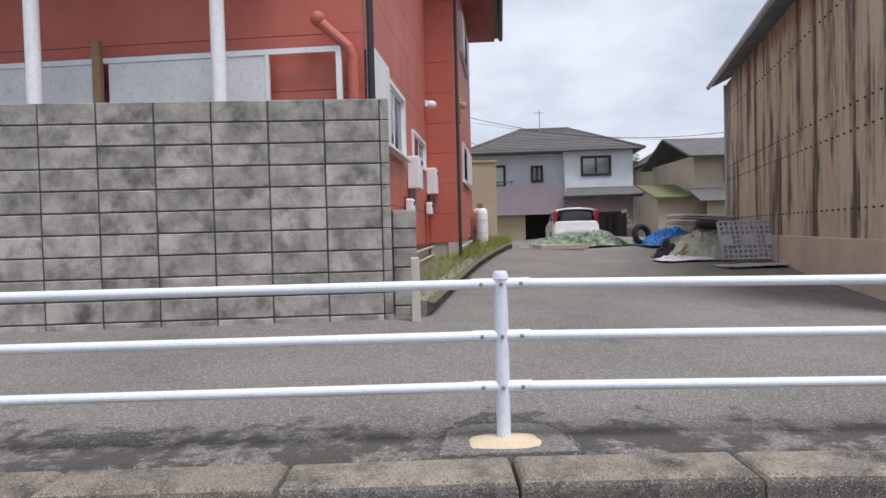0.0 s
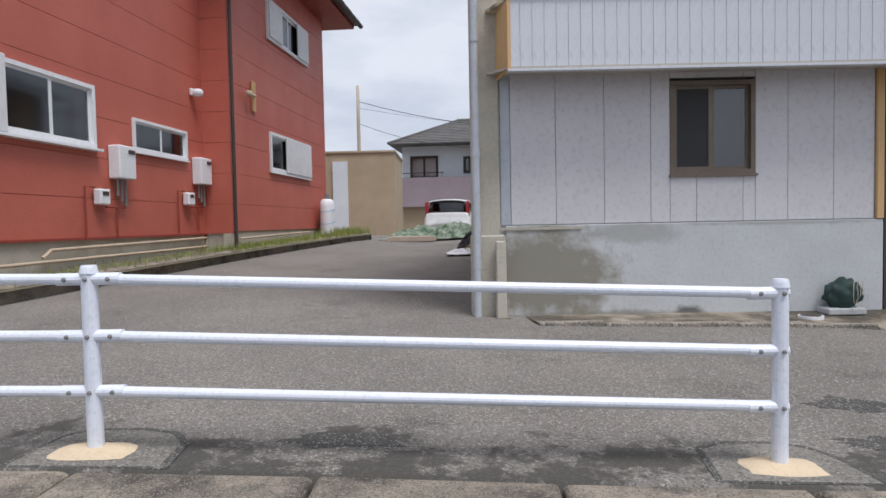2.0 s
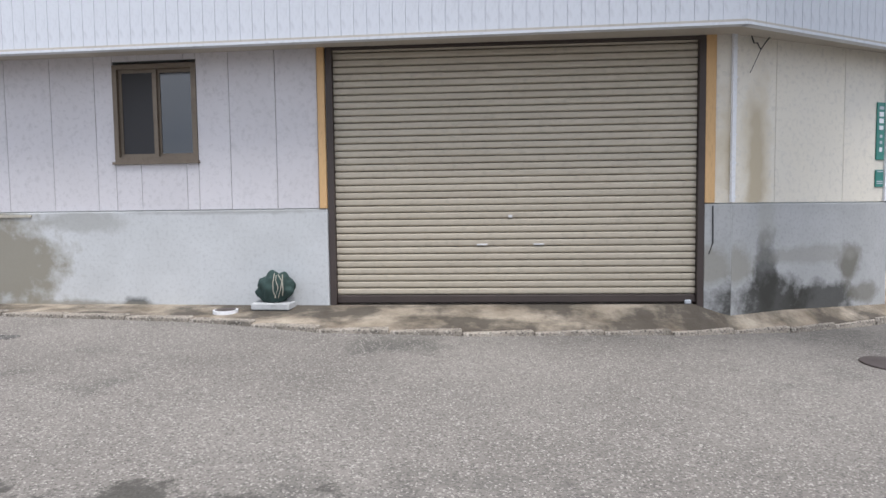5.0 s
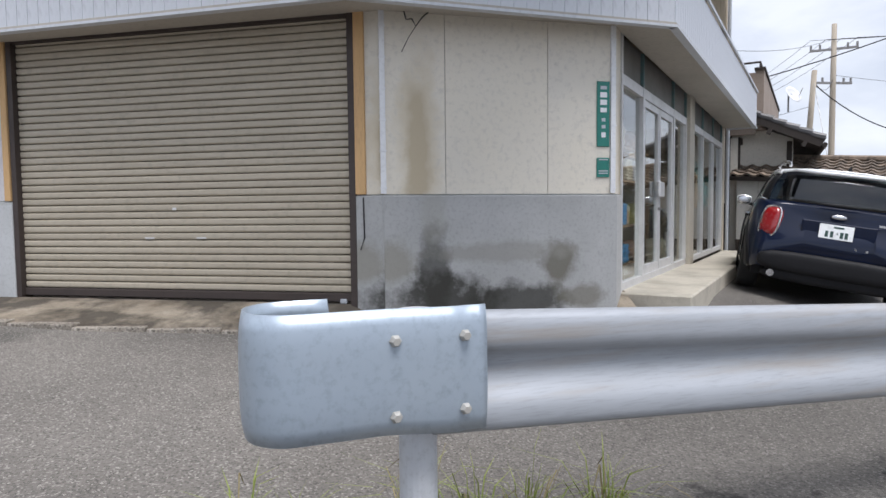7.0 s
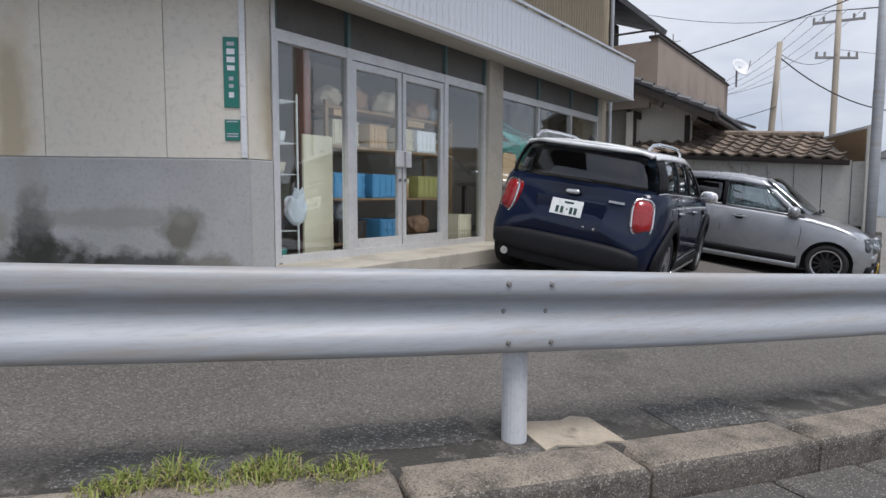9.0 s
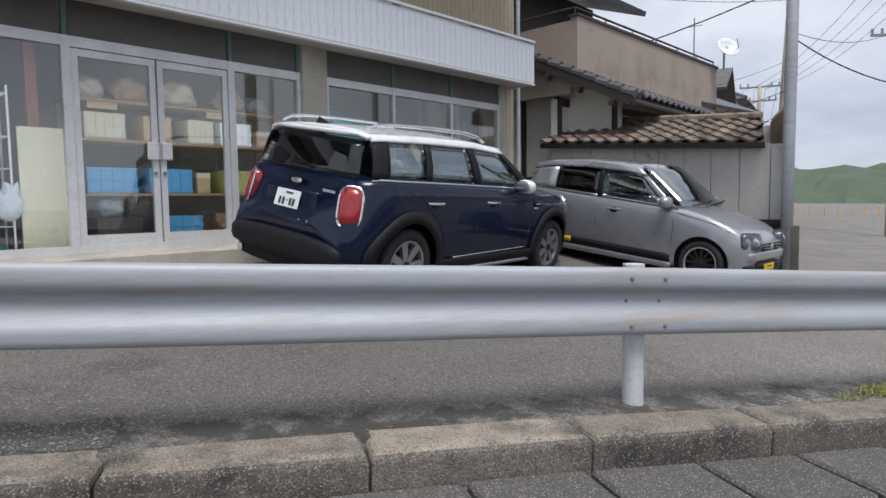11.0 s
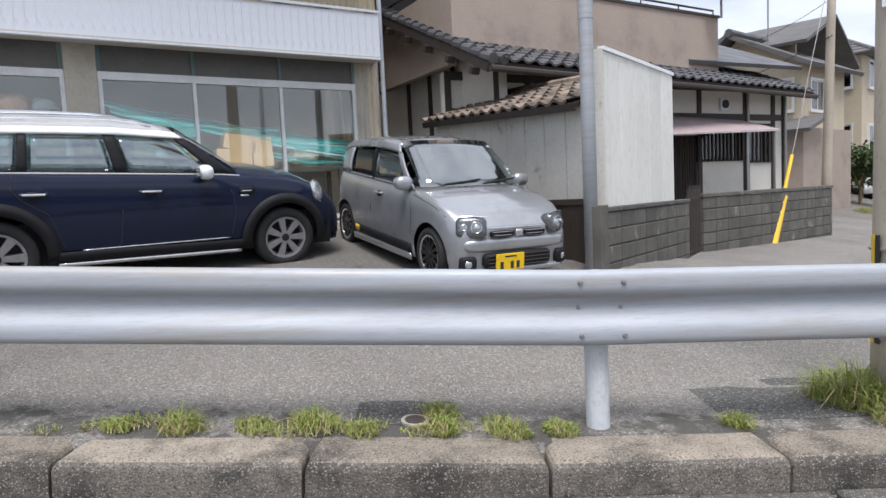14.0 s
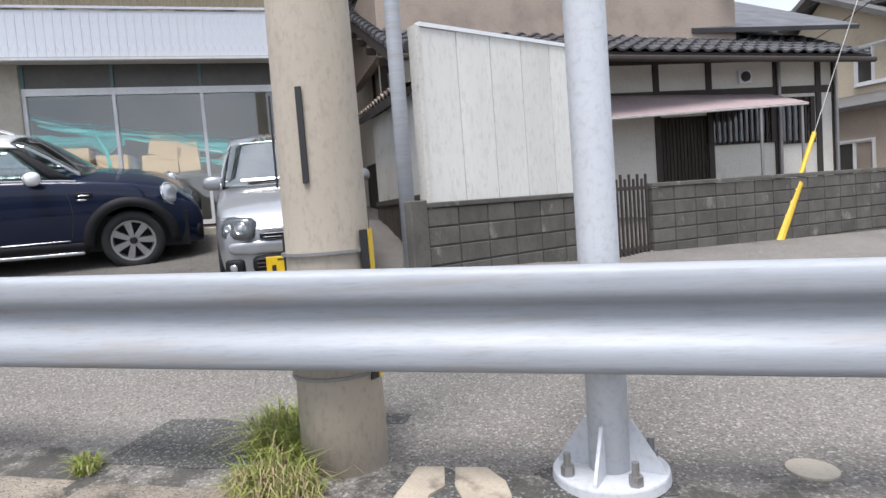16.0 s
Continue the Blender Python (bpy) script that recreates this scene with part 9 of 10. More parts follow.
def slope_frame(a, b, z, pitch):
    """Axes of a roof plane: x along the eave, y up the slope."""
    return rail_frame(a, b, z) @ Matrix.Rotation(radians(pitch), 4, "X")


def build_neighbour():
    A, B = (17.8, 15.2), (20.75, 23.25)
    m, L = rail_frame(A, B), dist(A, B)
    h = thing("tiled_house", m, "old plaster house with dark timbers and tiled roof", "house", "houses")
    holes = [(5.9, 7.15, 0.8, 1.5), (7.35, 8.0, 0.75, 1.5), (4.85, 5.85, -0.9, 1.3)]
    part("wall", holed(bmesh.new(), 0, L, -1.1, 2.35, holes, 0, 0.15), M["plaster"], h)
    for x in (0.0, 1.6, 3.2, 4.78, 5.82, 7.2, 8.1, L - 0.12):
        part("timber_post", bbox(x, x + 0.11, -0.03, 0.0, -1.0, 2.35), M["beam_dark"], h)
    part("timber_beam", bbox(0, L, -0.035, 0.0, 1.62, 1.75), M["beam_dark"], h)
    part("timber_beam", bbox(0, L, -0.035, 0.0, 2.22, 2.36), M["beam_dark"], h)
    for a, b, z0, z1 in ((5.9, 7.15, 0.8, 1.5), (7.35, 8.0, 0.75, 1.5)):
        win = node("lattice_window", h, m, "window behind dark vertical bars")
        part("pane", bbox(a, b, 0.08, 0.086, z0, z1), M["glass_dark"], win)
        part("frame", holed(bmesh.new(), a - 0.05, b + 0.05, z0 - 0.05, z1 + 0.05, [(a, b, z0, z1)], -0.04, 0.06), M["beam_dark"], win)
        n = int((b - a) / 0.11)
        for k in range(n):
            x = a + (b - a) * (k + 0.5) / n
            part("bar", bbox(x - 0.016, x + 0.016, -0.09, -0.05, z0 - 0.04, z1 + 0.04), M["beam_dark"], win)
        part("room_back", bbox(a - 0.1, b + 0.1, 0.6, 0.65, z0 - 0.2, z1 + 0.2), M["inside"], win)
    door = node("sliding_door", h, m, "dark slatted sliding door")
    part("leaf", bbox(4.85, 5.85, 0.05, 0.09, -0.95, 1.3), M["beam_dark"], door)
    for k in range(14):
        x = 4.87 + k * 0.07
        part("slat", bbox(x, x + 0.03, 0.03, 0.05, -0.9, 1.28), M["plank"], door)
    vent = node("vent", h, m @ Matrix.Translation((6.6, -0.02, 1.95)), "round extractor vent")
    part("plate", bbox(-0.13, 0.13, -0.03, 0, -0.13, 0.13, 0.01), M["white"], vent)
    bm = bmesh.new()
    tube(bm, [(0, -0.06, 0), (0, -0.02, 0)], 0.09, 14)
    part("fan", bm, M["beam_dark"], vent)
    bm = bmesh.new()
    for x in (7.28, 8.5):
        tube(bm, [(x, -0.06, -0.9), (x, -0.06, 2.2)], 0.035, 8)
    part("downpipe", bm, M["bolt"], h)
    # gable end towards the parking place
    E0, E1 = (15.2, 16.1), (18.9, 15.3)
    me, Le = rail_frame(E0, E1), dist(E0, E1)
    bm = bmesh.new()
    lo = [bm.verts.new(p) for p in ((0, 0, -1.1), (Le, 0, -1.1), (Le, 0, 2.3), (0, 0, 3.85))]
    hi = [bm.verts.new(v.co + Vector((0, 0.15, 0))) for v in lo]
    bm.faces.new(lo)
    bm.faces.new(hi[::-1])
    for i in range(4):
        bm.faces.new((lo[i], lo[(i + 1) % 4], hi[(i + 1) % 4], hi[i]))
    part("end_wall", bm, M["plaster"], h, m=me)
    part("end_wall", bbox(0, dist((12.8, 16.62), E0), 0, 0.15, -1.1, 3.85), M["plaster"], h, m=rail_frame((12.8, 16.62), E0))
    for x in (1.0, 1.75, 2.5, Le - 0.12):
        part("timber_post", bbox(x, x + 0.1, -0.03, 0, 0.0, 3.85 - 0.42 * x - 0.06), M["beam_dark"], h, m=me)
    part("end_boards", bbox(0, Le, -0.035, 0.0, -1.0, 0.95), M["plank"], h, "black plank cladding", m=me)
    part("cooler_box", bbox(Le - 0.35, Le + 0.15, -0.4, -0.04, 1.1, 1.45, 0.01), M["black"], h, "black box unit under the eaves", m=me)
    # main roof: eave line before the wall, up to the terrace
    ea, eb = (19.35, 14.85), (21.33, 23.35)
    rm = slope_frame(ea, eb, 2.2, 25)
    Lr = dist(ea, eb)
    part("roof_deck", bbox(-0.2, Lr, 0.0, 4.2, -0.08, -0.02), M["beam_dark"], h, m=rm)
    part("barge_board", bbox(-0.26, -0.2, 0.0, 4.2, -0.17, -0.03), M["beam_dark"], h, m=rm)
    tile = tile_mesh(M["tile"], 0.27, 0.26)
    tile_field(h, rm, int(Lr / 0.27), 14, tile, 0.27, 0.26, lambda i, j: j < 5 or i < 1 or (i > 22 and j < 6))
    bm = bmesh.new()
    tube(bm, [(-0.25, -0.05, -0.1), (Lr + 0.05, -0.05, -0.1)], 0.05, 8)
    part("gutter", bm, M["beam_dark"], h, "dark half-round gutter", m=rm)
    for k in range(24):
        x = 0.1 + k * (Lr - 0.2) / 23
        part("rafter", bbox(x - 0.03, x + 0.03, 0.0, 0.9, -0.16, -0.08), M["beam_dark"], h, m=rm)
    bm = bmesh.new()
    tube(bm, [(0, 0, 0), (0, 0.27, -0.025)], 0.085, 9, r2=0.072)
    verge = mesh_of("verge_tile", bm, M["tile"])
    for k in range(16):
        for x in (-0.2, 0.02):
            shared("verge_tile", verge, h, rm @ Matrix.Translation((x, 0.26 * k, 0.03)))
    for k in range(6):
        part("purlin_end", bbox(-0.34, -0.2, 0.25 + 0.7 * k, 0.33 + 0.7 * k, -0.28, -0.17), M["beam_dark"], h, m=rm)
    # terrace over the roof
    T0, T1 = (18.24, 14.98), (20.02, 21.3)
    mt, Lt = rail_frame(T0, T1), dist(T0, T1)
    part("terrace_wall", bbox(0, Lt, 0, 0.15, 2.5, 3.73), M["taupe"], h, "taupe rendered terrace parapet", m=mt)
    part("terrace_coping", bbox(-0.03, Lt + 0.03, -0.03, 0.18, 3.73, 3.78), M["beam_dark"], h, m=mt)
    part("terrace_end", bbox(0, 0.15, 0.15, 3.0, 2.4, 3.68), M["taupe"], h, m=mt)
    part("terrace_end", bbox(Lt - 0.15, Lt, 0.15, 3.0, 2.2, 3.68), M["taupe"], h, m=mt)
    part("terrace_floor", bbox(0.15, Lt - 0.15, 0.15, 3.0, 2.7, 2.8), M["taupe"], h, m=mt)
    bm = bmesh.new()
    tube(bm, [(0.05, 0.08, 3.9), (Lt - 0.05, 0.08, 3.9)], 0.022, 8)
    tube(bm, [(0.05, 0.08, 3.9), (0.05, 2.8, 3.9)], 0.022, 8)
    for k in range(7):
        x = 0.05 + k * (Lt - 0.1) / 6
        tube(bm, [(x, 0.08, 3.73), (x, 0.08, 3.9)], 0.014, 6)
    part("terrace_rail", bm, M["beam_dark"], h, "thin dark handrail", m=mt)
    part("upper_wall", bbox(-0.5, Lt - 1.6, 2.6, 2.75, 2.6, 5.4), M["beam_dark"], h, m=mt)
    bm = bmesh.new()
    v = [bm.verts.new(p) for p in ((-1.0, 1.5, 5.15), (Lt - 0.9, 1.5, 5.15), (Lt - 0.9, 4.5, 6.2), (-1.0, 4.5, 6.2))]
    bm.faces.new(v)
    part("upper_roof", solid(bm, 0.12), M["tile"], h, "dark upper roof", m=mt)
    # back half of the low roof, beyond the terrace
    rm2 = slope_frame((20.0, 20.3), (21.25, 23.5), 2.5, 24)
    part("back_roof", bbox(0, 3.4, 0.3, 4.2, 0.12, 0.2), M["tile"], h, m=rm2)
    part("end_fill", bbox(0, 6, 0, 0.15, -1.1, 2.4), M["plaster"], h, m=rail_frame(B, (15.0, 25.3)))
    # awning over the entrance
    bm = bmesh.new()
    v = [bm.verts.new(m @ Vector(p)) for p in ((3.6, -0.05, 1.72), (7.1, -0.05, 1.62), (7.1, -0.95, 1.32), (3.3, -1.0, 1.2))]
    bm.faces.new(v)
    part("awning", solid(bm, 0.02), M["awning"], h, "faded reddish awning sheet", m=Matrix.Identity(4))
    bm = bmesh.new()
    tube(bm, [(3.3, -0.98, 1.19), (7.1, -0.93, 1.3)], 0.02, 6)
    part("awning_edge", bm, M["panel_cream"], h, m=m)
    for x in (3.4, 6.2, 7.0):
        bm = bmesh.new()
        tube(bm, [(x, -0.9, -0.9), (x, -0.9, 1.28)], 0.025, 6)
        part("awning_post", bm, M["bolt"], h, m=m)
    # satellite dish
    t = thing("satellite_dish", pose(20.2, 21.0, 3.65), "pale satellite dish on a short mast", "satellite dish")
    bm = bmesh.new()
    tube(bm, [(0, 0, 0.0), (0, 0, 0.55)], 0.025, 8)
    part("mast", bm, M["bolt"], t)
    bm = bmesh.new()
    rings = []
    for r in (0.001, 0.1, 0.2, 0.27):
        rings.append([bm.verts.new((r * math.cos(a), r * math.sin(a) * 1.1, r * r * 1.1)) for a in (2 * math.pi * k / 24 for k in range(24))])
    for q, r in zip(rings, rings[1:]):
        for k in range(24):
            f = bm.faces.new((q[k], q[(k + 1) % 24], r[(k + 1) % 24], r[k]))
            f.smooth = True
    dm = pose(20.26, 20.95, 4.12) @ Matrix.Rotation(radians(-50), 4, "Z") @ Matrix.Rotation(radians(62), 4, "Y")
    part("reflector", solid(bm, 0.012), M["white"], t, m=dm)
    bm = bmesh.new()
    tube(bm, [(0.0, 0.27, 0.08), (0, 0.05, 0.36)], 0.012, 6)
    part("arm", bm, M["bolt"], t, m=dm)


build_neighbour()


def build_shed():
    a, b = (17.75, 15.02), (21.52, 13.76)
    m, L = rail_frame(a, b), dist(a, b)
    s = thing("lean_to_shed", m, "low shed in rusty cream sheet with tiled roof", "shed", "sheds")
    x = 0.0
    k = 0
    while x < L - 0.05:
        w = min(0.42, L - x)
        top = 1.5 - 0.28 * (x + w / 2) / L
        part("wall_sheet", bbox(x + 0.006, x + w - 0.006, 0, 0.03, 0.15, top), M["shed_sheet"], s)
        x += 0.42
    part("wall_core", bbox(0.0, L, 0.03, 0.1, -0.9, 1.2), M["plank"], s)
    for k in range(22):
        x = k * L / 22
        part("base_plank", bbox(x + 0.004, x + L / 22 - 0.004, -0.03, 0.02, -1.0, 0.17), M["plank"], s)
    part("base_rail", bbox(0, L, -0.045, -0.03, 0.1, 0.17), M["plank"], s)
    rm = rail_frame(a, b, 0.0) @ Matrix.Translation((-0.1, -0.2, 1.52)) @ Matrix.Rotation(math.atan2(0.28, L), 4, "Y") @ Matrix.Rotation(radians(17), 4, "X")
    part("roof_deck", prism(bmesh.new(), [(0, 0), (L - 0.1, 0), (L - 0.68, 1.5), (0, 1.5)], -0.06, -0.01), M["beam_dark"], s, m=rm)
    part("eave_board", bbox(0, L - 0.1, -0.02, 0.02, -0.09, 0.0), M["beam_dark"], s, m=rm)
    tile = tile_mesh(M["tile_tan"], 0.27, 0.25)
    tile_field(s, rm, int((L - 0.05) / 0.27), 6, tile, 0.27, 0.25, keep=lambda i, j: (i + 1) * 0.27 < L - 0.02 - 0.1 * j)
    bm = bmesh.new()
    tube(bm, [(0, 1.52, 0.05), (L - 0.7, 1.52, 0.05)], 0.07, 8)
    part("ridge", bm, M["tile_tan"], s, m=rm)
    # side clad in tall cream panels, above the block wall
    p0, p1 = (21.6, 13.7), (21.36, 15.98)
    mp, Lp = rail_frame(p0, p1), dist(p0, p1)
    for k in range(5):
        x = k * Lp / 5
        part("side_panel", bbox(x + 0.004, x + Lp / 5 - 0.004, 0, 0.025, 0.07, 1.765 + 0.006 * k, 0.004), M["panel_cream"], s, "tall cream metal panel", m=mp)
    part("panel_cap", bbox(-0.01, Lp + 0.01, -0.02, 0.05, 1.77, 1.81), M["white"], s, m=mp)
    part("panel_frame", bbox(-0.05, 0.0, -0.01, 0.12, 0.0, 1.78), M["shed_sheet"], s, "rotten timber edge", m=mp)
    part("panel_back", bbox(0.0, Lp, 0.03, 0.06, 0.0, 1.75), M["timber"], s, m=mp)
    part("back_wall", bbox(0, 3.6, 0, 0.06, -0.9, 1.7), M["shed_sheet"], s, m=rail_frame(p1, (17.9, 16.9)))


build_shed()
random.seed(21)
block_wall("block_wall_side", (21.66, 13.6), (21.32, 16.58), -0.93, 0.02, 0.4, 0.19, "low dark mossy block wall under the shed", cap=0.05, mt="block_dark")
block_wall("block_wall_house", (21.2, 17.4), (21.82, 22.65), -1.02, 0.07, 0.4, 0.19, "low dark mossy block wall before the house", cap=0.06, mt="block_dark")
part("pier", bbox(-0.2, 0.0, -0.02, 0.14, -1.0, 0.1, 0.01), M["block_dark"], bpy.data.objects["block_wall_side"])

gate = thing("iron_gate", rail_frame((21.32, 16.62), (21.21, 17.36), -0.9), "dark iron bar gate between block walls", "gate")
for z in (0.15, 0.95):
    part("gate_rail", bbox(0.0, 0.74, 0.04, 0.08, z, z + 0.05), M["beam_dark"], gate)
for k in range(8):
    part("gate_bar", bbox(0.02 + 0.097 * k, 0.05 + 0.097 * k, 0.03, 0.06, 0.06, 1.1 + 0.06 * (k % 2), 0.004), M["beam_dark"], gate)


def power_pole(x, y, top, r, label, arms=(), band=False, lean=(0, 0)):
    z = ground_z(x, y)
    t = thing("utility_pole", pose(x, y, z), label, "utility pole", "utility poles")
    bm = bmesh.new()
    tube(bm, [(lean[0] * f, lean[1] * f, (top - z + 0.3) * f - 0.3) for f in (0, 0.25, 0.5, 0.75, 1)], r, 16, r2=r * 0.7)
    part("shaft", bm, M["pole"], t, smooth=True)
    if band:
        bm = bmesh.new()
        tube(bm, [(lean[0] * 0.08, lean[1] * 0.08, 0.35), (lean[0] * 0.15, lean[1] * 0.15, 1.0)], r * 1.04, 16)
        sl = part("warning_sleeve", bm, M["yellow"], t, "pale yellow warning sleeve")
        for k in range(4):
            bm = bmesh.new()
            tube(bm, [(lean[0] * 0.1, lean[1] * 0.1, 0.48 + 0.13 * k), (lean[0] * 0.1, lean[1] * 0.1, 0.53 + 0.13 * k)], r * 1.07, 16)
            part("stripe", bm, M["black"], sl)
    for h, half, ang in arms:
        a = radians(ang)
        arm = node("cross_arm", t, pose(x + lean[0] * h / top, y + lean[1] * h / top, z + h, 0, 0, ang))
        part("bar", bbox(-half, half, -0.05, 0.05, -0.05, 0.05), M["bolt"], arm)
        for k in (-1, -0.6, 0.6, 1):
            bm = bmesh.new()
            tube(bm, [(k * half * 0.95, 0, 0.05), (k * half * 0.95, 0, 0.25)], 0.05, 8)
            part("insulator", bm, M["bolt"], arm)
    return t


power_pole(21.36, 24.1, 5.34, 0.115, "slim concrete pole with a yellow warning sleeve", band=True, lean=(0.25, -0.46))
power_pole(25.48, 34.58, 9.6, 0.16, "tall power pole with cross arms", ((9.6, 1.0, -10), (8.0, 0.95, 20)))
power_pole(20.3, 50.2, 7.8, 0.17, "power pole down the street", ((8.3, 1.2, 5), (7.4, 1.0, 5)))
power_pole(19.3, 82.0, 8.8, 0.18, "power pole down the street", ((9.2, 1.2, 5), (8.2, 1.0, 5)))
power_pole(19.6, 112.0, 9.0, 0.2, "power pole down the street", ((9.4, 1.3, 5), (8.4, 1.0, 5)))
power_pole(1.3, 27.5, 7.3, 0.1, "slim pole behind the tan outbuilding")

guy = thing("guy_wire", pose(21.48, 19.82, -0.98), "steel guy wire in a yellow plastic sleeve", "guy wire")
top, foot = Vector((21.6, 23.66, 5.0)), Vector((21.48, 19.82, -0.98))
for name, f0, f1, r, mt in (("sleeve", 0.0, 0.16, 0.075, "yellow"), ("upper_sleeve", 0.16, 0.29, 0.034, "yellow"), ("wire", 0.29, 1.0, 0.008, "bolt")):
    bm = bmesh.new()
    tube(bm, [foot.lerp(top, f0), foot.lerp(top, f1)], r, 10)
    part(name, bm, M[mt], guy, m=Matrix.Identity(4))


def cable(a, b, sag, r=0.018):
    r *= 0.55
    a, b = Vector(a), Vector(b)
    bm = bmesh.new()
    tube(bm, [a.lerp(b, k / 12) - Vector((0, 0, sag * 4 * (k / 12) * (1 - k / 12))) for k in range(13)], r, 5)
    tagged(part("power_cable", bm, M["black"]), "thin black overhead cable", "cable", "overhead cables")


cable((21.6, 23.64, 5.0), (25.48, 34.58, 7.0), 0.4)
cable((21.6, 23.64, 4.9), (25.3, 25.3, 3.3), 0.35, 0.035)
cable((25.3, 25.3, 3.3), (36.0, 30.0, 2.6), 0.3, 0.025)
cable((21.6, 23.64, 3.4), (17.2, 26.0, 2.9), 0.2)
cable((21.6, 23.64, 4.2), (17.5, 27.0, 4.2), 0.25, 0.012)
cable((28.0, 19.0, 7.6), (18.3, 20.2, 4.3), 0.35, 0.03)
for k in range(4):
    o = -1 + 0.66 * k
    cable((25.48 + o, 34.58, 8.9), (20.3 + o, 50.2, 7.5), 0.7)
    cable((20.3 + o, 50.2, 7.5), (19.3 + o, 82.0, 8.4), 0.8)
    cable((19.3 + o, 82.0, 8.4), (19.6 + o, 112.0, 8.6), 0.8, 0.025)
    cable((25.48 + o, 34.58, 8.9), (48 + o, 26.0, 9.5), 0.9)
cable((25.48, 34.58, 7.2), (40.0, 31.0, 5.2), 0.5)
cable((25.48, 34.58, 8.9), (16.0, 22.0, 6.6), 0.6)
cable((1.3, 27.5, 6.6), (16.0, 26.0, 5.5), 0.9, 0.025)
cable((1.3, 27.5, 5.6), (7.0, 34.0, 5.2), 0.3, 0.02)
cable((1.3, 27.5, 6.3), (18.0, 34.0, 6.1), 0.5, 0.012)


def build_gabled_house():
    m = rail_frame((16.25, 28.75), (20.75, 28.15))
    h = thing("gabled_house", m, "two-storey beige house with tiled gable roof", "house", "houses")
    part("wall", bbox(0.6, 3.6, 0, 3.2, 1.7, 3.7), M["cream_render"], h)
    bm = bmesh.new()
    v0 = [bm.verts.new(p) for p in ((0.6, 0.0, 3.7), (3.6, 0.0, 3.7), (1.7, 0.0, 4.75))]
    v1 = [bm.verts.new(p) for p in ((0.6, 3.2, 3.7), (3.6, 3.2, 3.7), (1.7, 3.2, 4.75))]
    bm.faces.new(v0)
    bm.faces.new(v1[::-1])
    for i in range(3):
        bm.faces.new((v0[i], v1[i], v1[(i + 1) % 3], v0[(i + 1) % 3]))
    part("gable", bm, M["cream_render"], h)
    part("lower_wall", bbox(0.2, 4.0, -0.9, 2.6, -1.1, 1.75), M["taupe"], h, "taupe lower storey")
    for p in (((1.7, 4.85), (4.05, 3.6)), ((1.7, 4.85), (0.1, 3.75))):
        bm = bmesh.new()
        (xa, za), (xb, zb) = p
        bm.faces.new([bm.verts.new(q) for q in ((xa, -0.5, za), (xb, -0.5, zb), (xb, 3.6, zb), (xa, 3.6, za))])
        part("roof", solid(bm, 0.12), M["tile_brown"], h, "brown tiled roof")
    bm = bmesh.new()
    tube(bm, [(1.7, -0.55, 4.9), (1.7, 3.6, 4.9)], 0.13, 8)
    part("ridge", bm, M["tile"], h)
    bm = bmesh.new()
    bm.faces.new([bm.verts.new(q) for q in ((0.0, -1.2, 1.6), (4.3, -1.2, 1.6), (4.3, 0.2, 2.05), (0.0, 0.2, 2.05))])
    part("lower_roof", solid(bm, 0.1), M["tile_brown"], h)
    for x in (1.1, 2.5):
        sliding_window(h, m, x, x + 0.9, 2.3, 3.3, M["alu"], M["glass_dark"], 0.05, 0.1, -0.06)
    sliding_window(h, m @ Matrix.Translation((0, -0.9, 0)), 2.5, 3.5, -0.2, 0.9, M["alu"], M["glass_dark"], 0.05, 0.1, -0.06)
    mside = m @ Matrix.Translation((3.6, 0, 0)) @ Matrix.Rotation(radians(90), 4, "Z")
    sliding_window(h, mside, 0.5, 1.6, 2.3, 3.3, M["alu"], M["glass_dark"], 0.05, 0.1, -0.06)
    bm = bmesh.new()
    tube(bm, [(2.2, 1.0, 4.7), (2.2, 1.0, 7.2)], 0.025, 6)
    tube(bm, [(1.9, 1.0, 6.9), (2.5, 1.0, 6.9)], 0.015, 5)
    part("aerial", bm, M["bolt"], h)


build_gabled_house()


def box_house(x, y, w, d, hgt, turn, wall, label):
    t = thing("street_house", pose(x, y, ground_z(x, y), 0, 0, turn), label, "house", "houses down the street")
    m = pose(x, y, ground_z(x, y), 0, 0, turn)
    part("wall", bbox(0, w, 0, d, -0.3, hgt), wall, t)
    hip_roof(t, m, -0.5, w + 0.5, -0.5, d + 0.5, hgt, 1.3, 2.0, M["tile_brown"], rows=6)
    for z in (1.0, 3.6):
        if z + 1.2 < hgt:
            for k in range(2):
                sliding_window(t, m, 0.8 + k * w * 0.5, 2.2 + k * w * 0.5, z, z + 1.2, M["alu"], M["glass_dark"], 0.06, 0.1, -0.07)
                sliding_window(t, m @ Matrix.Translation((w, 0, 0)) @ Matrix.Rotation(radians(90), 4, "Z"), 0.8 + k * d * 0.5, 2.2 + k * d * 0.5, z, z + 1.2, M["alu"], M["glass_dark"], 0.06, 0.1, -0.07)


box_house(14.6, 38.0, 5.0, 6.0, 4.9, -4, M["cream_render"], "beige two-storey house down the street")
box_house(12.8, 48.0, 5.5, 7.0, 5.0, -4, M["house_white"], "pale two-storey house down the street")
box_house(11.4, 61.0, 6.0, 7.0, 5.4, -4, M["cream_render"], "cream house further down the street")
box_house(40.0, 75.0, 8.0, 8.0, 6.0, 5, M["house_white"], "pale house across the far street")
box_house(46.0, 95.0, 9.0, 8.0, 7.5, 5, M["cream_render"], "cream block across the far street")
simple_car("white_hatchback", pose(20.6, 36.4, ground_z(20.6, 36.4), 0, 0, 95), M["roof_white"], "small white car parked down the street", 3.4, 1.48, 1.55)
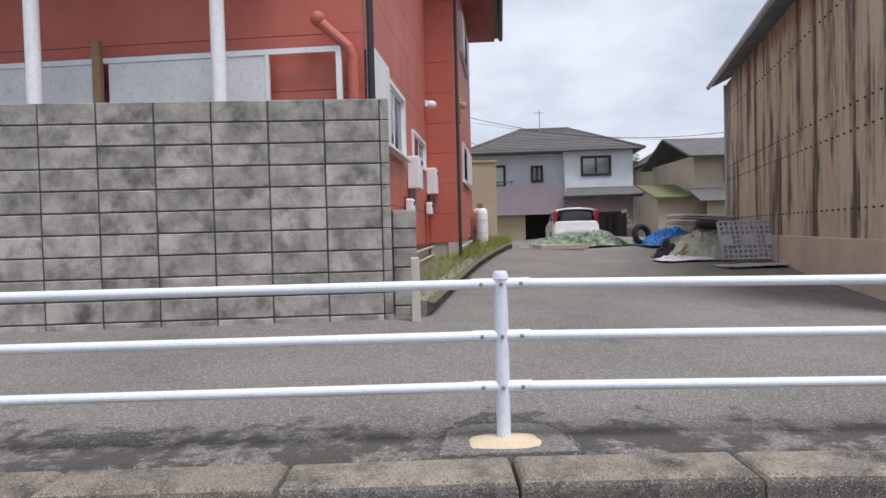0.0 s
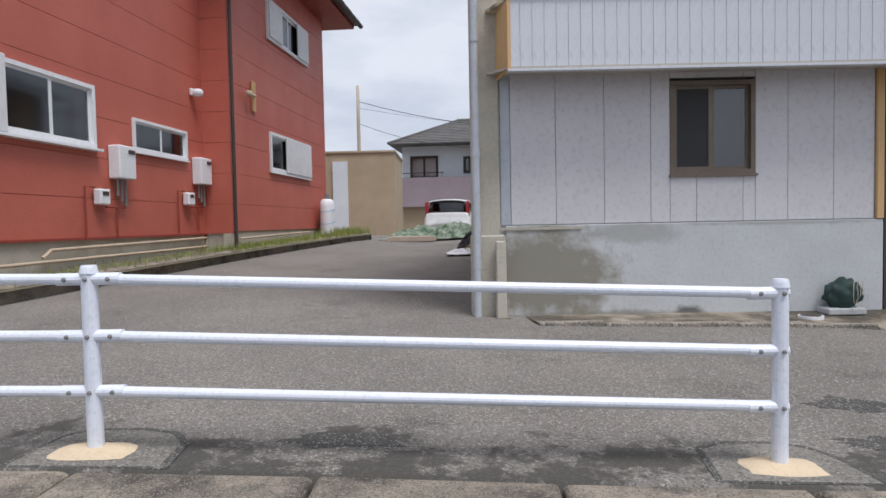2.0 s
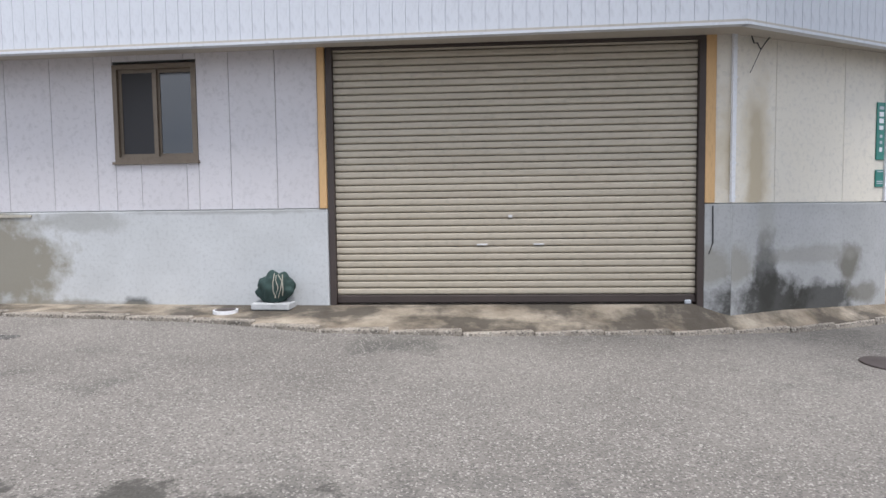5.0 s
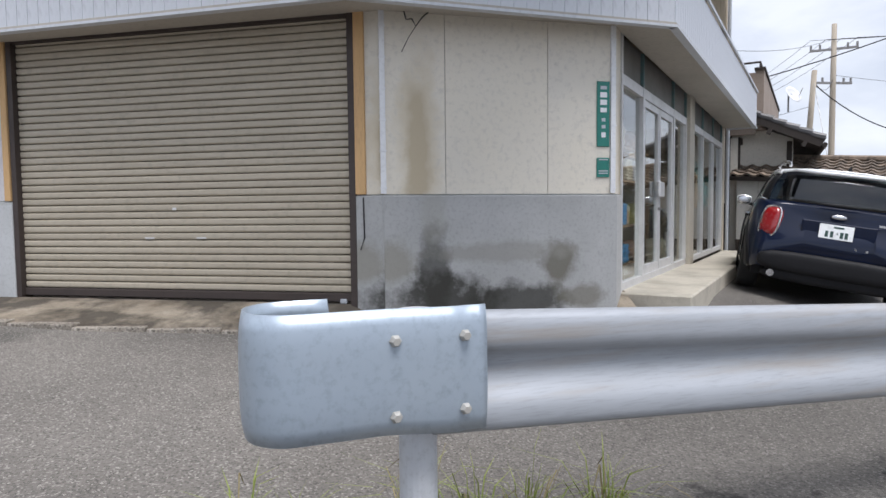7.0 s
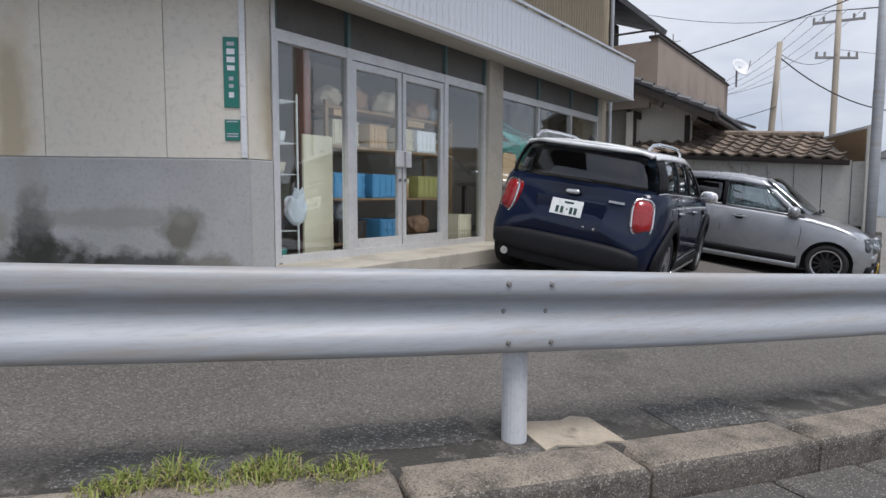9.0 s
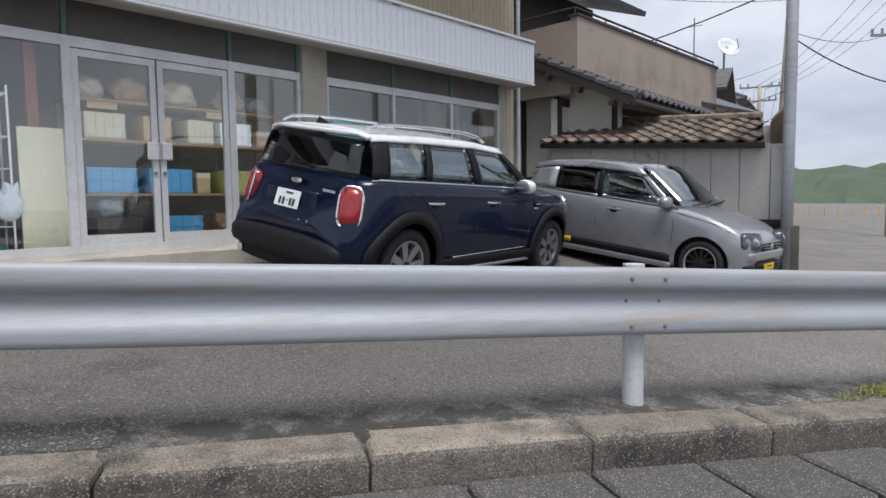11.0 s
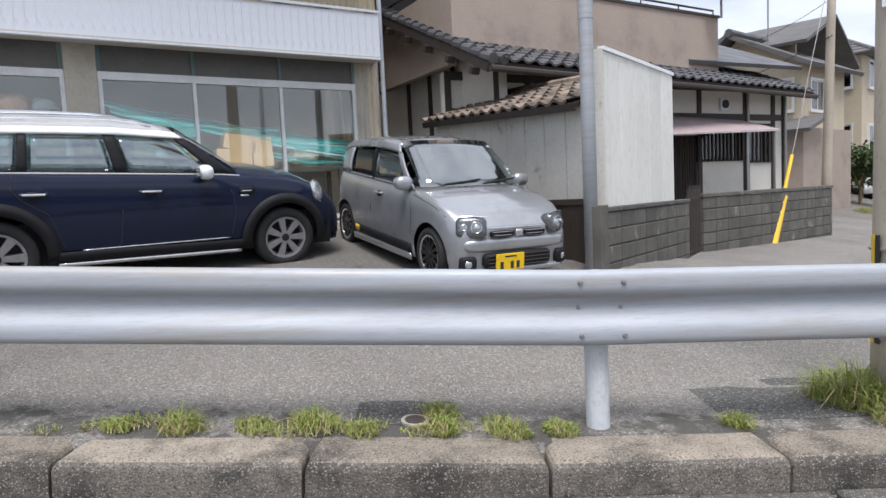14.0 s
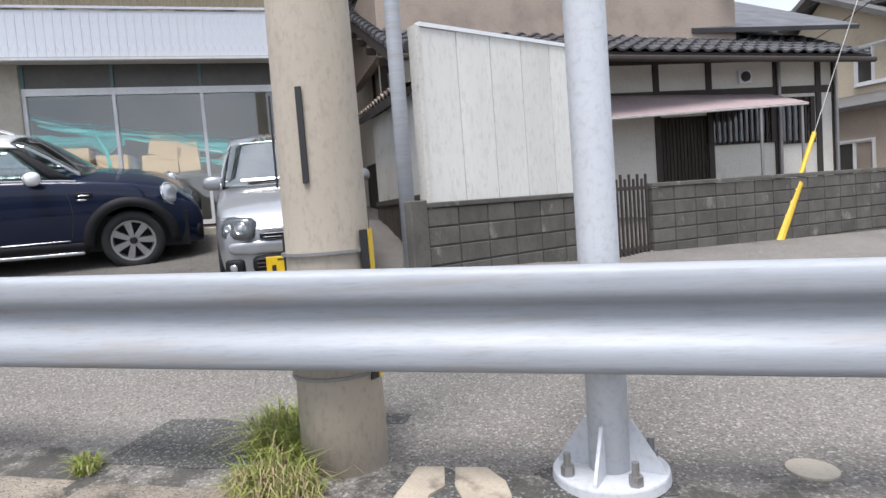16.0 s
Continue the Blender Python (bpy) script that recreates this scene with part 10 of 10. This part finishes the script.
for k in range(10):
    x, y = 20.6 + 1.1 * k, 58.0 + 1.5 * k
    t = thing("marker_post", pose(x, y, ground_z(x, y)), "short orange-brown roadside marker post", "marker post", "marker posts")
    bm = bmesh.new()
    tube(bm, [(0, 0, 0), (0, 0, 0.8)], 0.06, 8)
    part("shaft", bm, M["ochre"], t)


# ---- trees and hills ----
M["leaf"] = mat("dark_leaf", (0.05, 0.085, 0.025), 0.6, col2=(0.08, 0.12, 0.035), scale=3, grain=10, bump=0)
M["hill"] = mat("far_woods", (0.07, 0.1, 0.06), 0.9, col2=(0.1, 0.13, 0.08), scale=0.06, grain=0.6, bump=0.6)


def leafy(name, x, y, r, h, n, label, seed, trunk=True):
    rnd = random.Random(seed)
    z = ground_z(x, y)
    t = thing(name, pose(x, y, z), label, "tree" if trunk else "shrub", "shrubs and trees")
    bm = bmesh.new()
    tube(bm, [(0, 0, 0), (0.05, 0, h * 0.4), (0.0, 0.08, h * 0.75)], 0.06 * h / 2, 8, r2=0.02)
    for k in range(6):
        a = k * 1.05
        tube(bm, [(0, 0, h * 0.3), (r * 0.6 * math.cos(a), r * 0.6 * math.sin(a), h * (0.5 + 0.06 * k))], 0.02 * h / 2, 6, r2=0.006)
    part("trunk", bm, M["timber"], t)
    bm = bmesh.new()
    lumps = [(rnd.gauss(0, 0.4) * r, rnd.gauss(0, 0.4) * r, h * (0.35 + 0.55 * rnd.random()), r * (0.3 + 0.3 * rnd.random())) for _ in range(14)]
    for _ in range(n):
        cx, cy, cz, cr = lumps[rnd.randrange(14)]
        d = Vector((rnd.gauss(0, 1), rnd.gauss(0, 1), rnd.gauss(0, 1))).normalized() * cr * (0.6 + 0.45 * rnd.random())
        p = Vector((cx, cy, cz)) + d
        u = Vector((rnd.gauss(0, 1), rnd.gauss(0, 1), rnd.gauss(0, 0.6))).normalized()
        v = u.cross(Vector((rnd.gauss(0, 1), rnd.gauss(0, 1), rnd.gauss(0, 1)))).normalized()
        s = 0.05 + 0.05 * rnd.random()
        bm.faces.new([bm.verts.new(q) for q in (p - u * s, p + v * s * 0.5, p + u * s, p - v * s * 0.5)])
    part("crown", bm, M["leaf"], t)


leafy("shrub", 20.4, 33.0, 0.9, 2.0, 2600, "dense dark green shrub by the beige house", 4, False)
leafy("shrub", 19.4, 42.0, 1.1, 1.8, 2200, "dark green hedge shrub down the street", 5, False)
leafy("shrub", 18.8, 56.0, 1.6, 2.4, 2400, "rounded green shrub down the street", 6, False)
for k in range(5):
    weed("weed", 21.0 + 0.1 * k, 30.0 + 0.4 * k, 0.3, 160, 0.3, "green weeds at the street corner", 80 + k, 0.2)
leafy("tree", 13.5, 43.0, 2.2, 6.5, 3600, "green tree behind the yard houses", 9)
leafy("tree", 16.5, 45.0, 2.4, 6.0, 3600, "green tree behind the cream house", 10)


def build_hills():
    """Wooded rise far behind the houses."""
    bm = bmesh.new()
    n, k = 160, 14
    rows = []
    for j in range(k):
        f = j / (k - 1)
        row = []
        for i in range(n + 1):
            a = radians(-40 + 120 * i / n)
            d = 190 + 160 * f
            h = (5 + 13 * (0.5 + 0.5 * noise.noise((i * 0.06, 3.1, 0))) + 5 * noise.noise((i * 0.22, 1.3, j * 0.4))) * math.sin(math.pi * 0.5 * min(1, f * 1.3)) * (0.75 + 0.25 * math.sin(a * 3 + 1))
            row.append(bm.verts.new((15 + d * math.sin(a), d * math.cos(a), h + 2.2 * noise.noise((i * 1.7, j * 1.9, 0.5)) - 1.5)))
        rows.append(row)
    for a, b in zip(rows, rows[1:]):
        for i in range(n):
            bm.faces.new((a[i], a[i + 1], b[i + 1], b[i]))
    tagged(part("far_hills", bm, M["hill"]), "low wooded hills on the horizon", "hills", kind="structure")


build_hills()
